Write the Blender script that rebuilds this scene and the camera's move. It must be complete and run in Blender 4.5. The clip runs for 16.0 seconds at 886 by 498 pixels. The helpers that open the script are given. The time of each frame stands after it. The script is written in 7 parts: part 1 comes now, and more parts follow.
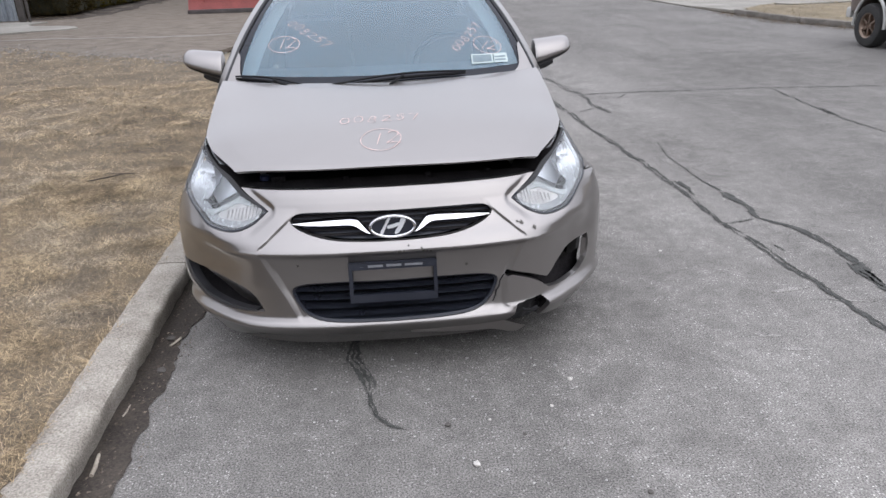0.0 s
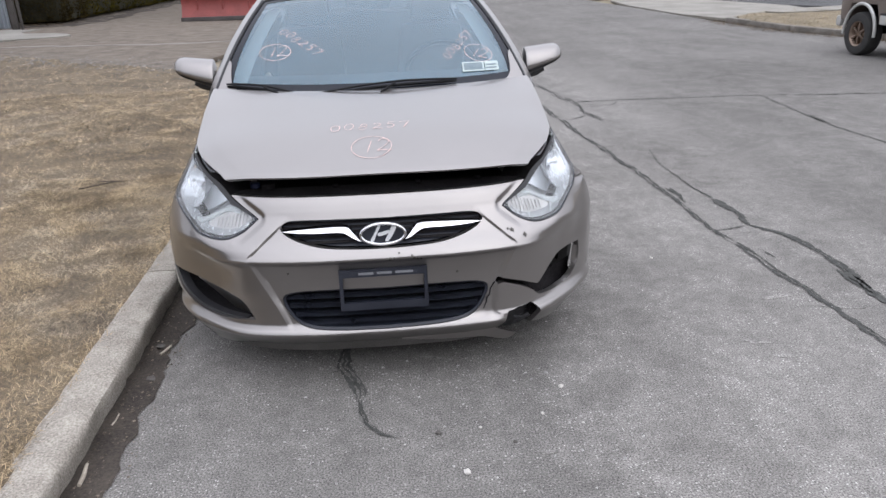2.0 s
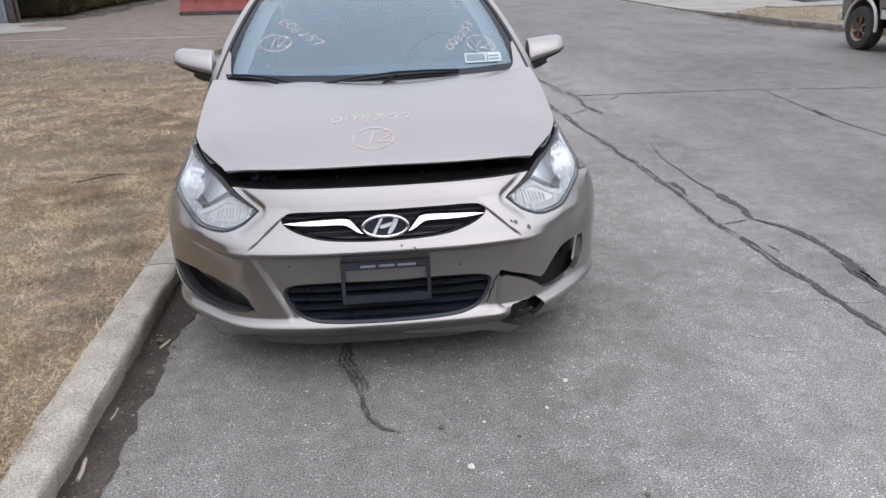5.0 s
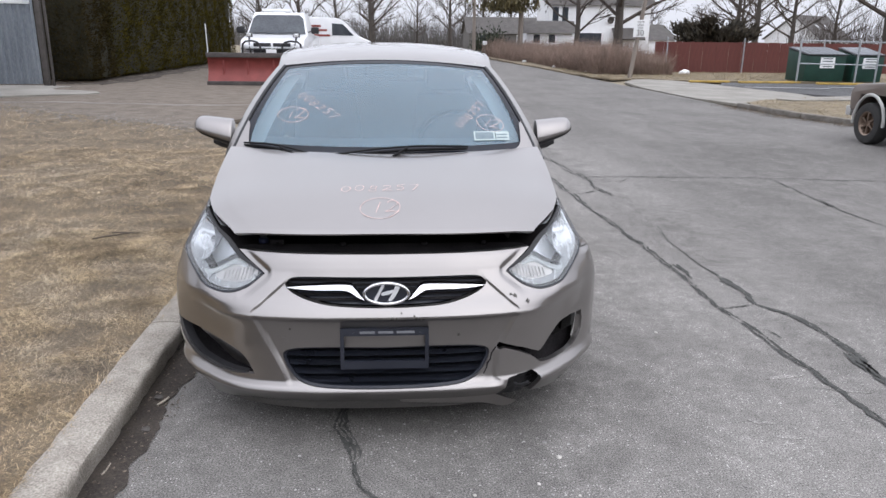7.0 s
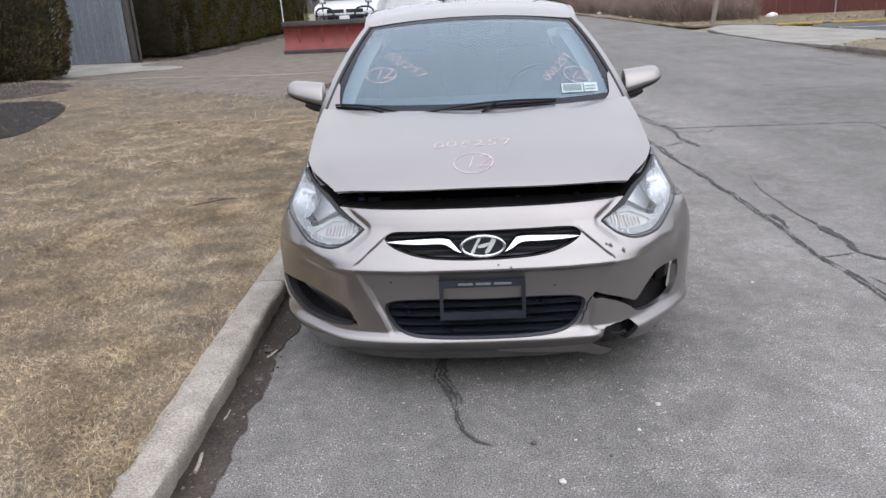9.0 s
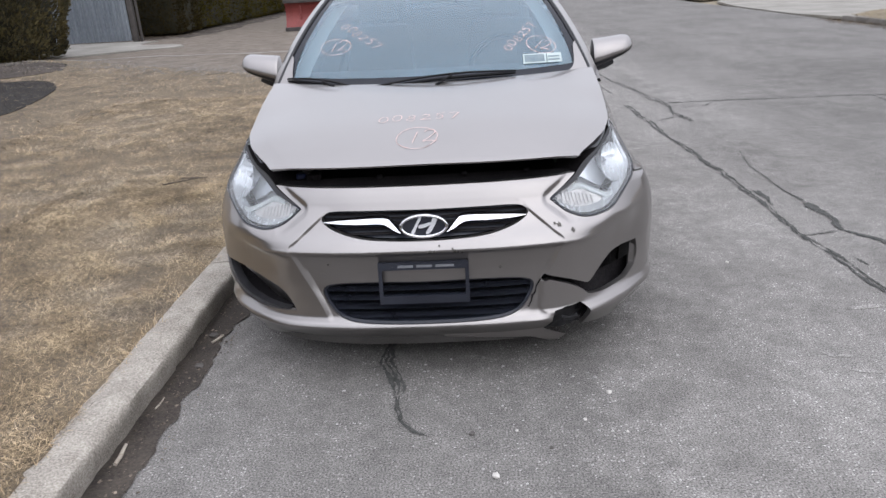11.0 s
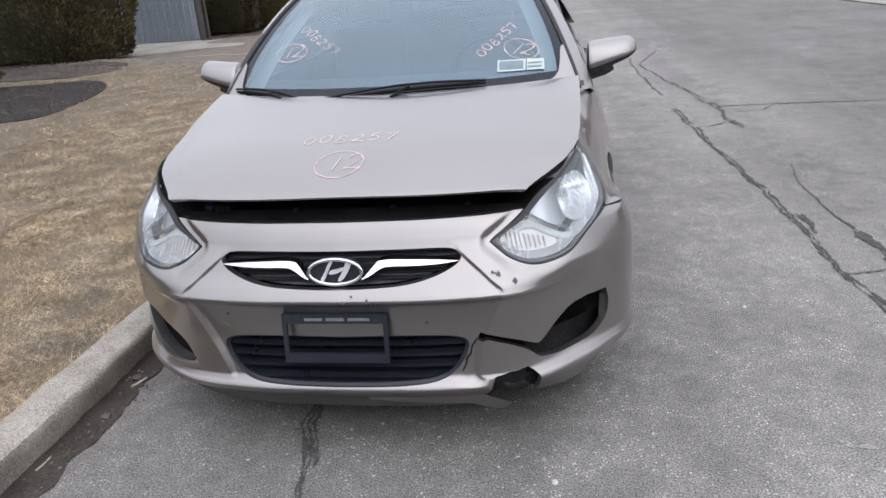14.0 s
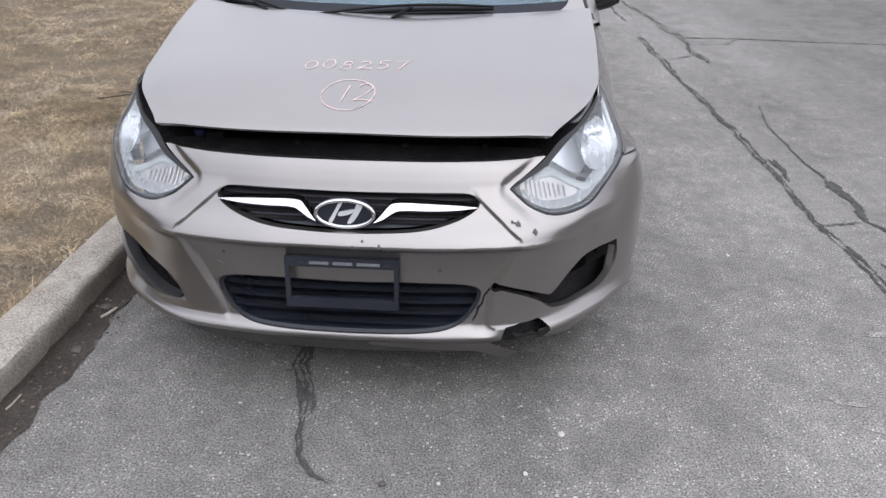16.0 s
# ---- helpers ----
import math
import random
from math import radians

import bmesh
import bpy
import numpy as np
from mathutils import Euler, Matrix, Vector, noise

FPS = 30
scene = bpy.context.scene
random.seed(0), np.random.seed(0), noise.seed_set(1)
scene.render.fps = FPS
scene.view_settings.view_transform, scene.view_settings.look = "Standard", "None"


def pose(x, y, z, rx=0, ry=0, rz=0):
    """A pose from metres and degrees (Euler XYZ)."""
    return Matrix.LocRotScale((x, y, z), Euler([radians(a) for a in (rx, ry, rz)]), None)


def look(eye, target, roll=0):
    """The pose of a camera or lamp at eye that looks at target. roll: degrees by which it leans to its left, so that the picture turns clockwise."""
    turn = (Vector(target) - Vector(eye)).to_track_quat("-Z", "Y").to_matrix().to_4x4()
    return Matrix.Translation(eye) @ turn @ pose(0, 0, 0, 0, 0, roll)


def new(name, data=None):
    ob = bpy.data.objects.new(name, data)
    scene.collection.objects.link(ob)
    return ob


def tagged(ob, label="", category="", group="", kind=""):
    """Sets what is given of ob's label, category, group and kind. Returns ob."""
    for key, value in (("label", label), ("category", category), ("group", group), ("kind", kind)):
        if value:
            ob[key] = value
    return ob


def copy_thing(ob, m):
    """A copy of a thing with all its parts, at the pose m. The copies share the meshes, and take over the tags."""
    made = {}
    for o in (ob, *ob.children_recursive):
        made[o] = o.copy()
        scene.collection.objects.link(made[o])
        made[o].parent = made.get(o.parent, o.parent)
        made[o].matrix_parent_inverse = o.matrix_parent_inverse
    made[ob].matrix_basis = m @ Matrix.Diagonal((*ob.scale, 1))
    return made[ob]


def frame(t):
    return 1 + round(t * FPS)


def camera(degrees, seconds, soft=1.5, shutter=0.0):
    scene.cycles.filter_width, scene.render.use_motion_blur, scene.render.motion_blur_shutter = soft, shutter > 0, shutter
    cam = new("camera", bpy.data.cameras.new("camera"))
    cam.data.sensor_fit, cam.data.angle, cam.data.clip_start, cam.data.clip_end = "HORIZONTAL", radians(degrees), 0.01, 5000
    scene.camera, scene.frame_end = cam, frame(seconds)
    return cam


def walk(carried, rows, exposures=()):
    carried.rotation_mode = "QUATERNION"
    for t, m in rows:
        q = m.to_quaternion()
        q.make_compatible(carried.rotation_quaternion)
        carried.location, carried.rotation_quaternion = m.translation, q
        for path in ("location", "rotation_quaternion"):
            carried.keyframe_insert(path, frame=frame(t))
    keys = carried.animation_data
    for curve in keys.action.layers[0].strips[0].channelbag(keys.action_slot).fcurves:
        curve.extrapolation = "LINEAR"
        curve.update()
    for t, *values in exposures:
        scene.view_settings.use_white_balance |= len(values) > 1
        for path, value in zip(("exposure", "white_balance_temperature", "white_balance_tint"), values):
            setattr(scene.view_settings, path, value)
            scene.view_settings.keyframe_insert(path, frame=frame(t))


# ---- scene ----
cam = camera(63.0, 16.0)
PATH = [
    (0, (-0.015, -2.379, 1.434), (0.132, -0.534, 0.676), -1.8),
    (0.5, (-0.009, -2.37, 1.436), (0.109, -0.521, 0.684), -2.1),
    (1, (-0.012, -2.371, 1.44), (0.136, -0.515, 0.71), -2.2),
    (1.5, (-0.003, -2.384, 1.438), (0.133, -0.528, 0.704), -1.8),
    (2, (-0.002, -2.38, 1.435), (0.162, -0.53, 0.695), -1.7),
    (2.5, (-0.009, -2.379, 1.431), (0.14, -0.535, 0.672), -1.9),
    (3, (-0.015, -2.376, 1.438), (0.131, -0.53, 0.684), -1.6),
    (5.3, (-0.016, -2.352, 1.413), (0.162, -0.507, 0.662), -1.6),
    (5.5, (-0.011, -2.352, 1.419), (0.179, -0.508, 0.669), -1.4),
    (6, (-0.009, -2.345, 1.414), (0.187, -0.489, 0.696), -0.8),
    (6.5, (0.002, -2.362, 1.423), (0.177, -0.451, 0.858), 1.0),
    (7, (0.016, -2.407, 1.419), (0.16, -0.493, 0.86), 0.7),
    (7.5, (0.027, -2.414, 1.41), (0.222, -0.523, 0.789), -0.7),
    (8, (-0.084, -2.479, 1.435), (0.22, -0.6, 0.819), 2.5),
    (8.5, (-0.141, -2.45, 1.403), (-0.031, -0.579, 0.705), -0.1),
    (8.7, (-0.109, -2.466, 1.404), (-0.131, -0.576, 0.753), -2.3),
    (10.8, (0.125, -2.336, 1.362), (-0.021, -0.481, 0.63), -3.6),
    (11, (0.19, -2.323, 1.351), (0.085, -0.456, 0.642), -3.4),
    (11.2, (0.292, -2.302, 1.328), (0.23, -0.421, 0.652), -1.7),
    (11.5, (0.387, -2.275, 1.336), (0.272, -0.414, 0.612), -1.4),
    (12, (0.481, -2.262, 1.317), (0.318, -0.424, 0.547), -5.0),
    (12.5, (0.508, -2.205, 1.316), (0.334, -0.338, 0.622), -4.2),
    (13, (0.449, -2.048, 1.32), (0.334, -0.168, 0.648), -2.3),
    (13.5, (0.466, -1.947, 1.327), (0.287, -0.088, 0.612), -3.4),
    (14, (0.618, -1.833, 1.321), (0.307, 0.012, 0.613), -4.4),
    (14.5, (0.701, -1.759, 1.332), (0.36, 0.064, 0.583), -4.5),
    (15, (0.617, -1.759, 1.349), (0.387, 0.098, 0.642), -0.5),
    (15.5, (0.444, -1.767, 1.381), (0.261, 0.078, 0.632), 0.5),
    (16, (0.364, -1.725, 1.377), (0.257, 0.037, 0.438), 0.8),
]
walk(cam, [(t, look(eye, target, roll)) for t, eye, target, roll in PATH], [(0.0, -0.06), (16.0, -0.06)])

from mathutils.geometry import delaunay_2d_cdt

# ---- world, sun and exposure ----
SUN_ELEVATION, SUN_TURN = 46.0, 150.0
world = bpy.data.worlds.new("overcast_sky")
scene.world = world
world.use_nodes = True
wn, wl = world.node_tree.nodes, world.node_tree.links
sky = wn.new("ShaderNodeTexSky")
sky.sky_type, sky.sun_disc = "NISHITA", False
sky.sun_elevation, sky.sun_rotation = radians(SUN_ELEVATION), radians(SUN_TURN)
sky.air_density, sky.dust_density, sky.ozone_density = 1.0, 6.0, 1.0
veil = wn.new("ShaderNodeHueSaturation")
veil.inputs["Saturation"].default_value = 0.25
wl.new(sky.outputs["Color"], veil.inputs["Color"])
# an overcast layer, brightest overhead, over the clear sky
up = wn.new("ShaderNodeTexCoord")
axis = wn.new("ShaderNodeSeparateXYZ")
rise = wn.new("ShaderNodeMapRange")
rise.inputs["To Min"].default_value, rise.inputs["To Max"].default_value = 0.90, 1.95
wl.new(up.outputs["Generated"], axis.inputs[0])
wl.new(axis.outputs["Z"], rise.inputs["Value"])
grey = wn.new("ShaderNodeMix")
grey.data_type, grey.blend_type = "RGBA", "MULTIPLY"
grey.inputs["Factor"].default_value = 1.0
grey.inputs["A"].default_value = (8.5, 8.75, 9.8, 1)
# the cloud glows softly round the hidden sun
glow_dot, glow, swell_up = wn.new("ShaderNodeVectorMath"), wn.new("ShaderNodeMapRange"), wn.new("ShaderNodeMath")
glow_dot.operation, swell_up.operation, glow.interpolation_type = "DOT_PRODUCT", "MULTIPLY", "SMOOTHSTEP"
e_, t_ = radians(SUN_ELEVATION), radians(SUN_TURN)
glow_dot.inputs[1].default_value = (math.cos(e_) * math.sin(t_), math.cos(e_) * math.cos(t_), math.sin(e_))
glow.inputs["From Min"].default_value, glow.inputs["From Max"].default_value = 0.0, 1.0
glow.inputs["To Min"].default_value, glow.inputs["To Max"].default_value = 0.98, 1.30
wl.new(up.outputs["Generated"], glow_dot.inputs[0])
wl.new(glow_dot.outputs["Value"], glow.inputs["Value"])
wl.new(rise.outputs["Result"], swell_up.inputs[0])
wl.new(glow.outputs["Result"], swell_up.inputs[1])
wl.new(swell_up.outputs[0], grey.inputs["B"])
cloud = wn.new("ShaderNodeMix")
cloud.data_type = "RGBA"
cloud.inputs["Factor"].default_value = 0.88
wl.new(veil.outputs["Color"], cloud.inputs["A"])
wl.new(grey.outputs["Result"], cloud.inputs["B"])
wl.new(cloud.outputs["Result"], wn["Background"].inputs["Color"])
wn["Background"].inputs["Strength"].default_value = 0.124
sun_data = bpy.data.lights.new("sun", "SUN")
sun_data.energy, sun_data.angle, sun_data.color = 0.5, radians(85), (1.0, 0.98, 0.95)
sun = new("sun", sun_data)
sun.matrix_world = look((0, 0, 30), (math.sin(radians(SUN_TURN)) * -20, math.cos(radians(SUN_TURN)) * -20, 30 - 20 * math.tan(radians(SUN_ELEVATION))))


# ---- materials ----
def srgb(r, g, b):
    """A colour from 0 to 255 values."""
    return tuple((c / 255 / 12.92 if c < 10 else ((c / 255 + 0.055) / 1.055) ** 2.4) for c in (r, g, b)) + (1.0,)


def material(name, low, high=None, rough=0.6, metal=0.0, scale=8.0, fine=90.0, bump=0.0, coat=0.0, rough_to=None, stretch=(1, 1, 1), mottle=0.5, specular=0.5, per_piece=0.0, bump_size=0.004):
    """A surface that varies between two colours at a coarse and a fine scale, with fine relief."""
    m = bpy.data.materials.new(name)
    m.use_nodes = True
    n, l = m.node_tree.nodes, m.node_tree.links
    p = n["Principled BSDF"]
    high = high or low
    co = n.new("ShaderNodeTexCoord")
    mp = n.new("ShaderNodeMapping")
    mp.inputs["Scale"].default_value = stretch
    l.new(co.outputs["Object"], mp.inputs["Vector"])
    big, small = n.new("ShaderNodeTexNoise"), n.new("ShaderNodeTexNoise")
    for t, s, d in ((big, scale, 5), (small, fine, 3)):
        t.inputs["Scale"].default_value, t.inputs["Detail"].default_value = s, d
        l.new(mp.outputs["Vector"], t.inputs["Vector"])
    mix = n.new("ShaderNodeMix")
    mix.data_type = "FLOAT"
    mix.inputs[0].default_value = mottle
    l.new(big.outputs["Fac"], mix.inputs[2])
    l.new(small.outputs["Fac"], mix.inputs[3])
    ramp = n.new("ShaderNodeValToRGB")
    ramp.color_ramp.elements[0].position, ramp.color_ramp.elements[1].position = 0.36, 0.64
    ramp.color_ramp.elements[0].color, ramp.color_ramp.elements[1].color = (*low[:3], 1), (*high[:3], 1)
    l.new(mix.outputs[0], ramp.inputs["Fac"])
    colour = ramp.outputs["Color"]
    if per_piece:
        info, hsv, ma = n.new("ShaderNodeNewGeometry"), n.new("ShaderNodeHueSaturation"), n.new("ShaderNodeMapRange")
        ma.inputs["To Min"].default_value, ma.inputs["To Max"].default_value = 1 - per_piece, 1 + per_piece
        l.new(info.outputs["Random Per Island"], ma.inputs["Value"])
        l.new(ma.outputs["Result"], hsv.inputs["Value"])
        l.new(colour, hsv.inputs["Color"])
        colour = hsv.outputs["Color"]
    l.new(colour, p.inputs["Base Color"])
    p.inputs["Metallic"].default_value = metal
    p.inputs["Roughness"].default_value = rough
    p.inputs["Coat Weight"].default_value = coat
    p.inputs["Coat Roughness"].default_value = 0.06
    p.inputs["Specular IOR Level"].default_value = specular
    if rough_to is not None:
        mr = n.new("ShaderNodeMapRange")
        mr.inputs["From Min"].default_value, mr.inputs["From Max"].default_value = 0.35, 0.65
        mr.inputs["To Min"].default_value, mr.inputs["To Max"].default_value = rough, rough_to
        l.new(big.outputs["Fac"], mr.inputs["Value"])
        l.new(mr.outputs["Result"], p.inputs["Roughness"])
    if bump:
        b = n.new("ShaderNodeBump")
        b.inputs["Strength"].default_value, b.inputs["Distance"].default_value = bump, bump_size
        l.new(small.outputs["Fac"], b.inputs["Height"])
        l.new(b.outputs["Normal"], p.inputs["Normal"])
    return m


def asphalt_material(name, dark, light, stone, worn=0.5):
    """Old asphalt: bleached patches, dark binder and pale stones of all sizes."""
    m = bpy.data.materials.new(name)
    m.use_nodes = True
    n, l = m.node_tree.nodes, m.node_tree.links
    p = n["Principled BSDF"]
    co = n.new("ShaderNodeTexCoord")
    cloud, patch_n, grit = (n.new("ShaderNodeTexNoise") for _ in range(3))
    for t, s, d in ((cloud, 0.55, 4), (patch_n, 4.5, 6), (grit, 175, 4)):
        t.inputs["Scale"].default_value, t.inputs["Detail"].default_value = s, d
        l.new(co.outputs["Object"], t.inputs["Vector"])
    stones = n.new("ShaderNodeTexVoronoi")
    stones.inputs["Scale"].default_value, stones.inputs["Randomness"].default_value = 104, 1.0
    l.new(co.outputs["Object"], stones.inputs["Vector"])
    add = n.new("ShaderNodeMath")
    add.operation = "MULTIPLY_ADD"
    add.inputs[1].default_value = worn
    l.new(cloud.outputs["Fac"], add.inputs[0])
    half = n.new("ShaderNodeMath")
    half.operation = "MULTIPLY"
    half.inputs[1].default_value = 1 - worn
    l.new(patch_n.outputs["Fac"], half.inputs[0])
    l.new(half.outputs[0], add.inputs[2])
    base = n.new("ShaderNodeValToRGB")
    base.color_ramp.elements[0].position, base.color_ramp.elements[1].position = 0.33, 0.67
    base.color_ramp.elements[0].color, base.color_ramp.elements[1].color = (*dark[:3], 1), (*light[:3], 1)
    l.new(add.outputs[0], base.inputs["Fac"])
    # stones show where the binder has worn off
    sep = n.new("ShaderNodeSeparateColor")
    l.new(stones.outputs["Color"], sep.inputs["Color"])
    pick = n.new("ShaderNodeMapRange")
    pick.inputs["From Min"].default_value, pick.inputs["From Max"].default_value = 0.57, 1.0
    l.new(sep.outputs["Red"], pick.inputs["Value"])
    near = n.new("ShaderNodeMapRange")
    near.inputs["From Min"].default_value, near.inputs["From Max"].default_value = 0.42, 0.22
    l.new(stones.outputs["Distance"], near.inputs["Value"])
    both = n.new("ShaderNodeMath")
    both.operation = "MULTIPLY"
    l.new(pick.outputs["Result"], both.inputs[0])
    l.new(near.outputs["Result"], both.inputs[1])
    drift = n.new("ShaderNodeMapRange")
    drift.inputs["From Min"].default_value, drift.inputs["From Max"].default_value = 0.44, 0.60
    drift.inputs["To Min"].default_value, drift.inputs["To Max"].default_value = 0.25, 1.0
    l.new(patch_n.outputs["Fac"], drift.inputs["Value"])
    shown = n.new("ShaderNodeMath")
    shown.operation = "MULTIPLY"
    l.new(both.outputs[0], shown.inputs[0])
    l.new(drift.outputs["Result"], shown.inputs[1])
    both = shown
    mix = n.new("ShaderNodeMix")
    mix.data_type = "RGBA"
    l.new(both.outputs[0], mix.inputs["Factor"])
    l.new(base.outputs["Color"], mix.inputs["A"])
    mix.inputs["B"].default_value = (*stone[:3], 1)
    speck = n.new("ShaderNodeMix")
    speck.data_type, speck.blend_type = "RGBA", "MULTIPLY"
    speck.inputs["Factor"].default_value = 1.0
    dim = n.new("ShaderNodeMapRange")
    dim.inputs["From Min"].default_value, dim.inputs["From Max"].default_value = 0.3, 0.7
    dim.inputs["To Min"].default_value, dim.inputs["To Max"].default_value = 0.37, 1.63
    l.new(grit.outputs["Fac"], dim.inputs["Value"])
    medium, swell, even = n.new("ShaderNodeTexNoise"), n.new("ShaderNodeMapRange"), n.new("ShaderNodeMix")
    medium.inputs["Scale"].default_value, medium.inputs["Detail"].default_value, medium.inputs["Roughness"].default_value = 16, 7, 0.7
    l.new(co.outputs["Object"], medium.inputs["Vector"])
    swell.inputs["From Min"].default_value, swell.inputs["From Max"].default_value = 0.3, 0.7
    swell.inputs["To Min"].default_value, swell.inputs["To Max"].default_value = 0.80, 1.20
    l.new(medium.outputs["Fac"], swell.inputs["Value"])
    even.data_type, even.blend_type = "RGBA", "MULTIPLY"
    even.inputs["Factor"].default_value = 1.0
    # long worn bands along the traffic
    along, lane, band_r, banded = n.new("ShaderNodeMapping"), n.new("ShaderNodeTexNoise"), n.new("ShaderNodeMapRange"), n.new("ShaderNodeMix")
    along.inputs["Scale"].default_value = (2.1, 0.35, 1.0)
    lane.inputs["Scale"].default_value, lane.inputs["Detail"].default_value, lane.inputs["Roughness"].default_value = 1.0, 6, 0.62
    l.new(co.outputs["Object"], along.inputs["Vector"])
    l.new(along.outputs["Vector"], lane.inputs["Vector"])
    band_r.inputs["From Min"].default_value, band_r.inputs["From Max"].default_value = 0.32, 0.68
    band_r.inputs["To Min"].default_value, band_r.inputs["To Max"].default_value = 0.90, 1.10
    l.new(lane.outputs["Fac"], band_r.inputs["Value"])
    banded.data_type, banded.blend_type = "RGBA", "MULTIPLY"
    banded.inputs["Factor"].default_value = 1.0
    l.new(mix.outputs["Result"], banded.inputs["A"])
    l.new(band_r.outputs["Result"], banded.inputs["B"])
    # the stony parking lane, the pale frayed strip by the joint, the smoother driving lane
    axis_x, fray, shift = n.new("ShaderNodeSeparateXYZ"), n.new("ShaderNodeMath"), n.new("ShaderNodeMapRange")
    l.new(co.outputs["Object"], axis_x.inputs[0])
    fray.operation = "MULTIPLY_ADD"
    fray.inputs[1].default_value = 0.9
    l.new(patch_n.outputs["Fac"], fray.inputs[0])
    l.new(axis_x.outputs["X"], fray.inputs[2])
    shift.inputs["From Min"].default_value, shift.inputs["From Max"].default_value = -0.55, 5.45
    l.new(fray.outputs[0], shift.inputs["Value"])
    lanes, laned = n.new("ShaderNodeValToRGB"), n.new("ShaderNodeMix")
    cr = lanes.color_ramp
    stops = ((0.0, .58), (.06, .58), (.13, .51), (.25, .48), (.32, .63), (.40, .70), (.485, .68), (.51, .58), (.545, .65), (.60, .60), (.66, .52), (1.0, .525))
    cr.elements[0].position, cr.elements[1].position = stops[0][0], stops[-1][0]
    cr.elements[0].color, cr.elements[1].color = (stops[0][1],) * 3 + (1,), (stops[-1][1],) * 3 + (1,)
    for at, level in stops[1:-1]:
        cr.elements.new(at).color = (level, level, level, 1)
    l.new(shift.outputs["Result"], lanes.inputs["Fac"])
    laned.data_type, laned.blend_type = "RGBA", "MULTIPLY"
    laned.inputs["Factor"].default_value = 1.0
    l.new(banded.outputs["Result"], laned.inputs["A"])
    l.new(lanes.outputs["Color"], laned.inputs["B"])
    l.new(laned.outputs["Result"], even.inputs["A"])
    l.new(swell.outputs["Result"], even.inputs["B"])
    l.new(even.outputs["Result"], speck.inputs["A"])
    l.new(dim.outputs["Result"], speck.inputs["B"])
    l.new(speck.outputs["Result"], p.inputs["Base Color"])
    p.inputs["Roughness"].default_value = 0.92
    p.inputs["Specular IOR Level"].default_value = 0.15
    b = n.new("ShaderNodeBump")
    b.inputs["Strength"].default_value, b.inputs["Distance"].default_value = 0.55, 0.004
    hh = n.new("ShaderNodeMath")
    hh.operation = "ADD"
    l.new(grit.outputs["Fac"], hh.inputs[0])
    l.new(both.outputs[0], hh.inputs[1])
    l.new(hh.outputs[0], b.inputs["Height"])
    l.new(b.outputs["Normal"], p.inputs["Normal"])
    return m


def glass_material(name, tint, gloss=1.0, film=0.0, film_colour=(0.6, 0.65, 0.7, 1)):
    """A thin pane: it lets tinted light through, mirrors by its angle, and may carry a diffuse film."""
    m = bpy.data.materials.new(name)
    m.use_nodes = True
    n, l = m.node_tree.nodes, m.node_tree.links
    n.remove(n["Principled BSDF"])
    out = n["Material Output"]
    clear, shine, fres = n.new("ShaderNodeBsdfTransparent"), n.new("ShaderNodeBsdfGlossy"), n.new("ShaderNodeFresnel")
    clear.inputs["Color"].default_value = (*tint[:3], 1)
    shine.inputs["Roughness"].default_value = 0.02
    fres.inputs["IOR"].default_value = 1.52
    mul = n.new("ShaderNodeMath")
    mul.operation, mul.use_clamp = "MULTIPLY", True
    mul.inputs[1].default_value = gloss
    l.new(fres.outputs[0], mul.inputs[0])
    mix = n.new("ShaderNodeMixShader")
    l.new(mul.outputs[0], mix.inputs[0])
    l.new(clear.outputs[0], mix.inputs[1])
    l.new(shine.outputs[0], mix.inputs[2])
    last = mix
    if film:
        film_bsdf, noise_t, amount = n.new("ShaderNodeBsdfDiffuse"), n.new("ShaderNodeTexNoise"), n.new("ShaderNodeMapRange")
        film_bsdf.inputs["Color"].default_value = film_colour
        noise_t.inputs["Scale"].default_value, noise_t.inputs["Detail"].default_value = 4.0, 4
        amount.inputs["To Min"].default_value, amount.inputs["To Max"].default_value = film * 0.75, film * 1.25
        l.new(noise_t.outputs["Fac"], amount.inputs["Value"])
        last = n.new("ShaderNodeMixShader")
        l.new(amount.outputs["Result"], last.inputs[0])
        l.new(mix.outputs[0], last.inputs[1])
        l.new(film_bsdf.outputs[0], last.inputs[2])
    l.new(last.outputs[0], out.inputs["Surface"])
    return m


PAINT = material("grey_bronze_paint", (0.270, 0.254, 0.247), (0.294, 0.277, 0.269), rough=0.30, rough_to=0.37, metal=0.95, scale=2.5, fine=900, coat=1.0, mottle=0.35, bump=0.02, bump_size=0.001)
BLACK = material("black_plastic", (0.012, 0.012, 0.014), (0.022, 0.022, 0.025), rough=0.5, rough_to=0.62, scale=14, fine=300, bump=0.08, bump_size=0.001)
WIPER = material("matt_black_wiper", (0.006, 0.006, 0.007), (0.011, 0.011, 0.012), rough=0.6, rough_to=0.7, scale=14, fine=300, specular=0.2)
NAVY = material("blue_black_plastic", (0.012, 0.014, 0.022), (0.021, 0.024, 0.035), rough=0.36, rough_to=0.5, scale=9, fine=260, specular=0.45, bump=0.05, bump_size=0.001)
BLADE_TRIM = material("satin_dark_blade", (0.013, 0.015, 0.023), (0.021, 0.024, 0.033), rough=0.26, rough_to=0.34, scale=9, fine=260, specular=0.75)
# body paint under the lip, with its shade put into the grey
VALANCE = material("shade_dark_underlip", (0.050, 0.047, 0.044), (0.095, 0.090, 0.085), rough=0.6, rough_to=0.75, scale=9, fine=200, bump=0.15, bump_size=0.001)
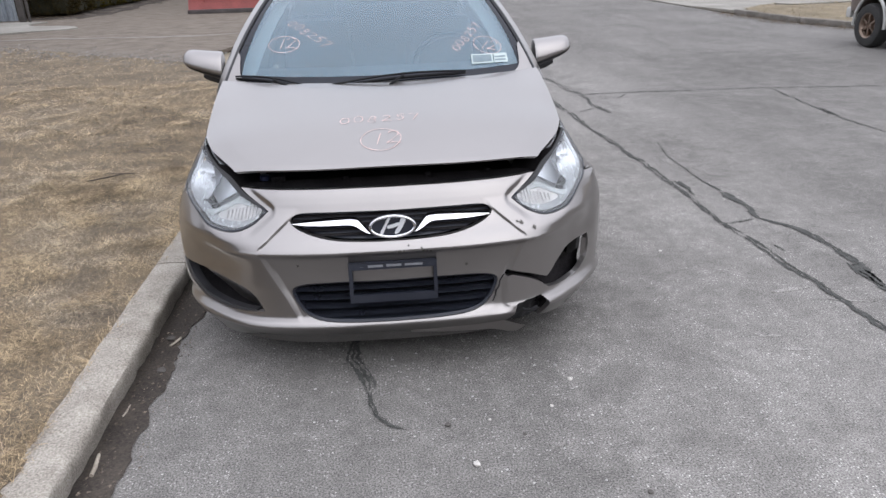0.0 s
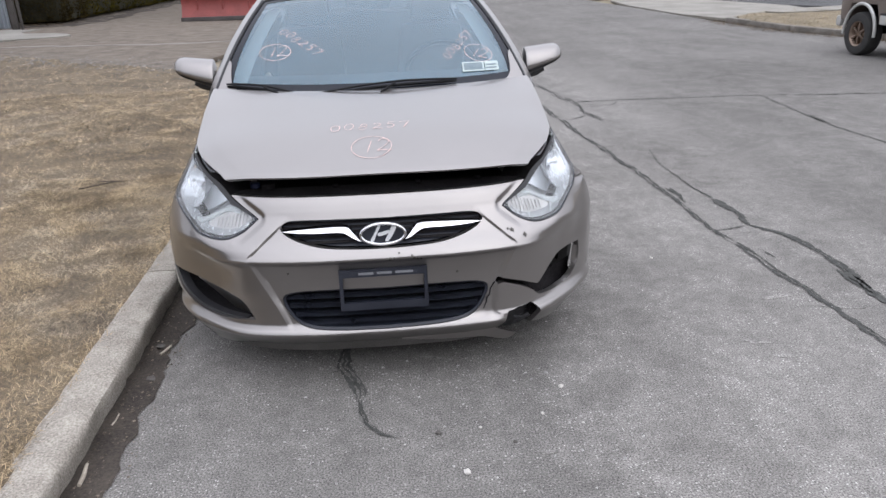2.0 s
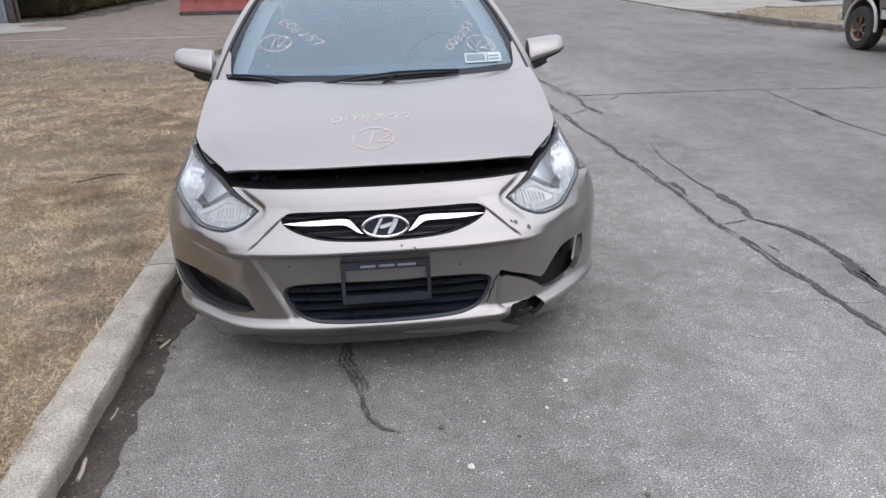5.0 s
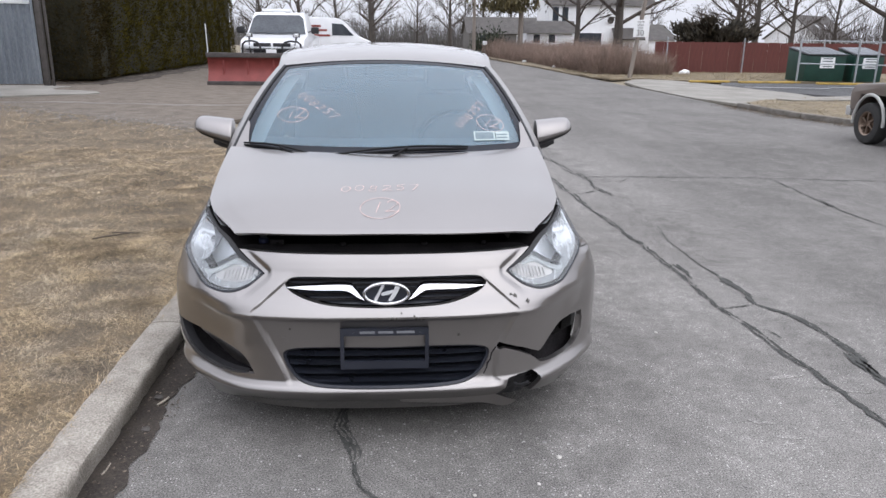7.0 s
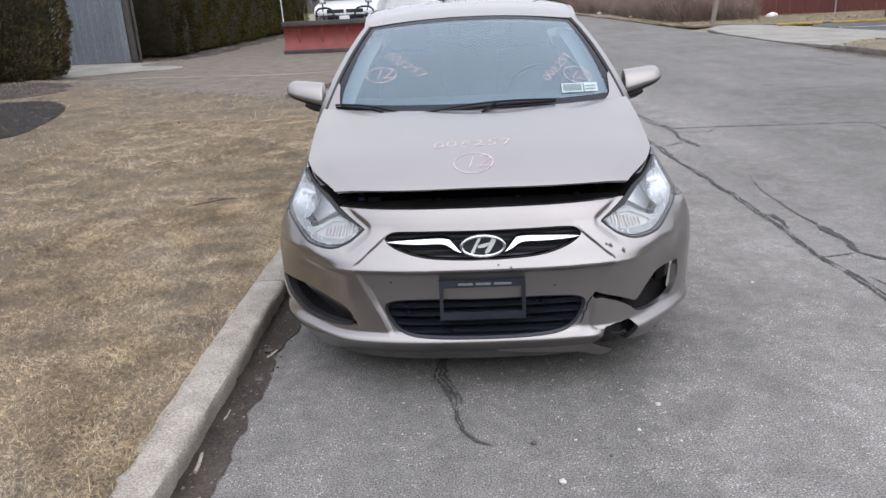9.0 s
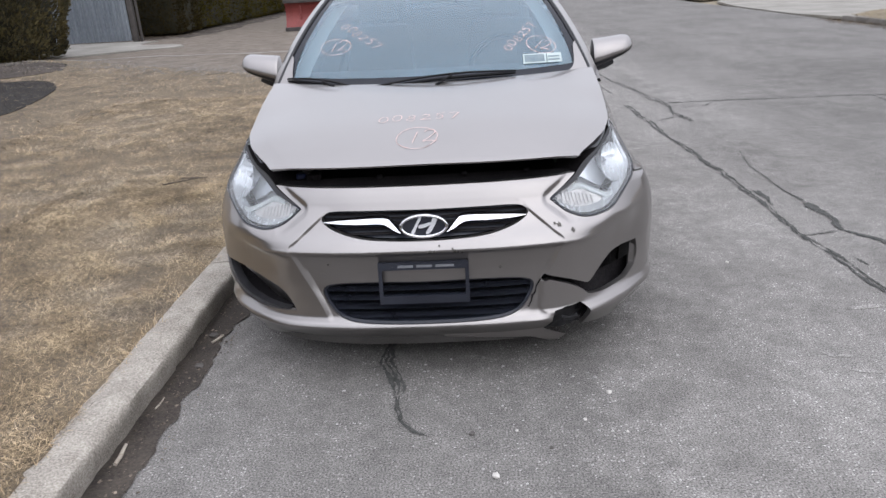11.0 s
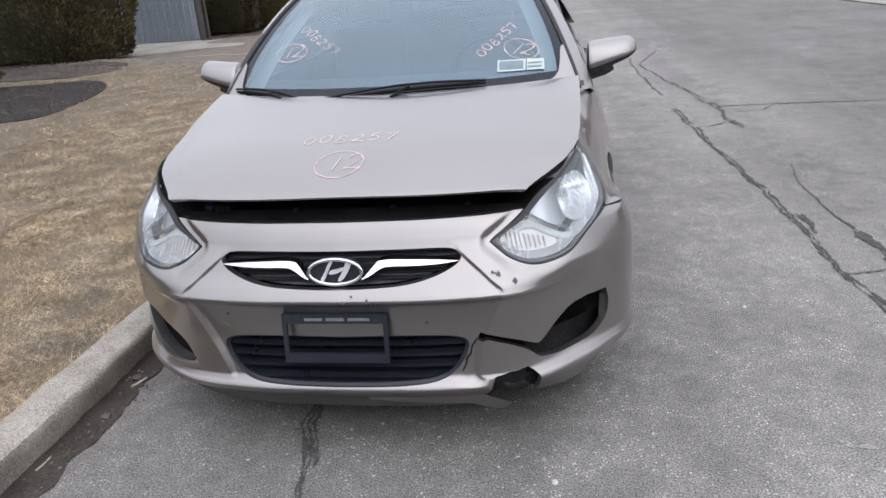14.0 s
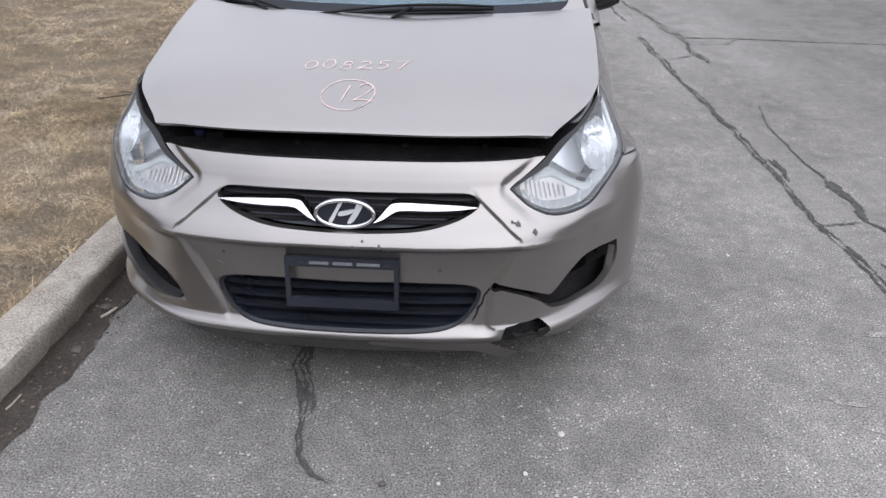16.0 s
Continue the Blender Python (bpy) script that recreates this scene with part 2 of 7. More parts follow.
# near-black for hollows and what sits in them, their darkness in the colour
VOID = material("hollow_black", (0.010, 0.009, 0.010), (0.026, 0.024, 0.025), rough=0.9, scale=7, fine=120, bump=0.2, specular=0.06)
CHROME = material("chrome", (0.66, 0.66, 0.68), (0.74, 0.74, 0.76), rough=0.10, rough_to=0.2, metal=1.0, scale=9, fine=200)
SILVER = material("satin_silver", (0.60, 0.61, 0.63), (0.70, 0.71, 0.73), rough=0.25, rough_to=0.35, metal=0.8, scale=9, fine=200)
BADGE_SILVER = material("pale_badge_silver", (0.62, 0.63, 0.65), (0.74, 0.75, 0.77), rough=0.35, rough_to=0.45, metal=0.3, scale=9, fine=200)
REFLECTOR = material("bright_reflector", (0.86, 0.88, 0.90), (0.93, 0.94, 0.95), rough=0.2, rough_to=0.3, metal=0.6, scale=22, fine=160, bump=0.25, stretch=(3, 1, 0.4), bump_size=0.003)
LENS_GREY = material("hazy_lamp_trim", (0.74, 0.77, 0.81), (0.84, 0.87, 0.90), rough=0.3, metal=0.3, scale=6, fine=120)
AMBER_CLEAR = material("ribbed_clear_signal", (0.56, 0.53, 0.51), (0.70, 0.67, 0.64), rough=0.2, metal=0.55, scale=10, fine=70, bump=0.5, stretch=(4, 1, 0.3), bump_size=0.004)
RUBBER = material("rubber", (0.018, 0.018, 0.018), (0.035, 0.034, 0.033), rough=0.78, scale=10, fine=140, bump=0.25)
CHALK = material("pink_chalk_line", (0.66, 0.47, 0.44), (0.76, 0.58, 0.55), rough=0.9, scale=60, fine=500)
CHALK_W = material("pale_chalk_line", (0.76, 0.54, 0.50), (0.85, 0.66, 0.62), rough=0.9, scale=60, fine=500)
STICKER = material("white_sticker", (0.70, 0.74, 0.74), (0.80, 0.83, 0.82), rough=0.5, scale=30, fine=200)
SCREEN_STICKER = material("pale_screen_sticker", (0.38, 0.46, 0.46), (0.50, 0.57, 0.56), rough=0.5, scale=30, fine=200)
STICKER_G = material("grey_sticker", (0.12, 0.17, 0.20), (0.2, 0.25, 0.27), rough=0.5, scale=30, fine=200)
GREYBAR = material("pale_grey_print", (0.13, 0.135, 0.15), (0.20, 0.205, 0.22), rough=0.6, scale=30, fine=200)
CABIN = material("dark_grey_trim", (0.045, 0.05, 0.055), (0.075, 0.08, 0.085), rough=0.75, scale=10, fine=250, bump=0.1)
SEAT = material("grey_seat_cloth", (0.10, 0.105, 0.11), (0.16, 0.165, 0.17), rough=0.9, scale=10, fine=300, bump=0.2)
TRIM = material("pale_headliner", (0.45, 0.46, 0.45), (0.55, 0.56, 0.54), rough=0.85, scale=10, fine=300, bump=0.1)
BLUE_CAP = material("blue_cap_plastic", (0.006, 0.010, 0.034), (0.009, 0.015, 0.05), rough=0.4, scale=20, fine=200)
CHIP = material("bare_chip", (0.06, 0.055, 0.05), (0.12, 0.11, 0.10), rough=0.8, scale=40, fine=300)
# blue film: the sky's reflection put into the screen as flat colour
WINDSCREEN = glass_material("windscreen_glass", (0.62, 0.74, 0.80), gloss=1.9, film=0.16, film_colour=(0.36, 0.60, 0.78, 1))
REAR_GLASS = glass_material("clear_rear_glass", (0.74, 0.79, 0.80), gloss=1.0)
SIDE_GLASS = glass_material("tinted_glass", (0.30, 0.34, 0.36), gloss=1.3)
LAMP_GLASS = glass_material("lamp_glass", (0.90, 0.92, 0.94), gloss=1.1, film=0.09, film_colour=(0.84, 0.88, 0.92, 1))

ROAD = asphalt_material("old_asphalt", (0.238, 0.226, 0.213), (0.358, 0.342, 0.323), (0.84, 0.81, 0.77), 0.60)
LOT = asphalt_material("lot_asphalt", (0.13, 0.13, 0.133), (0.21, 0.21, 0.215), (0.6, 0.6, 0.6))
SCUFF = asphalt_material("bleached_asphalt", (0.315, 0.302, 0.285), (0.415, 0.398, 0.375), (0.9, 0.88, 0.85), 0.3)
CRACK = material("tarred_crack", (0.026, 0.027, 0.025), (0.080, 0.080, 0.074), rough=0.9, scale=24, fine=160, bump=0.6)
CRACK_FAINT = material("worn_sealed_crack", (0.075, 0.073, 0.070), (0.125, 0.122, 0.117), rough=0.95, scale=20, fine=160, bump=0.6)
GUTTER = material("gutter_dirt", (0.026, 0.021, 0.018), (0.078, 0.064, 0.052), rough=0.95, scale=6, fine=110, bump=0.7, bump_size=0.006)
KERB = material("kerb_concrete", (0.185, 0.162, 0.136), (0.46, 0.423, 0.37), rough=0.92, scale=9, fine=150, mottle=0.66, bump=1.0, bump_size=0.006)
KERB_OLD = material("dirty_old_concrete", (0.10, 0.09, 0.078), (0.25, 0.23, 0.205), rough=0.95, scale=5, fine=60, bump=1.0, bump_size=0.008)
LAWN = material("dead_lawn", (0.080, 0.061, 0.041), (0.185, 0.145, 0.098), rough=0.97, scale=2.2, fine=75, bump=0.9, bump_size=0.015, mottle=0.5)
BLADE = material("dead_grass_blade", (0.185, 0.133, 0.077), (0.57, 0.44, 0.275), rough=0.9, scale=5.0, fine=40, per_piece=0.7, mottle=0.35)
BLADE_GREY = material("bleached_grass_blade", (0.17, 0.135, 0.096), (0.50, 0.41, 0.295), rough=0.9, scale=5.0, fine=40, per_piece=0.7, mottle=0.35)
BLADE_BROWN = material("umber_grass_blade", (0.095, 0.070, 0.042), (0.31, 0.232, 0.142), rough=0.9, scale=5.0, fine=40, per_piece=0.7, mottle=0.35)
VERGE_BLADE = material("dull_verge_blade", (0.13, 0.105, 0.06), (0.31, 0.25, 0.15), rough=0.92, scale=1.5, fine=30, per_piece=0.6, mottle=0.35)
VERGE = material("dry_verge", (0.12, 0.095, 0.062), (0.27, 0.22, 0.15), rough=0.97, scale=1.6, fine=30, bump=0.8, bump_size=0.02)
EARTH = material("bare_ground", (0.16, 0.13, 0.09), (0.27, 0.23, 0.16), rough=0.97, scale=0.4, fine=9, bump=0.6, bump_size=0.02)
DRIVE = material("packed_dirt_drive", (0.088, 0.070, 0.054), (0.200, 0.168, 0.136), rough=0.95, scale=3.2, fine=46, bump=0.8, bump_size=0.02, mottle=0.5)
DRIVE_PALE = material("pale_worn_track", (0.13, 0.115, 0.10), (0.27, 0.245, 0.215), rough=0.95, scale=1.5, fine=30, bump=0.5, bump_size=0.01)
PALE = material("pale_concrete", (0.17, 0.158, 0.138), (0.31, 0.295, 0.265), rough=0.92, scale=1.2, fine=40, bump=0.4)
SOIL = material("damp_shaded_soil", (0.026, 0.020, 0.016), (0.085, 0.068, 0.055), rough=0.97, scale=2.2, fine=30, bump=1.0, bump_size=0.03)
MULCH = material("dark_mulch", (0.007, 0.006, 0.005), (0.026, 0.021, 0.017), rough=0.97, scale=12, fine=70, bump=1.0, bump_size=0.03)
STONE = material("loose_pebble", (0.20, 0.195, 0.19), (0.36, 0.35, 0.33), rough=0.85, scale=20, fine=150, per_piece=0.45)
WHITE_STONE = material("white_pebble", (0.44, 0.42, 0.39), (0.58, 0.555, 0.52), rough=0.8, scale=60, fine=200)
TWIG = material("bleached_twig", (0.30, 0.26, 0.21), (0.48, 0.43, 0.36), rough=0.9, scale=20, fine=150)
HEDGE_DARK = material("dark_hedge_leaf", (0.014, 0.0105, 0.003), (0.046, 0.034, 0.010), rough=0.85, scale=1.4, fine=30, per_piece=0.5, specular=0.12)
SHRUB = material("olive_shrub_leaf", (0.030, 0.026, 0.009), (0.10, 0.078, 0.026), rough=0.8, scale=2.0, fine=30, per_piece=0.5)
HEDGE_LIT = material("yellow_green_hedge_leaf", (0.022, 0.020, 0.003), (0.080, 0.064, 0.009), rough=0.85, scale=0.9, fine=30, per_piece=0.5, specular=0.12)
HEDGE_CORE = material("hedge_shade", (0.012, 0.012, 0.005), (0.03, 0.026, 0.012), rough=0.95, scale=5, fine=60, bump=0.6)
BARK = material("grey_bark", (0.038, 0.032, 0.028), (0.085, 0.073, 0.064), rough=0.95, scale=5, fine=40, bump=0.8, stretch=(1, 1, 0.25), bump_size=0.02)
TWIGS = material("bare_twig", (0.040, 0.032, 0.027), (0.085, 0.068, 0.058), rough=0.95, scale=2, fine=20)
# twigs paled to grey: the haze of distance is in the colour
HAZE = material("hazed_far_twig", (0.10, 0.094, 0.09), (0.17, 0.16, 0.155), rough=0.95, scale=0.5, fine=4)
BRUSH = material("brown_brush", (0.15, 0.105, 0.085), (0.31, 0.23, 0.185), rough=0.95, scale=1.2, fine=20, per_piece=0.4)
FENCE_RED = material("rust_red_fence_board", (0.075, 0.020, 0.017), (0.13, 0.036, 0.028), rough=0.8, scale=3, fine=50, stretch=(4, 4, 0.5), bump=0.3)
STEEL = material("galvanised_steel", (0.30, 0.32, 0.34), (0.42, 0.44, 0.46), rough=0.5, metal=0.6, scale=6, fine=80)
SHED = material("corrugated_blue_grey_steel", (0.24, 0.27, 0.31), (0.37, 0.40, 0.44), rough=0.42, metal=0.5, scale=1.2, fine=30, stretch=(1, 1, 0.3))
POSTDARK = material("weathered_dark_post", (0.05, 0.045, 0.042), (0.10, 0.09, 0.085), rough=0.9, scale=4, fine=50, bump=0.5)
PURPLE = material("purple_sign_face", (0.22, 0.10, 0.34), (0.28, 0.14, 0.4), rough=0.5, scale=3, fine=40)
WHITEPAINT = material("white_vehicle_paint", (0.66, 0.67, 0.69), (0.76, 0.77, 0.79), rough=0.3, coat=0.5, scale=2, fine=60)
PLOWRED = material("faded_red_plow", (0.17, 0.030, 0.027), (0.27, 0.055, 0.047), rough=0.55, scale=2.5, fine=40, bump=0.1)
PLOWEDGE = material("worn_steel_edge", (0.05, 0.045, 0.045), (0.12, 0.105, 0.10), rough=0.7, metal=0.3, scale=4, fine=60, bump=0.3)
TAUPE = material("taupe_truck_paint", (0.175, 0.142, 0.122), (0.215, 0.178, 0.155), rough=0.32, metal=0.4, coat=0.5, scale=2, fine=60)
PALETRIM = material("pale_truck_trim", (0.46, 0.46, 0.44), (0.56, 0.56, 0.54), rough=0.4, metal=0.3, scale=3, fine=60)
BRONZE = material("bronze_rim", (0.20, 0.15, 0.12), (0.30, 0.23, 0.18), rough=0.35, metal=0.8, scale=6, fine=80)
FRIT = material("glossy_black_band", (0.010, 0.012, 0.018), (0.015, 0.017, 0.024), rough=0.12, scale=8, fine=60, specular=0.25)
DUMP = material("dark_green_dumpster", (0.005, 0.032, 0.024), (0.012, 0.055, 0.04), rough=0.5, scale=3, fine=50, bump=0.15)
DUMPLID = material("dark_grey_lid", (0.018, 0.02, 0.023), (0.045, 0.048, 0.052), rough=0.6, scale=3, fine=50)
YELLOW = material("yellow_kerb_paint", (0.24, 0.17, 0.06), (0.50, 0.33, 0.07), rough=0.85, scale=5, fine=40, bump=0.4)
SIDING = material("white_siding", (0.70, 0.71, 0.73), (0.80, 0.81, 0.83), rough=0.7, scale=2, fine=20)
GREYWALL = material("grey_brown_siding", (0.10, 0.095, 0.09), (0.15, 0.142, 0.135), rough=0.8, scale=2, fine=20)
ROOFING = material("grey_shingle", (0.055, 0.05, 0.047), (0.105, 0.096, 0.09), rough=0.9, scale=2, fine=12, bump=0.4, bump_size=0.03)
DARKGLASS = material("dark_window_pane", (0.03, 0.035, 0.045), (0.06, 0.07, 0.08), rough=0.08, scale=2, fine=20)
SIGNWHITE = material("white_sign_face", (0.74, 0.75, 0.76), (0.80, 0.81, 0.82), rough=0.45, scale=4, fine=60)
INK = material("black_sign_ink", (0.012, 0.012, 0.014), (0.02, 0.02, 0.022), rough=0.5, scale=10, fine=80)
POLE = material("weathered_pole", (0.16, 0.135, 0.115), (0.27, 0.235, 0.205), rough=0.92, scale=3, fine=50, stretch=(3, 3, 0.3), bump=0.5)
PINE = material("dark_pine_needle", (0.012, 0.020, 0.012), (0.04, 0.05, 0.028), rough=0.85, scale=2, fine=30, per_piece=0.5)
YEW = material("brown_green_yew", (0.018, 0.016, 0.010), (0.055, 0.042, 0.026), rough=0.85, scale=2, fine=30, per_piece=0.5)
LITTER = material("white_litter", (0.7, 0.7, 0.7), (0.82, 0.82, 0.82), rough=0.7, scale=6, fine=60)


# ---- building helpers ----
class Surface(list):
    """Vertices that also know the true normals of the curved surface they lie on."""
    normals = ()


def mesh_of(name, verts, faces, smooth=True, angle=35):
    me = bpy.data.meshes.new(name)
    me.from_pydata([tuple(v) for v in verts], [], faces)
    me.validate()
    me.update()
    if smooth and len(me.polygons):
        me.shade_smooth()
        me.set_sharp_from_angle(angle=radians(angle))
        if isinstance(verts, Surface):
            me.normals_split_custom_set_from_vertices([tuple(q) for q in verts.normals])
    return me


def thing(name, label, category, place=(0, 0, 0), turn=0.0, group="", kind=""):
    """An Empty at a thing's base, for its parts."""
    ob = new(name)
    ob.matrix_world = pose(*place, 0, 0, turn)
    return tagged(ob, label, category, group, kind)


def part(name, data, mat, parent=None, label="", m=None):
    """One mesh object, from a bmesh or a mesh, under a thing or under a part."""
    if isinstance(data, bmesh.types.BMesh):
        me = bpy.data.meshes.new(name)
        data.to_mesh(me)
        data.free()
        me.shade_smooth()
        me.set_sharp_from_angle(angle=radians(35))
    else:
        me = data
    if not me.materials:
        me.materials.append(mat)
    ob = new(name, me)
    ob.parent = parent
    if m is not None:
        ob.matrix_basis = m
    return tagged(ob, label)


def box(size, at=(0, 0, 0), bevel=0.0, taper=None):
    """A box with bevelled edges; taper: the top's scale in x and y."""
    bm = bmesh.new()
    bmesh.ops.create_cube(bm, size=1.0)
    for v in bm.verts:
        if taper and v.co.z > 0:
            v.co.x *= taper[0]
            v.co.y *= taper[1]
        v.co = Vector((v.co.x * size[0] + at[0], v.co.y * size[1] + at[1], v.co.z * size[2] + at[2]))
    if bevel:
        bmesh.ops.bevel(bm, geom=bm.edges[:], offset=bevel, segments=2, affect="EDGES", profile=0.6)
    return bm


def tube(points, radii, sides=8, closed_ends=True):
    """A round bar along points, with a radius for each."""
    pts = [Vector(p) for p in points]
    verts, faces = [], []
    ref = Vector((0.31, 0.17, 0.93))
    for i, p in enumerate(pts):
        d = (pts[min(i + 1, len(pts) - 1)] - pts[max(i - 1, 0)]).normalized()
        a = d.cross(ref)
        a = a.normalized() if a.length > 1e-4 else Vector((1, 0, 0))
        b = d.cross(a)
        r = radii[i] if hasattr(radii, "__len__") else radii
        for k in range(sides):
            w = 2 * math.pi * k / sides
            verts.append(p + (a * math.cos(w) + b * math.sin(w)) * r)
    for i in range(len(pts) - 1):
        for k in range(sides):
            k2 = (k + 1) % sides
            faces.append((i * sides + k, i * sides + k2, (i + 1) * sides + k2, (i + 1) * sides + k))
    if closed_ends:
        faces.append(tuple(range(sides))[::-1])
        faces.append(tuple((len(pts) - 1) * sides + k for k in range(sides)))
    return verts, faces


def join(pieces):
    """Several (verts, faces) as one."""
    verts, faces = [], []
    for v, f in pieces:
        o = len(verts)
        verts += list(v)
        faces += [tuple(i + o for i in q) for q in f]
    return verts, faces


def lathe(profile, steps=32, axis="x"):
    """A turned shape from (radius, along) pairs."""
    verts, faces, n = [], [], len(profile)
    for i in range(steps):
        w = 2 * math.pi * i / steps
        for r, a in profile:
            c, s = r * math.cos(w), r * math.sin(w)
            verts.append((a, c, s) if axis == "x" else (c, a, s) if axis == "y" else (c, s, a))
    for i in range(steps):
        j = (i + 1) % steps
        for k in range(n - 1):
            faces.append((i * n + k, i * n + k + 1, j * n + k + 1, j * n + k))
    return verts, faces


def rounded(points, step=0.012, rounds=2):
    """A closed outline with its corners rounded a little, in even short steps. A point given twice stays sharp."""
    pts = [Vector(p) for p in points]
    for _ in range(rounds):
        out = []
        for i, p in enumerate(pts):
            q = pts[(i + 1) % len(pts)]
            out += [p * 0.75 + q * 0.25, p * 0.25 + q * 0.75] if (q - p).length > 1e-9 else [p, q]
        pts = out
    even = []
    for i, p in enumerate(pts):
        q = pts[(i + 1) % len(pts)]
        for k in range(max(1, math.ceil((q - p).length / step))):
            c = p + (q - p) * (k / max(1, math.ceil((q - p).length / step)))
            if not even or (c - even[-1]).length > step * 0.25:
                even.append(c)
    if (even[0] - even[-1]).length < step * 0.25:
        even.pop()
    return even


def within(points, loop):
    """Which points lie inside a closed outline."""
    p, q = np.array(points, float).reshape(-1, 2), np.array([(v[0], v[1]) for v in loop])
    r = np.roll(q, -1, axis=0)
    inside = np.zeros(len(p), bool)
    for (x1, y1), (x2, y2) in zip(q, r):
        if y1 != y2:
            inside ^= ((y1 > p[:, 1]) != (y2 > p[:, 1])) & (p[:, 0] < (x2 - x1) * (p[:, 1] - y1) / (y2 - y1) + x1)
    return inside


def panel(outline, place, holes=(), step=0.02, rim=0.014, rims=True, creases=()):
    """A panel on a curved surface: place(u, v, out) lifts its flat outline, with holes cut through, and its edges turn inwards."""
    loops = [outline, *holes]
    verts, edges = [], []
    for lp in loops:
        o = len(verts)
        verts += [Vector((v[0], v[1])) for v in lp]
        edges += [(o + i, o + (i + 1) % len(lp)) for i in range(len(lp))]
    for lp in creases:
        o = len(verts)
        verts += [Vector((v[0], v[1])) for v in lp]
        edges += [(o + i, o + i + 1) for i in range(len(lp) - 1)]
    ring = np.array([tuple(v) for v in verts])
    lo, hi = ring.min(0), ring.max(0)
    gx, gy = np.meshgrid(np.arange(lo[0] + step / 2, hi[0], step), np.arange(lo[1] + step / 2, hi[1], step))
    g = np.c_[gx.ravel(), gy.ravel()]
    keep = within(g, outline)
    for h in holes:
        keep &= ~within(g, h)
    g = g[keep]
    if len(g):
        near = np.array([np.min(np.hypot(*(ring - q).T)) for q in g])
        g = g[near > step * 0.45]
    verts += [Vector(q) for q in g.tolist()]
    v2, _, f2, *_ = delaunay_2d_cdt(verts, edges, [], 0, 1e-7)
    mid = np.array([np.mean([tuple(v2[i]) for i in f], axis=0) for f in f2])
    keep = within(mid, outline)
    for h in holes:
        keep &= ~within(mid, h)
    faces = [tuple(f) for f, k in zip(f2, keep) if k]
    out = Surface(place(v.x, v.y, 0.0) for v in v2)
    e = 0.0012
    bent = []
    for v in v2:
        q = (place(v.x + e, v.y, 0.0) - place(v.x - e, v.y, 0.0)).cross(place(v.x, v.y + e, 0.0) - place(v.x, v.y - e, 0.0))
        bent.append(q.normalized() if q.length > 1e-12 else Vector((0, 0, 0)))
    if rims:
        for lp in loops:
            o = len(out)
            out += [place(v[0], v[1], 0.0) for v in lp] + [place(v[0], v[1], -rim) for v in lp]
            n = len(lp)
            faces += [(o + i, o + (i + 1) % n, o + n + (i + 1) % n, o + n + i) for i in range(n)]
    out.normals = bent + [Vector((0, 0, 0))] * (len(out) - len(bent))
    return out, faces


def flip(points):
    """The same outline on the other side of the car."""
    return [(-p[0], p[1]) for p in points][::-1]


def sheet(place, us, vs):
    """A surface over a grid of two parameters."""
    verts = [place(u, v) for v in vs for u in us]
    n = len(us)
    faces = [(j * n + i, j * n + i + 1, (j + 1) * n + i + 1, (j + 1) * n + i) for j in range(len(vs) - 1) for i in range(n - 1)]
    return verts, faces


def both_sides(verts, faces, place_back):
    """A sheet and a second one behind it, so that it has thickness."""
    n = len(verts)
    back = [place_back(Vector(v)) for v in verts]
    count = {}
    for f in faces:
        for a, b in zip(f, f[1:] + f[:1]):
            count[(a, b)] = True
    rim = [(a, b, b + n, a + n) for (a, b) in count if (b, a) not in count]
    return list(verts) + back, list(faces) + [tuple(i + n for i in f)[::-1] for f in faces] + rim


def span(a, b, n):
    return [a + (b - a) * i / (n - 1) for i in range(n)]


def ribbon(points, width, place):
    """A flat line of the given width along points of a surface's plane."""
    pts = [Vector(p) for p in points]
    verts, faces = [], []
    for i, p in enumerate(pts):
        d = pts[min(i + 1, len(pts) - 1)] - pts[max(i - 1, 0)]
        d = d.normalized() if d.length > 1e-9 else Vector((1, 0))
        n = Vector((-d.y, d.x)) * width * 0.5 * (0.75 + 0.5 * noise.noise((p.x * 30, p.y * 30, 0.3)))
        verts += [place(*(p + n)), place(*(p - n))]
    faces = [(2 * i, 2 * i + 1, 2 * i + 3, 2 * i + 2) for i in range(len(pts) - 1)]
    return verts, faces


def arc(cx, cy, rx, ry, a, b, n=14):
    return [(cx + rx * math.cos(radians(a + (b - a) * i / (n - 1))), cy + ry * math.sin(radians(a + (b - a) * i / (n - 1)))) for i in range(n)]


STROKES = {
    "0": [arc(.35, .5, .32, .46, 80, 450, 22)],
    "1": [[(.25, .0), (.38, 1.0)]],
    "2": [arc(.36, .74, .27, .25, 165, -40, 12) + [(.32, .24), (.06, .02), (.36, .07), (.80, .0)]],
    "5": [[(.72, .98), (.22, .92), (.18, .58)] + arc(.35, .33, .30, .30, 100, -130, 12)],
    "7": [[(.05, .9), (.75, .98), (.35, .0)]],
    "8": [arc(.38, .74, .22, .24, -60, 300, 18) + arc(.34, .26, .28, .26, 90, 450, 18)],
}


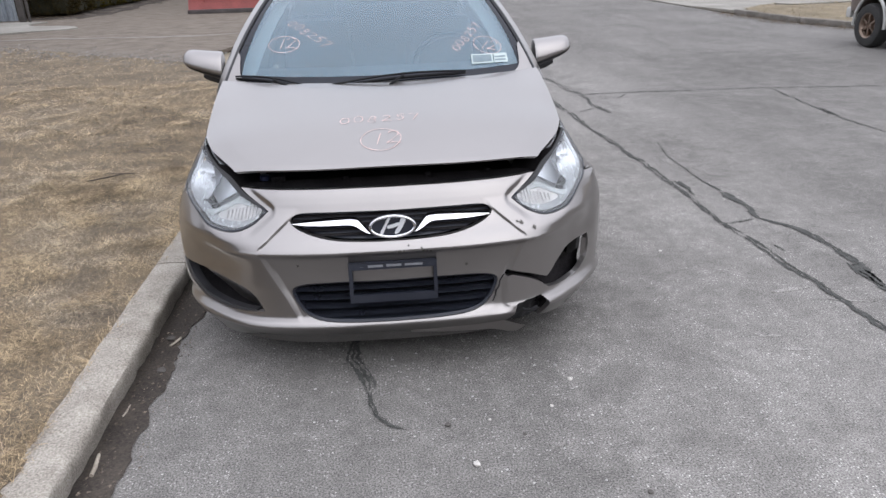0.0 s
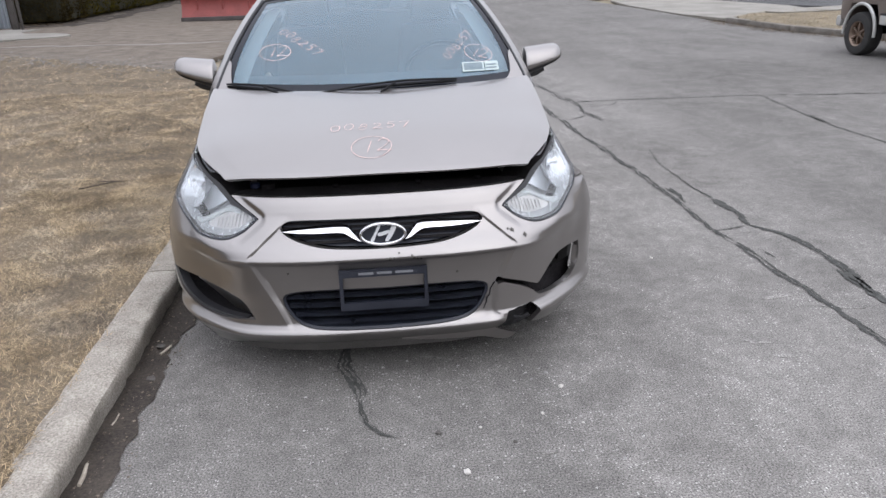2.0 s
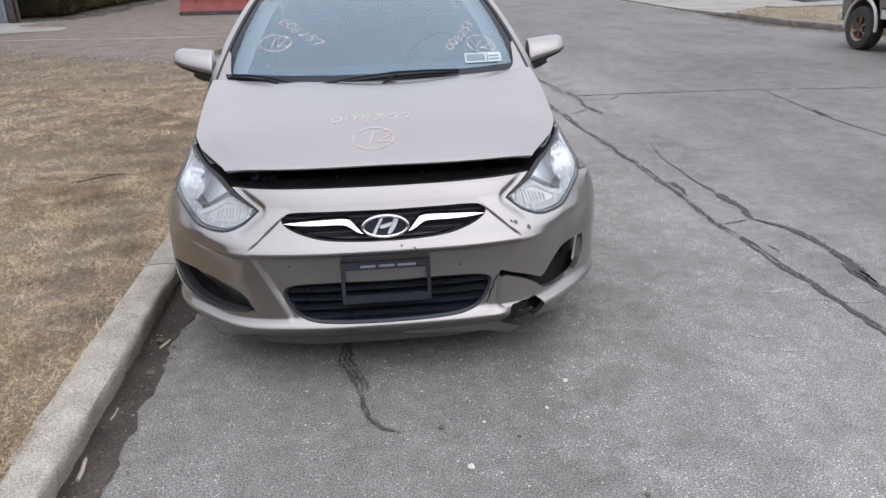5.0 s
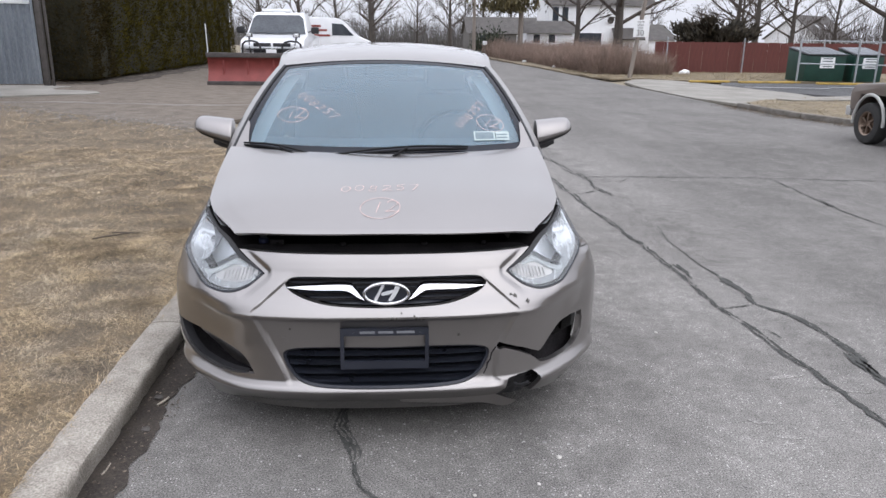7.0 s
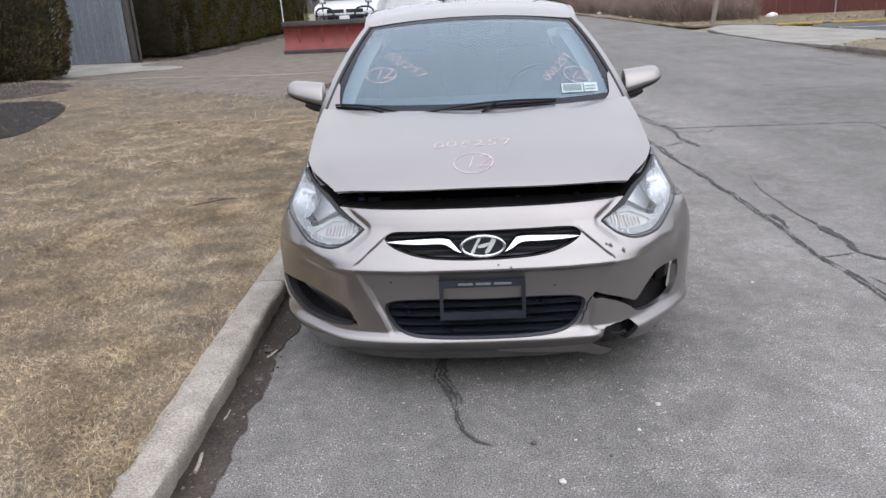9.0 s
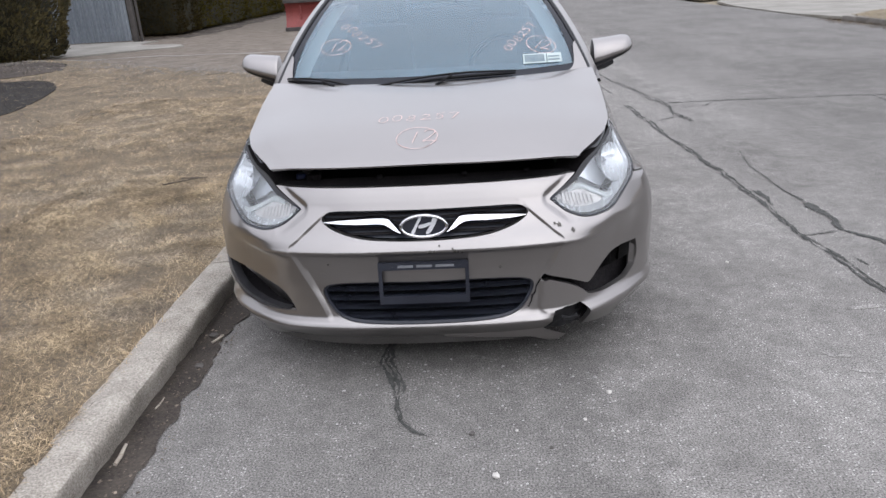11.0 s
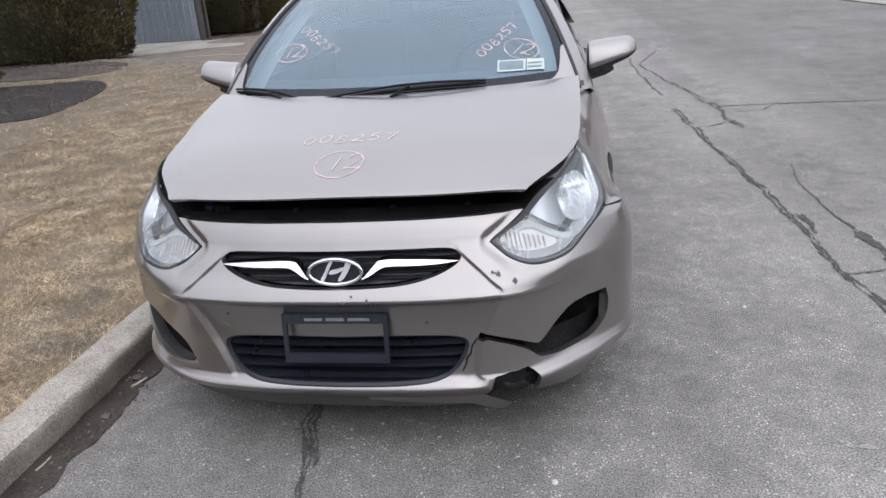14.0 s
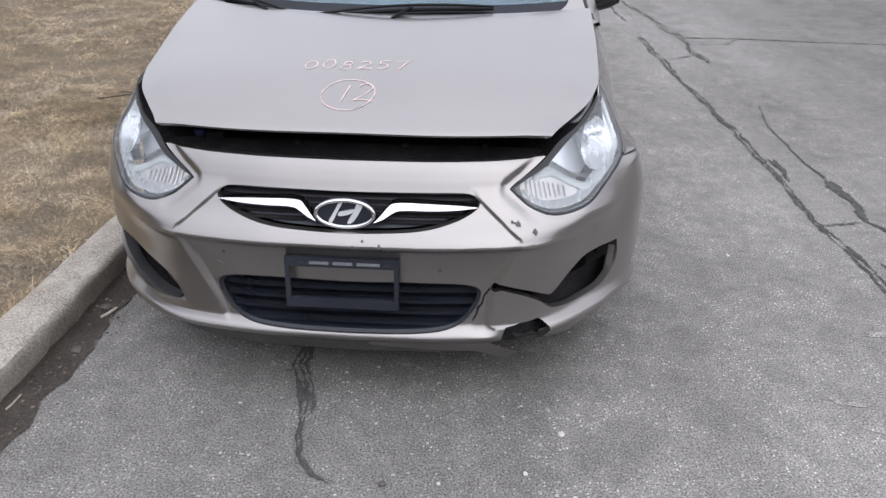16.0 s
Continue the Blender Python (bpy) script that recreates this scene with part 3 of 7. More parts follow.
def chalk(text, at, size, slope, place, width, pitch=0.86, squash=1.0):
    """Hand-written digits: at, size and slope in the surface's plane."""
    pieces, ca, sa = [], math.cos(radians(slope)), math.sin(radians(slope))
    for k, ch in enumerate(text):
        wob = 0.06 * math.sin(k * 2.3)
        for stroke in STROKES[ch]:
            pts = []
            for (x0, y0), (x1, y1) in zip(stroke, stroke[1:]):
                pts += [(x0 + (x1 - x0) * j / 4, y0 + (y1 - y0) * j / 4) for j in range(4)]
            pts.append(stroke[-1])
            flat = []
            for x, y in pts:
                x, y = (x + .12 * y + k * pitch) * size, (y + wob) * size * squash * (1 + .12 * math.sin(k * 1.7))
                flat.append((at[0] + x * ca - y * sa, at[1] + x * sa + y * ca))
            pieces.append(ribbon(flat, width, place))
    return pieces


# ---- car body surfaces ----
def pchip(xs, ys):
    """A smooth curve through the points that never overshoots."""
    xs, ys = np.array(xs, float), np.array(ys, float)
    h, m = np.diff(xs), np.diff(ys) / np.diff(xs)
    d = np.zeros(len(xs))
    d[0], d[-1] = m[0], m[-1]
    for i in range(1, len(xs) - 1):
        if m[i - 1] * m[i] > 0:
            a, b = 2 * h[i] + h[i - 1], h[i] + 2 * h[i - 1]
            d[i] = (a + b) / (a / m[i - 1] + b / m[i])

    def at(x):
        x = min(max(x, xs[0]), xs[-1])
        i = min(max(int(np.searchsorted(xs, x)) - 1, 0), len(h) - 1)
        t = (x - xs[i]) / h[i]
        return float(ys[i] * (1 + 2 * t) * (1 - t) ** 2 + d[i] * h[i] * t * (1 - t) ** 2
                     + ys[i + 1] * t * t * (3 - 2 * t) + d[i + 1] * h[i] * t * t * (t - 1))
    return at


def smooth(a, b, x):
    t = min(max((x - a) / (b - a), 0.0), 1.0)
    return t * t * (3 - 2 * t)


# half of the car's outline from above, from the nose round the side to the tail
PLAN_X = (0, .2, .38, .5, .6, .68, .74, .788, .822, .838, .846, .85, .855, .855, .85, .83, .79, .70, .54, .3, 0)
PLAN_Y = (0, .004, .024, .056, .105, .17, .245, .335, .45, .6, .85, 1.2, 1.7, 2.3, 2.9, 3.45, 3.85, 4.05, 4.17, 4.22, 4.23)
PLAN_S = np.r_[0, np.cumsum(np.hypot(np.diff(PLAN_X), np.diff(PLAN_Y)))]
plan_x, plan_y = pchip(PLAN_S, PLAN_X), pchip(PLAN_S, PLAN_Y)
S_END = float(PLAN_S[-1])

# how far the skin stands out from that outline, by height
nose_out = pchip((.10, .125, .155, .19, .205, .2145, .222, .235, .25, .37, .40, .44, .472, .4835, .4875, .4915, .515, .55, .607, .64, .675, .72, .80), (-.055, -.018, .024, .066, .082, .088, .085, .072, .062, .042, .0435, .050, .0605, .0722, .0755, .0735, .055, .02, -.018, -.035, -.058, -.12, -.28))
corner_out = pchip((.10, .13, .16, .19, .204, .214, .222, .235, .255, .28, .33, .37, .40, .43, .47, .505, .528, .538, .552, .58, .60, .66, .71, .76, .80, .84, .90), (-.020, .0, .022, .043, .052, .055, .053, .044, .030, .022, .020, .021, .019, .018, .024, .036, .0415, .0405, .035, .021, .012, -.016, -.05, -.082, -.106, -.132, -.165))
end_out = pchip((.10, .13, .16, .19, .204, .214, .222, .235, .255, .30, .36, .42, .48, .53, .57, .60, .66, .71, .76, .80, .84, .90), (-.020, .0, .022, .043, .052, .055, .053, .046, .036, .032, .033, .034, .032, .027, .019, .010, -.016, -.05, -.082, -.106, -.132, -.165))
side_out = pchip((0, .012, .03, .06, .10, .15, .20, .26, .34, .45, .60, .68, .75, .82), (-.125, -.112, -.098, -.080, -.060, -.040, -.023, -.009, .0, .002, -.004, -.012, -.05, -.11))
# the upper edge of the wings and doors
edge_z = pchip((.85, 1.02, 1.10, 1.20, 1.37, 1.52, 1.8, 2.6, 3.4, 4.2, 4.7, 5.3), (.79, .803, .813, .830, .862, .882, .915, .94, .96, .965, .95, .94))
# the wings of the bumper stand proud of its middle along this edge, by this much
mid_edge = pchip((.10, .20, .23, .30, .367, .45, .50, .53, .585, .60, .62), (.325, .330, .341, .373, .405, .440, .456, .430, .372, .356, .335))
mid_step = pchip((.21, .222, .24, .28, .34, .40, .45, .485, .494, .502, .53, .57, .60, .625), (.0, .0, .003, .009, .014, .015, .011, .003, .0, .005, .010, .009, .004, .0))
mid_wall = pchip((.21, .24, .30, .36, .42, .47, .494, .51, .60), (.014, .016, .021, .021, .017, .011, .008, .012, .014))


def lamp_recess(s, z):
    """The skin dips towards the inner tip of the headlamp."""
    if not .33 < s < .66 or not .50 < z < .76:
        return 0.0
    best = 1.0
    for (ax, az), (bx, bz) in (((.66, .737), (.553, .674)), ((.553, .674), (.443, .613)), ((.443, .613), (.497, .566))):
        t = min(max(((s - ax) * (bx - ax) + (z - az) * (bz - az)) / ((bx - ax) ** 2 + (bz - az) ** 2), 0.0), 1.0)
        best = min(best, math.hypot(s - ax - t * (bx - ax), z - az - t * (bz - az)))
    if s > .443 and z < .613 + .56 * (s - .443) and z > .613 - .88 * (s - .443):
        best = 0.0
    return .011 * smooth(.036, .012, best) * smooth(.66, .58, s) * smooth(.525, .57, z)


def skin_out(s, z):
    """How far the skin stands out at the distance s round the outline."""
    w1, w2, w3 = smooth(.455, .70, s), smooth(.85, 1.35, s), smooth(.66, .90, s)
    d = nose_out(z) * (1 - w1) + (corner_out(z) * (1 - w3) + end_out(z) * w3) * w1
    d = d * (1 - w2) + side_out(edge_z(s) - z) * w2
    e = mid_edge(z)
    wall = min(max((s - e + mid_wall(z)) / mid_wall(z), 0.0), 1.0)
    d += mid_step(z) * wall * (1 - smooth(.46, .70, s))
    d -= .026 * smooth(.60, .98, s) * smooth(.30, .215, z)
    d -= .018 * smooth(.86, 1.08, s) * smooth(.50, .66, z) * (1 - smooth(1.3, 1.9, s))
    return d - lamp_recess(s, z)


def skin(u, z, out=0.0):
    """A place on the car's skin: u metres round the outline from the nose, negative on the kerb side."""
    s = min(abs(u), S_END - 1e-3)
    e = 2e-3
    x, y = plan_x(s), plan_y(s)
    tx, ty = plan_x(s + e) - plan_x(max(s - e, 0)), plan_y(s + e) - plan_y(max(s - e, 0))
    l = math.hypot(tx, ty)
    nx, ny = ty / l, -tx / l
    d = skin_out(s, z) + out
    if u > 0:  # the street corner has sprung off the wing, and its broken piece lies back
        if z < .345:
            d += (min(0.0, skin_out(s, .345) + .16 * (.345 - z) - d + out)) * smooth(.31, .37, s) * (1 - smooth(.522, .534, s)) * (1 - (1 - smooth(.20, .265, z)) * (1 - smooth(.375, .432, s)))
        d += .012 * smooth(.60, .98, s) * smooth(.30, .215, z)
        d += .024 * smooth(.78, .98, s) * (1 - smooth(1.145, 1.15, s)) * (1 - smooth(.615, .64, z))
    return Vector((math.copysign(x + nx * d, u), y + ny * d, z))


def ws_point(a, b):
    """The windscreen: a from -1 to 1 across, b from 0 at the scuttle to 1 at the roof."""
    hw = .70 + (.515 - .70) * max(b, 0.0) ** 1.05
    x = a * hw
    yc = .80 + .68 * b
    zc = .905 + .515 * b - .115 * b * b
    bow = .38 - .20 * b
    return Vector((x, yc + bow * x * x, zc - (.02 + .05 * b) * a * a * .5))


hood_mid = pchip((.055, .065, .09, .13, .21, .36, .55, .80, 1.0), (.755, .759, .769, .785, .814, .855, .887, .926, .955))
hood_half = pchip((.05, .12, .16, .22, .32, .45, .60, .78, .96, 1.1), (.50, .538, .560, .599, .656, .691, .702, .708, .711, .711))


hood_drop = pchip((.05, .10, .16, .3, .42, .55, .75, .96), (.006, .014, .022, .033, .036, .034, .018, .006))


def hood_z(x, y):
    hw = hood_half(y)
    a = min(abs(x) / hw, 1.05)
    drop = hood_drop(y)
    fold = .005 * smooth(.87, .945, a) + .004 * max(0.0, a - .93) / .07
    return hood_mid(y) - drop * a ** 3.2 - .012 * a * a - fold * (.25 + .75 * smooth(.08, .22, y)) * (1 - .85 * smooth(.40, .70, y))


# ---- the parked car ----
car = thing("parked_car", "grey-bronze sedan with torn bumper and popped hood beside the kerb", "car")

LAMP = [(.445, .613), (.445, .613), (.470, .590), (.495, .569), (.555, .546), (.65, .556), (.74, .600), (.84, .633), (.915, .668), (.968, .712), (1.000, .760), (.985, .806), (.985, .806), (.925, .806), (.80, .779), (.65, .730), (.553, .672)]
GRILLE_HALF = [(0, .518), (.1, .520), (.21, .526), (.308, .549), (.362, .580), (.345, .602), (.318, .611), (.175, .610), (0, .608)]
INTAKE_HALF = [(0, .224), (.18, .226), (.287, .236), (.335, .272), (.370, .340), (.335, .366), (.197, .372), (0, .367)]
FOG = [(.455, .266), (.455, .266), (.563, .254), (.66, .251), (.75, .257), (.82, .277), (.88, .315), (.925, .352), (.930, .372), (.930, .372), (.83, .378), (.74, .381), (.666, .374), (.59, .366), (.526, .352), (.483, .320)]
TORN = [(.400, .110), (.400, .110), (.404, .145), (.410, .187), (.414, .212), (.424, .238), (.424, .238), (.448, .241), (.462, .246), (.480, .245), (.515, .251), (.515, .251), (.530, .238), (.543, .222), (.543, .222), (.548, .190), (.560, .155), (.572, .112), (.572, .112)]
SPLIT = [(.384, .352), (.394, .373), (.404, .370), (.442, .356), (.487, .341), (.535, .318), (.552, .310), (.575, .327), (.599, .349), (.630, .373), (.668, .393), (.73, .402), (.73, .402), (.812, .398), (.812, .398), (.826, .350), (.820, .305), (.775, .270), (.7125, .2605), (.62, .258), (.57, .264), (.550, .270), (.5225, .299), (.487, .320), (.463, .331), (.440, .339), (.410, .351), (.398, .345)]


def mirrored(half):
    return half + [(-u, z) for u, z in half[::-1]][1:-1]


U_WHEEL = 1.40
crease_lines = [[(s * (mid_edge(z) + k), z) for z in span(.246, .604, 40)] for s in (1, -1) for k in (-.022, -.017, -.0105, -.0055, -.0015, .0, .003)]
crease_lines += [[(u, z) for u in span(-.99, .99, 170)] for z in (.196, .205, .210, .2145, .218, .222, .228, .235, .2415, .248, .480, .487, .494)]
crease_lines += [[(s * u, z) for u in span(.56, .95, 50)] for s in (1, -1) for z in (.528, .535)]
for k in (.010, .016, .022, .028, .034, .040):
    tip = [(.535 - .485 * k, .664 + .874 * k), (.489 - .485 * k, .6385 + .874 * k), (.443 - .485 * k, .613 + .874 * k), (.443 - .86 * k, .613 + .5 * k), (.443 - k, .613), (.443 - .9 * k, .613 - .43 * k), (.443 - .66 * k, .613 - .75 * k), (.497 - .66 * k, .566 - .75 * k)]
    crease_lines += [tip, [(-u, z) for u, z in tip]]
BUMPER_HALF = [(0, .110), (.3, .110), (.6, .113), (.85, .120), (1.03, .132), (1.03, .132), (1.035, .25), (1.035, .35), (1.05, .45), (1.09, .53), (1.14, .595), (1.14, .595), (1.0, .614), (.87, .635), (.87, .635),
               (.84, .630), (.74, .597), (.65, .553), (.555, .543), (.493, .566), (.467, .588), (.440, .613), (.440, .613), (.555, .679), (.566, .684), (.566, .684), (.45, .681), (.25, .680), (0, .679)]
right = BUMPER_HALF[:2] + TORN + BUMPER_HALF[2:]
left = [(-u, z) for u, z in BUMPER_HALF[::-1]][1:-1]
v, f = panel(rounded(right + left), skin, [rounded(mirrored(GRILLE_HALF)), rounded(mirrored(INTAKE_HALF)), rounded(flip(FOG)), rounded(SPLIT, rounds=1, step=.006)], rim=.022, step=.0105, creases=crease_lines)
bumper = part("front_bumper", mesh_of("front_bumper", v, f), PAINT, car, "grey-bronze bumper cover, cracked and torn at one corner")

# valance under the lip, shade in its colour, gone where the corner is torn
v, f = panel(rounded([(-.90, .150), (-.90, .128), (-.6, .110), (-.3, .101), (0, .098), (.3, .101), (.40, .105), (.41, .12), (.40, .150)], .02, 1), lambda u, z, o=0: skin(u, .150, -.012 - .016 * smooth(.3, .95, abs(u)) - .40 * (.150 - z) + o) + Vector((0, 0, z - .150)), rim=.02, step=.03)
part("lower_valance", mesh_of("lower_valance", v, f), VALANCE, car, "valance strip under the bumper lip, shade put into its dark grey")
# black liner behind the openings
part("bumper_liner", mesh_of("bumper_liner", *sheet(lambda u, z: skin(u, z, -.15), span(-.99, .99, 60), span(.17, .60, 14))), VOID, car, "black plastic behind the bumper")
# near-black floor: the engine bay's darkness is put into its colour
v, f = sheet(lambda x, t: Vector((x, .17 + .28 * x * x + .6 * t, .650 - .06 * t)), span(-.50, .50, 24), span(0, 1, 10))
part("engine_bay_dark", mesh_of("engine_bay_dark", v, f), VOID, car)
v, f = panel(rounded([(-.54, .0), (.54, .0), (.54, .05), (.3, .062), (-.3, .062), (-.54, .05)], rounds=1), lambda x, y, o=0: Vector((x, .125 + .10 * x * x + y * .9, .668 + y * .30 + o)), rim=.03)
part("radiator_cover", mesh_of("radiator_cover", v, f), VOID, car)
for x in (-.40, -.16, .14, .36):
    v, f = lathe([(0, .012), (.008, .012), (.012, .008), (.012, 0)], 12, "z")
    part("clip", mesh_of("clip", [(a + x, b + .165 + .1 * x * x, c + .686) for a, b, c in v], f), VOID, car)
v, f = lathe([(0, .03), (.02, .03), (.026, .022), (.026, 0)], 18, "z")
part("fluid_cap", mesh_of("fluid_cap", [(a * .7 - .45, b * .7 + .20, c * .6 + .690) for a, b, c in v], f), BLUE_CAP, car, "blue filler cap")
part("latch", box((.05, .03, .02), (-.40, .19, .695), .004), VOID, car)

# upper grille with chrome wings and an oval badge
v, f = panel(rounded([(u * .998, z) for u, z in mirrored(GRILLE_HALF)]), lambda u, z, o=0: skin(u, z, -.035 + o), rim=.05)
grille = part("upper_grille", mesh_of("upper_grille", v, f), NAVY, car, "dark upper grille")
for z in (.536, .550, .564, .578, .592):
    w = .37
    part("slat", mesh_of("slat", *sheet(lambda u, k: skin(u, z + .003 * math.sin(k * math.pi), -.033 + .012 * math.cos(k * math.pi)), span(-w, w, 30), span(-.5, .5, 4))), VOID, grille)
WING = [(.352, .577), (.352, .577), (.30, .582), (.22, .586), (.125, .588), (.110, .574), (.085, .548), (.075, .541), (.075, .541), (.098, .548), (.125, .564), (.145, .571), (.22, .570), (.30, .572)]
for w in (WING, flip(WING)):
    v, f = panel(rounded(w, .008), lambda u, z, o=0: skin(u, z, .004 + o), rim=.03, step=.012)
    part("chrome_wing", mesh_of("chrome_wing", v, f), CHROME, grille, "chrome wing bar")
v, f = [], []
n1, n2 = 48, 8
for i in range(n1):
    a = 2 * math.pi * i / n1
    for k in range(n2):
        b = 2 * math.pi * k / n2
        r = 1 + .0
        cx, cz = (.077 + .0055 * math.cos(b)) * math.cos(a), (.0355 + .0055 * math.cos(b)) * math.sin(a)
        v.append((cx, -.022 - .006 * math.sin(b) + (cz) * .18, .5625 + cz))
        f.append((i * n2 + k, i * n2 + (k + 1) % n2, ((i + 1) % n1) * n2 + (k + 1) % n2, ((i + 1) % n1) * n2 + k))
badge = part("badge_ring", mesh_of("badge_ring", v, f, angle=60), CHROME, grille, "chrome oval badge ring")
v, f = panel(rounded([(.074 * math.cos(a), .034 * math.sin(a)) for a in span(0, 2 * math.pi, 30)[:-1]], .008), lambda x, z, o=0: Vector((x, -.012 + z * .18 - o, .5625 + z)), rim=.02)
part("badge_back", mesh_of("badge_back", v, f), NAVY, badge)
for k in (-1, 1):
    pts = [(k * .018 - .016, -.029), (k * .034 - .014, -.027), (k * .034 + .004, .0), (k * .034 + .016, .026), (k * .018 + .014, .029), (k * .022 + .0, .0)]
    v, f = panel(rounded(pts, .004), lambda x, z, o=0: Vector((x, -.020 + z * .18 - o, .5625 + z)), rim=.008, step=.006)
    part("badge_bar", mesh_of("badge_bar", v, f), BADGE_SILVER, badge, "slanted chrome bar")

v, f = panel(rounded([(-.020, -.009), (.0, -.007), (.022, .001), (.026, .011), (.0, .004), (-.018, .001)], .004), lambda x, z, o=0: Vector((x, -.020 + z * .18 - o, .5625 + z)), rim=.008, step=.006)
part("badge_link", mesh_of("badge_link", v, f), BADGE_SILVER, badge, "slanted chrome link")

# lower intake with blades
v, f = panel(rounded(mirrored(INTAKE_HALF)), lambda u, z, o=0: skin(u, z, -.075 + o), rim=.03)
intake = part("lower_intake", mesh_of("lower_intake", v, f), VOID, car, "black lower air intake")
v, f = panel(rounded(mirrored([(u * 1.004, z) for u, z in INTAKE_HALF])), lambda u, z, o=0: skin(u, z, -.008 + o), [rounded(mirrored([(0, .231), (.18, .233), (.282, .243), (.327, .275), (.360, .338), (.33, .359), (.197, .365), (0, .360)]))], rim=.05)
part("intake_frame", mesh_of("intake_frame", v, f), NAVY, intake)
for z, w in ((.343, .355), (.311, .345), (.280, .325), (.251, .292)):
    v, f = sheet(lambda u, k: skin(u, z + .0085 * math.sin(k), -.022 - .020 * math.cos(k) + .016), span(-w, w, 40), span(-1.5, 1.5, 7))
    v, f = both_sides(v, f, lambda p: p + Vector((0, .025, -.004)))
    part("blade", mesh_of("blade", v, f), BLADE_TRIM, intake, "dark curved blade")

# fog-lamp corners: whole on the kerb side, broken open on the street side
fog_top = pchip((.45, .484, .527, .59, .666, .75, .93), (.262, .320, .352, .366, .374, .381, .374))


def blank_at(u, z, o=0.0):
    """The blank folds in from the pocket's upper edge."""
    return skin(u, z, -.003 - .052 * smooth(-.02, .11, fog_top(abs(u)) - z) + o)


v, f = panel(rounded(flip([(.464, .273), (.484, .319), (.527, .350), (.59, .364), (.66, .371), (.735, .377), (.704, .345), (.672, .312), (.610, .280), (.53, .268)]), .01, 1), blank_at, rim=.012, step=.012)
part("fog_blank", mesh_of("fog_blank", v, f), PAINT, car, "grey-bronze fog-lamp blank")
v, f = panel(rounded(flip(FOG)), lambda u, z, o=0: skin(u, z, -.092 + o), rim=-.074)
pocket = part("fog_pocket", mesh_of("fog_pocket", v, f), VOID, car, "black fog-lamp pocket")
v, f = panel(rounded(flip([(.458, .266), (.563, .255), (.66, .252), (.75, .258), (.82, .278), (.88, .316), (.925, .353), (.928, .370), (.915, .368), (.908, .352), (.87, .322), (.81, .286), (.745, .266), (.66, .260), (.563, .262)])), lambda u, z, o=0: skin(u, z, -.010 + o), rim=.03)
part("pocket_edge", mesh_of("pocket_edge", v, f), BLACK, pocket)

# sliver added in paint for the road seen through the broken corner
v, f = sheet(lambda z, k: skin(.814 + .004 * smooth(.30, .345, z) - k * .1, z, -.006 - k), span(.296, .372, 10), span(0, .019, 5))
part("fog_sliver", mesh_of("fog_sliver", v, f), PAINT, car, "added pale sliver where the road shows through the opening")
part("split_line", mesh_of("split_line", *ribbon([(.338, .258), (.350, .280), (.353, .296), (.364, .308), (.369, .330), (.384, .354)], .006, lambda u, z, o=0: skin(u, z, .0015 + o))), VOID, bumper, "thin black split by the intake")

# torn lip and hanging flap at the street corner
def flap_at(u, k, o=0.0):
    q = skin(-u, .15, -.006 - k * .35 + .010 * smooth(.36, .47, u))
    return Vector((-q.x, q.y - .7 * o, (.150 - 1.3 * k) - .030 * smooth(.34, .48, u) + .7 * o))


v, f = panel(rounded([(.02, .008), (.12, .016), (.25, .022), (.33, .027), (.40, .031), (.448, .026), (.482, .006), (.482, .006), (.45, -.002), (.38, -.010), (.30, -.010), (.12, -.006)], .008), flap_at, rim=.006, step=.012)
part("torn_flap", mesh_of("torn_flap", v, f), PAINT, car, "hanging torn strip of bumper lip")
v, f = sheet(lambda u, z: skin(u, .238, -.040 - .50 * (.25 - z) - .012 * noise.noise((u * 30, z * 40, 0))) + Vector((0, 0, z - .238)), span(.385, .575, 26), span(.118, .262, 14))
part("bumper_liner", mesh_of("bumper_liner", *sheet(lambda u, z: skin(u, z, -.065), span(.53, .88, 24), span(.09, .30, 10))), VOID, car)
part("torn_liner", mesh_of("torn_liner", v, f), BLACK, car, "black torn wheel liner")
v, f = panel(rounded([(.445, .215), (.475, .205), (.50, .212), (.52, .19), (.50, .172), (.462, .182)], rounds=0, step=.005), lambda u, z, o=0: skin(u, z, -.008 + o), rim=.004)
part("torn_shred", mesh_of("torn_shred", v, f), BLACK, car)

# tow cap, chips and scuffs on the bumper
def disc(u, z, r, out, mat, name, parent, label="", ragged=0.0, tall=1.0):
    pts = [(u + r * (1 + ragged * noise.noise((u * 90, z * 90, a * 2))) * math.cos(a), z + tall * r * (1 + ragged * noise.noise((u * 70, z * 95, a * 2))) * math.sin(a)) for a in span(0, 2 * math.pi, 17)[:-1]]
    v, f = panel(pts, lambda p, q, o=0: skin(p, q, out + o), rim=.002, step=r * .8)
    return part(name, mesh_of(name, v, f), mat, parent, label)


disc(-.357, .386, .020, .0012, PAINT, "tow_cap", bumper, "round tow-eye cap")
for u, z, r in ((.448, .541, .0065), (.49, .522, .006), (.435, .546, .004), (.02, .487, .006), (.032, .489, .0035), (.10, .486, .006), (.112, .484, .004), (.125, .481, .004), (.095, .494, .004), (-.33, .44, .004), (.25, .41, .005), (.05, .505, .003)):
    disc(u, z, r, .0025, CHIP, "paint_chip", bumper, "bare paint chip", 0.9)

# empty plate frame with a dealer strip
plate = thing("plate_frame", "empty dark plastic number plate frame", "plate frame")


def plate_at(x, z, o=0):
    return Vector((x, -.052 - .115 * (.455 - z) - o, z)) + Vector((-.008, -.012, 0))


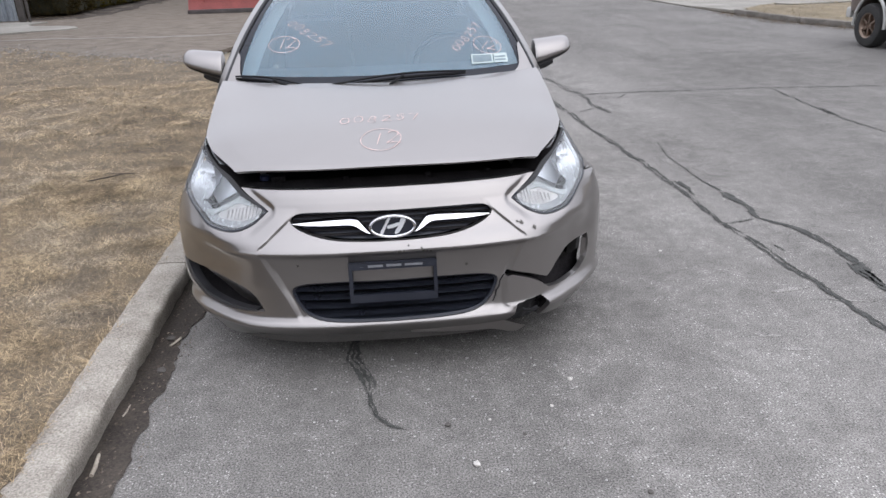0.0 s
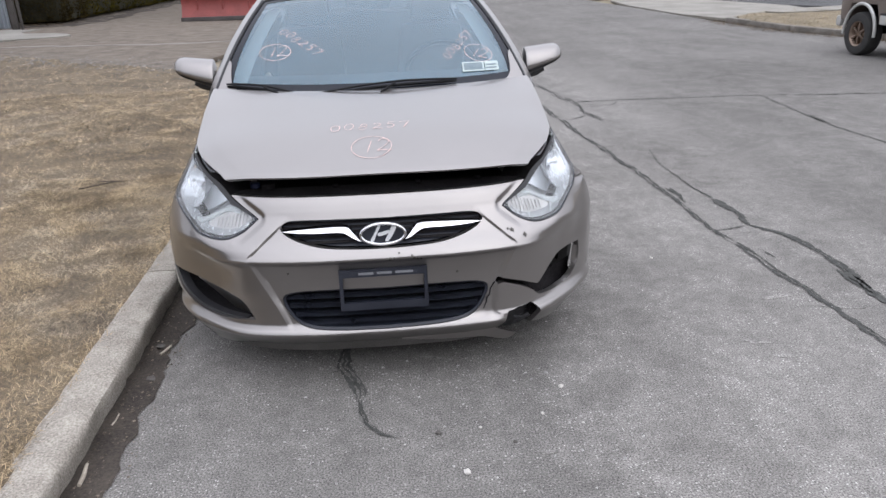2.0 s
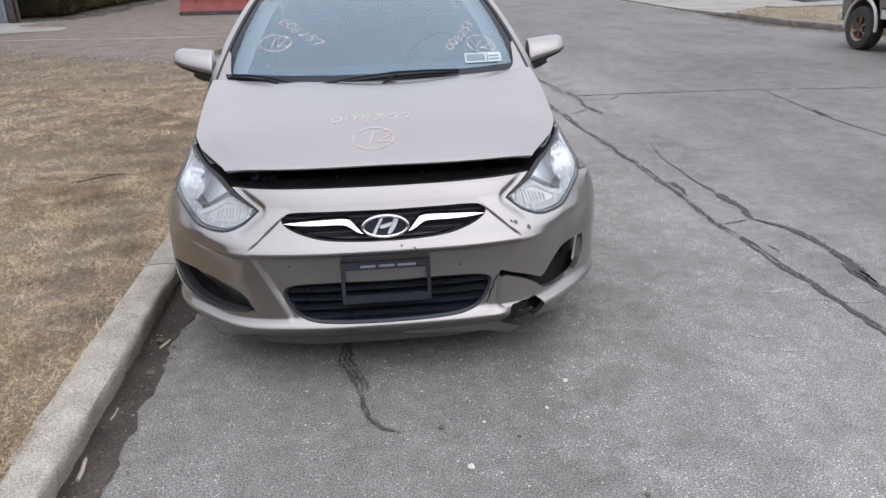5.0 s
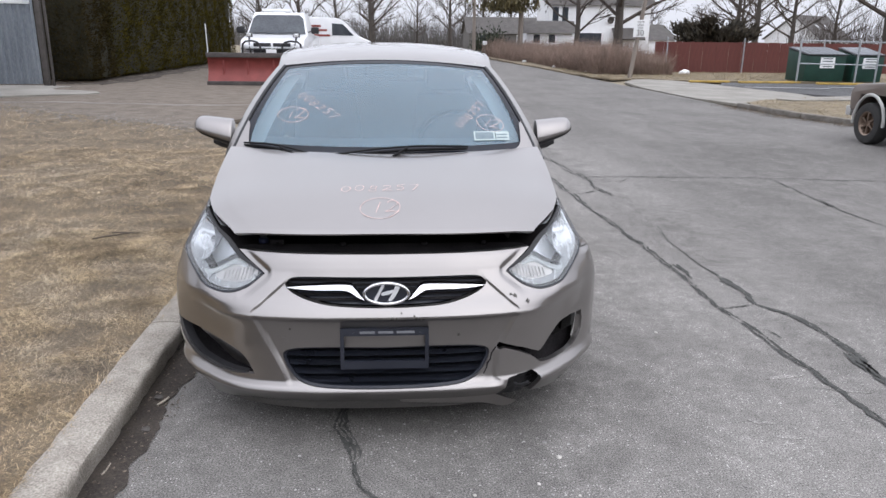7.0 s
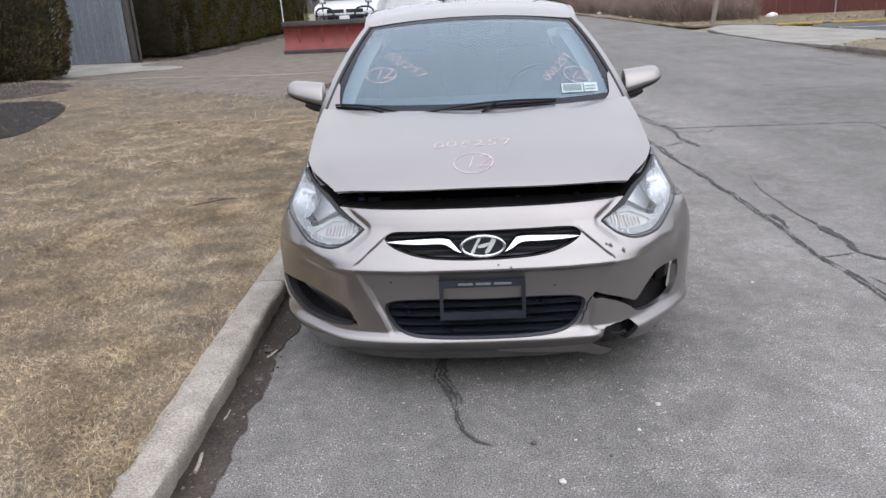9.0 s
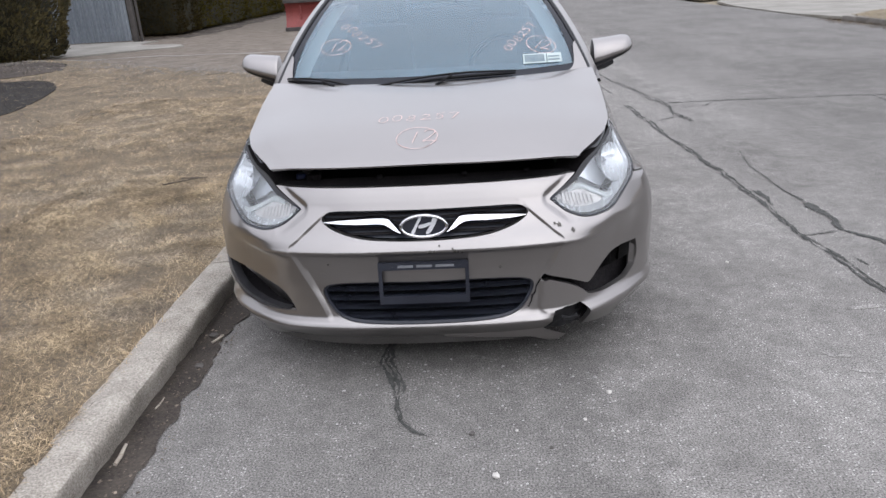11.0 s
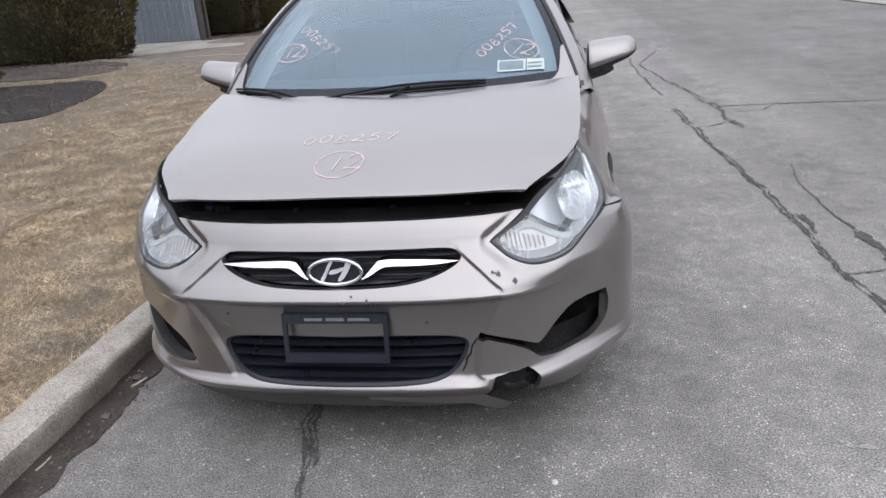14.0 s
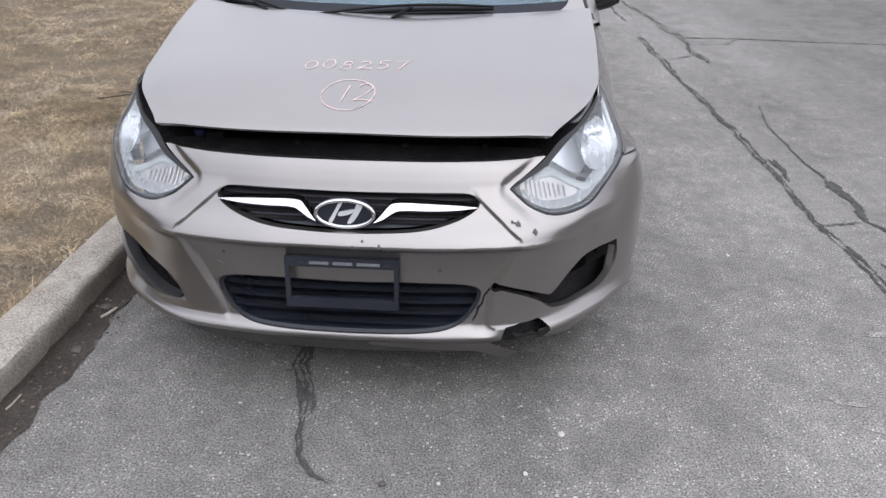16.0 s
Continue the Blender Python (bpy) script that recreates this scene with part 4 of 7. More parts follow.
v, f = panel(rounded([(-.154, .304), (.154, .304), (.154, .449), (-.154, .449)], .02, 0), plate_at, [rounded([(-.1415, .331), (.1415, .331), (.1415, .423), (-.1415, .423)], .02, 0)], rim=.012)
part("frame", mesh_of("frame", v, f), NAVY, plate)
for x0, x1 in ((-.086, -.034), (-.022, .03), (.042, .104)):
    v, f = panel(rounded([(x0, .4315), (x1, .4315), (x1, .440), (x0, .440)], .02, 0), lambda x, z, o=0: plate_at(x, z, o + .002), rim=.001, step=.05)
    part("print_bar", mesh_of("print_bar", v, f), GREYBAR, plate, "pale grey print bar")
for x0 in (-.112, .118):
    v, f = panel(rounded([(x0, .4345), (x0 + .01, .4345), (x0 + .01, .4375), (x0, .4375)], .02, 0), lambda x, z, o=0: plate_at(x, z, o + .002), rim=.001, step=.05)
    part("print_dash", mesh_of("print_dash", v, f), GREYBAR, plate)

lamp_top = pchip((.44, .553, .65, .80, .925, .985, 1.1), (.612, .672, .73, .779, .806, .808, .81))


# headlamps
def headlamp(side):
    lp = LAMP if side > 0 else flip(LAMP)
    s = side
    outer = rounded(lp, .010)
    cx, cz = np.mean([p[0] for p in lp]), np.mean([p[1] for p in lp])

    def deep(o, z):
        return o * (.18 + .82 * smooth(.82, .70, z))

    def shrink(k):
        c = np.array([[p.x, p.y] for p in outer])
        d = np.roll(c, -1, 0) - np.roll(c, 1, 0)
        d /= np.linalg.norm(d, axis=1)[:, None]
        q = c + np.c_[-d[:, 1], d[:, 0]] * k
        return [Vector(x) for x in q.tolist()]
    lamp = part("headlamp", mesh_of("headlamp", *panel(shrink(.016), lambda u, z, o=0: skin(u, z, deep(-.075 + o, z)), rim=.01)), LENS_GREY, car, "clear hazy headlamp unit")
    part("lamp_seal", mesh_of("lamp_seal", *panel(outer, lambda u, z, o=0: skin(u, z, .001 + deep(o, z)), [shrink(.0032)], rim=.004)), NAVY, lamp, "dark lamp edge")
    # bright strip that follows the lamp's edge
    oa, ob_ = shrink(.007), shrink(.024)
    n0 = len(oa)
    v = [skin(p.x, p.y, deep(-.012, p.y) - .002) for p in oa] + [skin(p.x, p.y, deep(-.034, p.y)) for p in ob_]
    f = [(i, (i + 1) % n0, n0 + (i + 1) % n0, n0 + i) for i in range(n0) if max(oa[i].y, oa[(i + 1) % n0].y) < min(.77, lamp_top(abs(oa[i].x)) - .035)]
    part("bright_edge", mesh_of("bright_edge", v, f), REFLECTOR, lamp)
    # main bowl
    uc, zc = s * .775, .690
    v, f = [], []
    for j in range(15):
        r = j / 14
        for i in range(72):
            a = 2 * math.pi * i / 72
            p, q = .090 * r * math.cos(a), .056 * r * math.sin(a)
            ripple = .0055 * math.sin(p * 2 * math.pi / .013) * smooth(.028, -.012, q) * smooth(1.0, .85, r)
            v.append(skin(uc + p, zc + q + .022 * r * math.cos(a) * s, -.080 + .066 * r ** 1.7 + ripple))
    for j in range(14):
        for i in range(72):
            f.append((j * 72 + i, j * 72 + (i + 1) % 72, (j + 1) * 72 + (i + 1) % 72, (j + 1) * 72 + i))
    part("bowl", mesh_of("bowl", v, f), REFLECTOR, lamp, "bright reflector bowl")
    v, f = lathe([(0, -.024), (.010, -.022), (.013, -.010), (.013, .02)], 20, "y")
    p = skin(uc, zc, -.055)
    part("bulb", mesh_of("bulb", [(Vector(q) + p) for q in v], f), CHROME, lamp)
    # ribbed signal lamp at the inner corner
    sig = [(.468, .610), (.50, .578), (.555, .560), (.63, .572), (.66, .590), (.615, .612), (.575, .648), (.555, .655)]
    sig = sig if s > 0 else flip(sig)
    signal = part("turn_signal", mesh_of("turn_signal", *panel(rounded(sig, .008), lambda u, z, o=0: skin(u, z, -.030 + o), rim=.03)), AMBER_CLEAR, lamp, "ribbed clear turn signal")
    for k in range(9):
        u0 = .50 + .014 * k
        zz0, zz1 = .578 + .004 * (k % 2), .628 - .003 * k
        v, f = sheet(lambda a, z: skin(s * (u0 + .004 * math.sin(a)), z, -.028 + .005 * math.cos(a)), span(-1.5, 1.5, 5), span(zz0, zz1, 4))
        part("rib", mesh_of("rib", v, f), AMBER_CLEAR, signal)
    # white light guide that sweeps under the bowl and over the signal
    guide = pchip((0, .16, .34, .52, .66, .78, .9, 1), (.972, .945, .875, .775, .69, .63, .575, .525))
    guide_z = pchip((0, .16, .34, .52, .66, .78, .9, 1), (.775, .712, .655, .610, .592, .612, .636, .628))
    v, f = sheet(lambda t, k: skin(s * guide(t), guide_z(t) + .0085 * k, deep(-.016, guide_z(t)) - .004 * k * k - .004), span(0, 1, 40), span(-1, 1, 5))
    part("light_guide", mesh_of("light_guide", *both_sides(v, f, lambda p: p + Vector((0, .012, 0)))), STICKER, lamp, "white light guide")
    # shelf between the two chambers
    part("divider", mesh_of("divider", *sheet(lambda t, o: skin(s * (.60 + .26 * t), .660 - .088 * math.sin(t * 2.1) ** 1.0 * (1 - .3 * t) + .02 * t, o), span(0, 1, 20), span(-.075, -.022, 4))), SILVER, lamp)
    glass = part("lens", mesh_of("lens", *panel(shrink(.0035), lambda u, z, o=0: skin(u, z, .0 + o), rim=.004)), LAMP_GLASS, lamp, "clear lamp lens")
    glass.visible_shadow = False


headlamp(1)
headlamp(-1)

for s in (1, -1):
    # near-black sheet added so the gap under the hood edge stays dark
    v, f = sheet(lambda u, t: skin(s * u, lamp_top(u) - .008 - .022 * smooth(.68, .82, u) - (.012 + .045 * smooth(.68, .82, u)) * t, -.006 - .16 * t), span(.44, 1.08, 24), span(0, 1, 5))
    part("hood_gap_sheet", mesh_of("hood_gap_sheet", v, f), VOID, car, "near-black sheet for the dark gap under the hood edge")
    v, f = sheet(lambda u, t: skin(s * u, lamp_top(u) + .003 - (.009 + .006 * smooth(.70, .60, u) * smooth(.48, .56, u)) * t * (1 - smooth(.80, .95, u)), .0028 + .001 * t), span(.47, .86, 30), span(0, 1, 4))
    part("lamp_trim", mesh_of("lamp_trim", *both_sides(v, f, lambda p: p + Vector((0, .008, -.003)))), BLACK, car, "black strip over the headlamp")

# hood, raised off its latch
def hood_back(a):
    return .80 + .178 * abs(a) ** 2.1


hood_v, hood_f = [], []
ACROSS = [-1.0, -.985, -.965, -.945, -.925, -.91, -.897, -.884] + span(-.86, .86, 39) + [.884, .897, .91, .925, .945, .965, .985, 1.0]
NA, NB = len(ACROSS), 40
for j in range(NB):
    t = (j / (NB - 1)) ** 1.5
    for i in range(NA):
        a = ACROSS[i]
        front = .062 + .058 * abs(a) ** 3.4
        y = front + (hood_back(a) - front) * t
        x = a * hood_half(y)
        hood_v.append(Vector((x, y, hood_z(x, y) - .002 * (1 - smooth(.0, .008, y - front)))))
hood_f = [(j * NA + i, j * NA + i + 1, (j + 1) * NA + i + 1, (j + 1) * NA + i) for j in range(NB - 1) for i in range(NA - 1)]
v, f = both_sides(hood_v, hood_f, lambda p: p + Vector((-.02 * p.x, .004, -.006 - .008 * smooth(.06, .2, p.y) - .018 * smooth(.85, 1, abs(p.x) / hood_half(p.y)) * smooth(.14, .3, p.y))))
hood = part("hood", mesh_of("hood", v, f, angle=50), PAINT, car, "popped grey-bronze hood with pink chalk marks")
hood_top = lambda x, y, o=0: Vector((x, y, hood_z(x, y) + .0016 + o))
pieces = chalk("008257", (-.175, .335), .053, 3, hood_top, .0036, pitch=.98, squash=1.0)
part("chalk_number", mesh_of("chalk_number", *join(pieces)), CHALK, hood, "pale pink chalk number 008257")
ring = [(-.022 + .073 * math.cos(radians(a)) * (1 + .05 * math.sin(radians(2 * a))), .213 + .070 * math.sin(radians(a))) for a in range(-70, 320, 8)]
pieces = [ribbon(ring, .0032, hood_top)] + chalk("12", (-.055, .178), .072, 2, hood_top, .0032, pitch=.66, squash=1.0)
part("chalk_lot_mark", mesh_of("chalk_lot_mark", *join(pieces)), CHALK, hood, "pale pink chalk circle with 12")

# wings, doors and tail
WING_U, DOOR1, DOOR2, TAIL = 1.93, 2.95, 3.85, S_END - .002


def edge_line(a, b, n):
    return [(u, edge_z(u)) for u in span(a, b, n)]


for s in (1, -1):
    fl = (lambda pts: pts) if s > 0 else flip
    fender = [(.992, .809), (.992, .809), (1.005, .760), (.972, .712), (.918, .668), (.875, .638), (.875, .638), (1.0, .620), (1.148, .599), (1.148, .599)]
    fender += [(U_WHEEL + .375 * math.cos(radians(a)), .30 + .365 * math.sin(radians(a))) for a in span(122, -27, 12)]
    fender += [(WING_U - .02, .13), (WING_U - .02, .13), (WING_U - .01, .5), (WING_U - .015, edge_z(WING_U)), (WING_U - .015, edge_z(WING_U))]
    fender += edge_line(1.85, 1.0, 10)
    wing = part("front_wing", mesh_of("front_wing", *panel(rounded(fl(fender), .015, 1), skin, step=.03, rim=.02)), PAINT, car, "grey-bronze front wing")
    v, f = sheet(lambda u, t: skin(s * u, edge_z(u) - .001, 0) + Vector((-s * .055 * t, .02 * t, -.022 * t * t)), span(1.0, 1.9, 30), span(0, 1, 5))
    part("wing_ledge", mesh_of("wing_ledge", v, f), PAINT, wing)
    for a, b, nm in ((WING_U, DOOR1, "front_door"), (DOOR1 + .008, DOOR2, "rear_door")):
        low = [(a, .15), (a, .15), (b, .15), (b, .15)] if nm == "front_door" else [(a, .15), (a, .15), (b - .25, .15), (b - .12, .45), (b, .62)]
        door = part(nm, mesh_of(nm, *panel(rounded(fl(low + [(b, edge_z(b)), (b, edge_z(b))] + edge_line(b - .06, a + .06, 8) + [(a, edge_z(a)), (a, edge_z(a))]), .02, 1), skin, step=.06, rim=.02)), PAINT, car, "grey-bronze car door")
        hu = b - .16
        pts = [skin(s * (hu + .18 * (k - .5)), .80, .012 + .022 * math.sin(math.pi * k)) for k in span(0, 1, 8)]
        part("door_handle", mesh_of("door_handle", *tube(pts, .012, 8)), PAINT, door)
    quarter = [(DOOR2 - .10, .45), (DOOR2 + .008, .62), (DOOR2 + .008, edge_z(DOOR2)), (DOOR2 + .008, edge_z(DOOR2))] + edge_line(DOOR2 + .06, TAIL, 14) + [(TAIL, .18), (TAIL, .18), (4.7, .16), (4.45, .16)] + [(4.08 + .375 * math.cos(radians(a)), .30 + .365 * math.sin(radians(a))) for a in span(-20, 150, 12)]
    part("rear_quarter", mesh_of("rear_quarter", *panel(rounded(fl(quarter[::-1]), .03, 1), skin, step=.06, rim=.02)), PAINT, car, "grey-bronze rear quarter")
    v, f = sheet(lambda u, z: skin(s * u, z, -.11), span(1.07, 1.85, 14), span(.2, .80, 8))
    part("wheel_liner", mesh_of("wheel_liner", v, f), VOID, car)
part("underbody", mesh_of("underbody", *both_sides(*sheet(lambda a, y: Vector((a * (.40 + .28 * smooth(.1, .55, y)), y, .175)), span(-1, 1, 8), span(.10, 4.05, 14)), lambda p: p + Vector((0, 0, .05)))), VOID, car)

# wheels
def wheel(x, y, s):
    tyre_p = [(.19, -.085), (.24, -.095), (.285, -.09), (.303, -.07), (.305, 0), (.303, .07), (.285, .09), (.24, .095), (.19, .085)]
    v, f = lathe(tyre_p, 40)
    tyre = part("wheel", mesh_of("wheel", v, f), RUBBER, car, "black tyre on silver wheel", pose(x, y, .305))
    v, f = lathe([(.0, .055), (.05, .06), (.06, .045), (.15, .04), (.175, .075), (.192, .085), (.19, -.08)], 40)
    part("rim", mesh_of("rim", [(a * s, b, c) for a, b, c in v], f), SILVER, tyre)


for s in (1, -1):
    wheel(s * .735, plan_y(U_WHEEL), s)
    wheel(s * .735, plan_y(4.08), s)

# cabin: windscreen, pillars, roof and side glass
v, f = sheet(ws_point, span(-1, 1, 29), span(0, 1, 17))
ws = part("windscreen", mesh_of("windscreen", v, f), WINDSCREEN, car, "blue-tinted windscreen with chalk marks")
ws.visible_shadow = False
back_ws = lambda a, b: ws_point(a, b) + Vector((0, -.0008, .0012))
band = []
band.append(sheet(lambda a, t: back_ws(a, t * (.115 - .035 * (1 - abs(a) ** 3))), span(-1, 1, 29), span(0, 1, 4)))
band.append(sheet(lambda a, t: back_ws(a, 1 - .05 * t), span(-1, 1, 29), span(0, 1, 3)))
for s in (1, -1):
    band.append(sheet(lambda b, t: back_ws(s * (1 - t * (.045 + .06 * (1 - b) ** 6)), b), span(.02, 1, 20), span(0, 1, 3)))
part("windscreen_edge", mesh_of("windscreen_edge", *join(band)), FRIT, ws, "dark ceramic edge band")
for s in (1, -1):
    v, f = tube([ws_point(s * 1.012, b) + Vector((s * .004, 0, .002)) for b in span(-.02, 1.0, 20)], .0095, 6)
    part("screen_seal", mesh_of("screen_seal", v, f), BLACK, ws)

ROOF_Y = (1.47, 1.6, 1.85, 2.2, 2.6, 2.95, 3.2)
roof_c = pchip(ROOF_Y, (1.306, 1.346, 1.378, 1.392, 1.385, 1.36, 1.325))
roof_w = pchip(ROOF_Y, (.530, .548, .562, .565, .552, .525, .49))


def roof_at(a, t):
    front = ws_point(max(-1, min(1, a)), 1.0).y
    y = front + (3.2 - front) * t
    x = a * roof_w(y)
    z = roof_c(y - (front - ws_point(0, 1).y) * (1 - t)) - .045 * abs(a) ** 2.4
    if t == 0:
        z = ws_point(max(-1, min(1, a)), 1.0).z + .004
    return Vector((x, y, z))


v, f = sheet(roof_at, span(-1, 1, 25), [(i / 22) ** 1.4 for i in range(23)])
roof = part("roof", mesh_of("roof", *both_sides(v, f, lambda p: p + Vector((0, .01, -.03)))), PAINT, car, "grey-bronze roof")
rail = lambda s, y: Vector((s * (roof_w(y) + .012), y, roof_at(1, max(0.0, (y - ws_point(1, 1).y) / (3.2 - ws_point(1, 1).y))).z - .022))
for s in (1, -1):
    # front pillar and roof rail
    pil = []
    for b in span(-.04, 1.0, 16):
        p = ws_point(s * 1.02, b)
        q = p + Vector((s * (.048 + .012 * (1 - b)), .075 + .05 * (1 - b), -.012 - .012 * (1 - b)))
        pil.append((p, (p + q) / 2 + Vector((s * .012, 0, .012)), q, q + Vector((-s * .03, .02, -.01))))
    for y in span(ws_point(1, 1).y + .08, 3.2, 12):
        r = rail(s, y)
        p = Vector((s * (roof_w(y) - .004), y, r.z + .026))
        pil.append((p, (p + r) / 2 + Vector((s * .01, 0, .008)), r + Vector((s * .012, 0, -.02)), r + Vector((-s * .02, 0, -.03))))
    v = [q for row in pil for q in row]
    f = [(4 * j + i, 4 * j + i + 1, 4 * j + 5 + i, 4 * j + 4 + i) for j in range(len(pil) - 1) for i in range(3)]
    part("front_pillar", mesh_of("front_pillar", v, f, angle=60), PAINT, car, "grey-bronze roof pillar")
    # side glass down to the belt line
    lo = [skin(s * u, edge_z(u) - .004, -.012) for u in span(1.62, 4.1, 14)]
    hi = []
    for k, p in enumerate(lo):
        y = min(max(p.y * .93 + .10, 1.15), 3.15)
        if y < 1.62:
            b = min(max((y - 1.02) / .56, 0), 1)
            q = ws_point(s * 1.02, b) + Vector((s * .05, .08, -.02))
        else:
            q = rail(s, y)
        hi.append(q)
    v, f = lo + hi, [(i, i + 1, len(lo) + i + 1, len(lo) + i) for i in range(len(lo) - 1)]
    g = part("side_window", mesh_of("side_window", v, f), SIDE_GLASS, car, "dark tinted side window")
    v, f = tube([p + Vector((s * .006, 0, .004)) for p in lo], .010, 6)
    part("belt_strip", mesh_of("belt_strip", v, f), BLACK, car)
v, f = sheet(lambda a, t: Vector((a * (.49 + .16 * t), 3.2 + .62 * t - .05 * a * a, 1.325 - .045 * abs(a) ** 2.4 * (1 - t) - .345 * t - .02 * a * a * t)), span(-1, 1, 13), span(0, 1, 9))
rw = part("rear_window", mesh_of("rear_window", v, f), REAR_GLASS, car, "tinted rear window")
v, f = sheet(lambda a, t: Vector((a * (.72 - .06 * t), 3.76 + .44 * t - .06 * a * a * t, .985 - .02 * t - .05 * a * a)), span(-1, 1, 13), span(0, 1, 7))
part("trunk_lid", mesh_of("trunk_lid", *both_sides(v, f, lambda p: p + Vector((0, 0, -.03)))), PAINT, car, "grey-bronze trunk lid")
for s in (1, -1):
    v, f = sheet(lambda a, t: Vector((s * ((.50 + .15 * t) * (1 - a) + (.60 + .17 * t) * a), 3.15 + .62 * t - .05 - .18 * a, (1.275 - .345 * t) * (1 - a) + (1.24 - .30 * t) * a)), span(0, 1, 4), span(0, 1, 8))
    part("rear_pillar", mesh_of("rear_pillar", v, f), PAINT, car)

# painted corners at the foot of the windscreen, round towards the glass
for s in (1, -1):
    foot = [(1.02, -.03), (1.02, -.03), (.70, -.03), (.76, .004), (.83, .022), (.89, .050), (.925, .085), (.945, .135), (.965, .20), (.985, .27), (1.02, .30), (1.02, .30)]
    foot = foot if s > 0 else flip(foot)
    v, f = panel(rounded(foot, .01), lambda a, b, o=0: ws_point(a, b) + Vector((0, -.52, .85)) * (.008 + o), step=.03, rim=.01)
    part("screen_corner", mesh_of("screen_corner", v, f), PAINT, car, "painted corner below the windscreen")

# scuttle under the windscreen and the wipers
v, f = sheet(lambda a, t: Vector((a * .73, hood_back(a) - .03 + .13 * t, hood_z(a * .73, min(hood_back(a), .95)) - .028 + .012 * t)), span(-1, 1, 25), span(0, 1, 4))
part("scuttle", mesh_of("scuttle", v, f), BLACK, car, "black plastic scuttle panel")


def on_screen(x, b, o=0.0):
    hw = .70 + (.515 - .70) * max(b, 0) ** 1.05
    return ws_point(x / hw, b) + Vector((0, -.52, .85)) * (.004 + o)


def wiper(a, b, piv, sag):
    blade = [on_screen(a[0] + (b[0] - a[0]) * t, a[1] + (b[1] - a[1]) * t + sag * math.sin(math.pi * t), .009) for t in span(0, 1, 12)]
    w = part("wiper", mesh_of("wiper", *tube(blade, [.004] + [.007] * 10 + [.004], 6)), WIPER, car, "black windscreen wiper")
    mid = blade[6]
    arm = [on_screen(piv[0], piv[1], .0), on_screen(piv[0] * .8 + a[0] * .2, piv[1] + .025, .028), mid + Vector((0, -.008, .014))]
    part("wiper_arm", mesh_of("wiper_arm", *tube(arm, [.012, .009, .005], 6)), WIPER, w)
    part("wiper_spine", mesh_of("wiper_spine", *tube([p + Vector((0, -.004, .010 + .008 * math.sin(math.pi * k / 11))) for k, p in enumerate(blade)], .0045, 5)), WIPER, w)


wiper((-.655, .062), (-.33, -.01), (-.36, -.04), .012)
wiper((-.24, -.012), (.37, .048), (.10, -.05), .02)

# chalk marks and stickers on the screen
flat_ws = lambda x, q, o=0: on_screen(x, q / .82, .001 + o)
pieces = chalk("008257", (-.434, .446), .047, -47, flat_ws, .0029, pitch=.98)
part("chalk_number", mesh_of("chalk_number", *join(pieces)), CHALK_W, ws, "pale pink chalk number 008257")
ring = [(-.440 + .073 * math.cos(radians(a)), .288 + .060 * math.sin(radians(a))) for a in range(-60, 320, 8)]
pieces = [ribbon(ring, .0031, flat_ws)] + chalk("12", (-.474, .255), .068, 0, flat_ws, .0031, pitch=.55)
part("chalk_lot_mark", mesh_of("chalk_lot_mark", *join(pieces)), CHALK_W, ws, "pale pink chalk circle with 12")
pieces = chalk("008257", (.354, .186), .044, 56, flat_ws, .0029, pitch=.90)
part("chalk_number", mesh_of("chalk_number", *join(pieces)), CHALK_W, ws, "pale pink chalk number 008257")
ring = [(.496 + .066 * math.cos(radians(a)), .227 - .25 * .066 * math.cos(radians(a)) + .062 * math.sin(radians(a))) for a in range(-60, 320, 8)]
pieces = [ribbon(ring, .0031, flat_ws)] + chalk("12", (.454, .206), .060, -18, flat_ws, .0031, pitch=.55)
part("chalk_lot_mark", mesh_of("chalk_lot_mark", *join(pieces)), CHALK_W, ws, "pale pink chalk circle with 12")
for x0, x1, mat in ((.408, .513, SCREEN_STICKER), (.517, .583, SCREEN_STICKER)):
    v, f = panel(rounded([(x0, .100), (x1, .100), (x1, .163), (x0, .163)], .03, 0), lambda x, q, o=0: flat_ws(x, q, o), rim=.001)
    st = part("sticker", mesh_of("sticker", v, f), mat, ws, "white registration sticker")
    bars = [(x0 + .007, x1 - .009, .109, .154)] if x0 < .5 else [(x0 + .004, x1 - .01, .113, .121), (x0 + .004, x1 - .01, .134, .142)]
    for a0, a1, b0, b1 in bars:
        v, f = panel(rounded([(a0, b0), (a1, b0), (a1, b1), (a0, b1)], .03, 0), lambda x, q, o=0: flat_ws(x, q, .002 + o), rim=.001)
        part("sticker_print", mesh_of("sticker_print", v, f), STICKER_G, st)

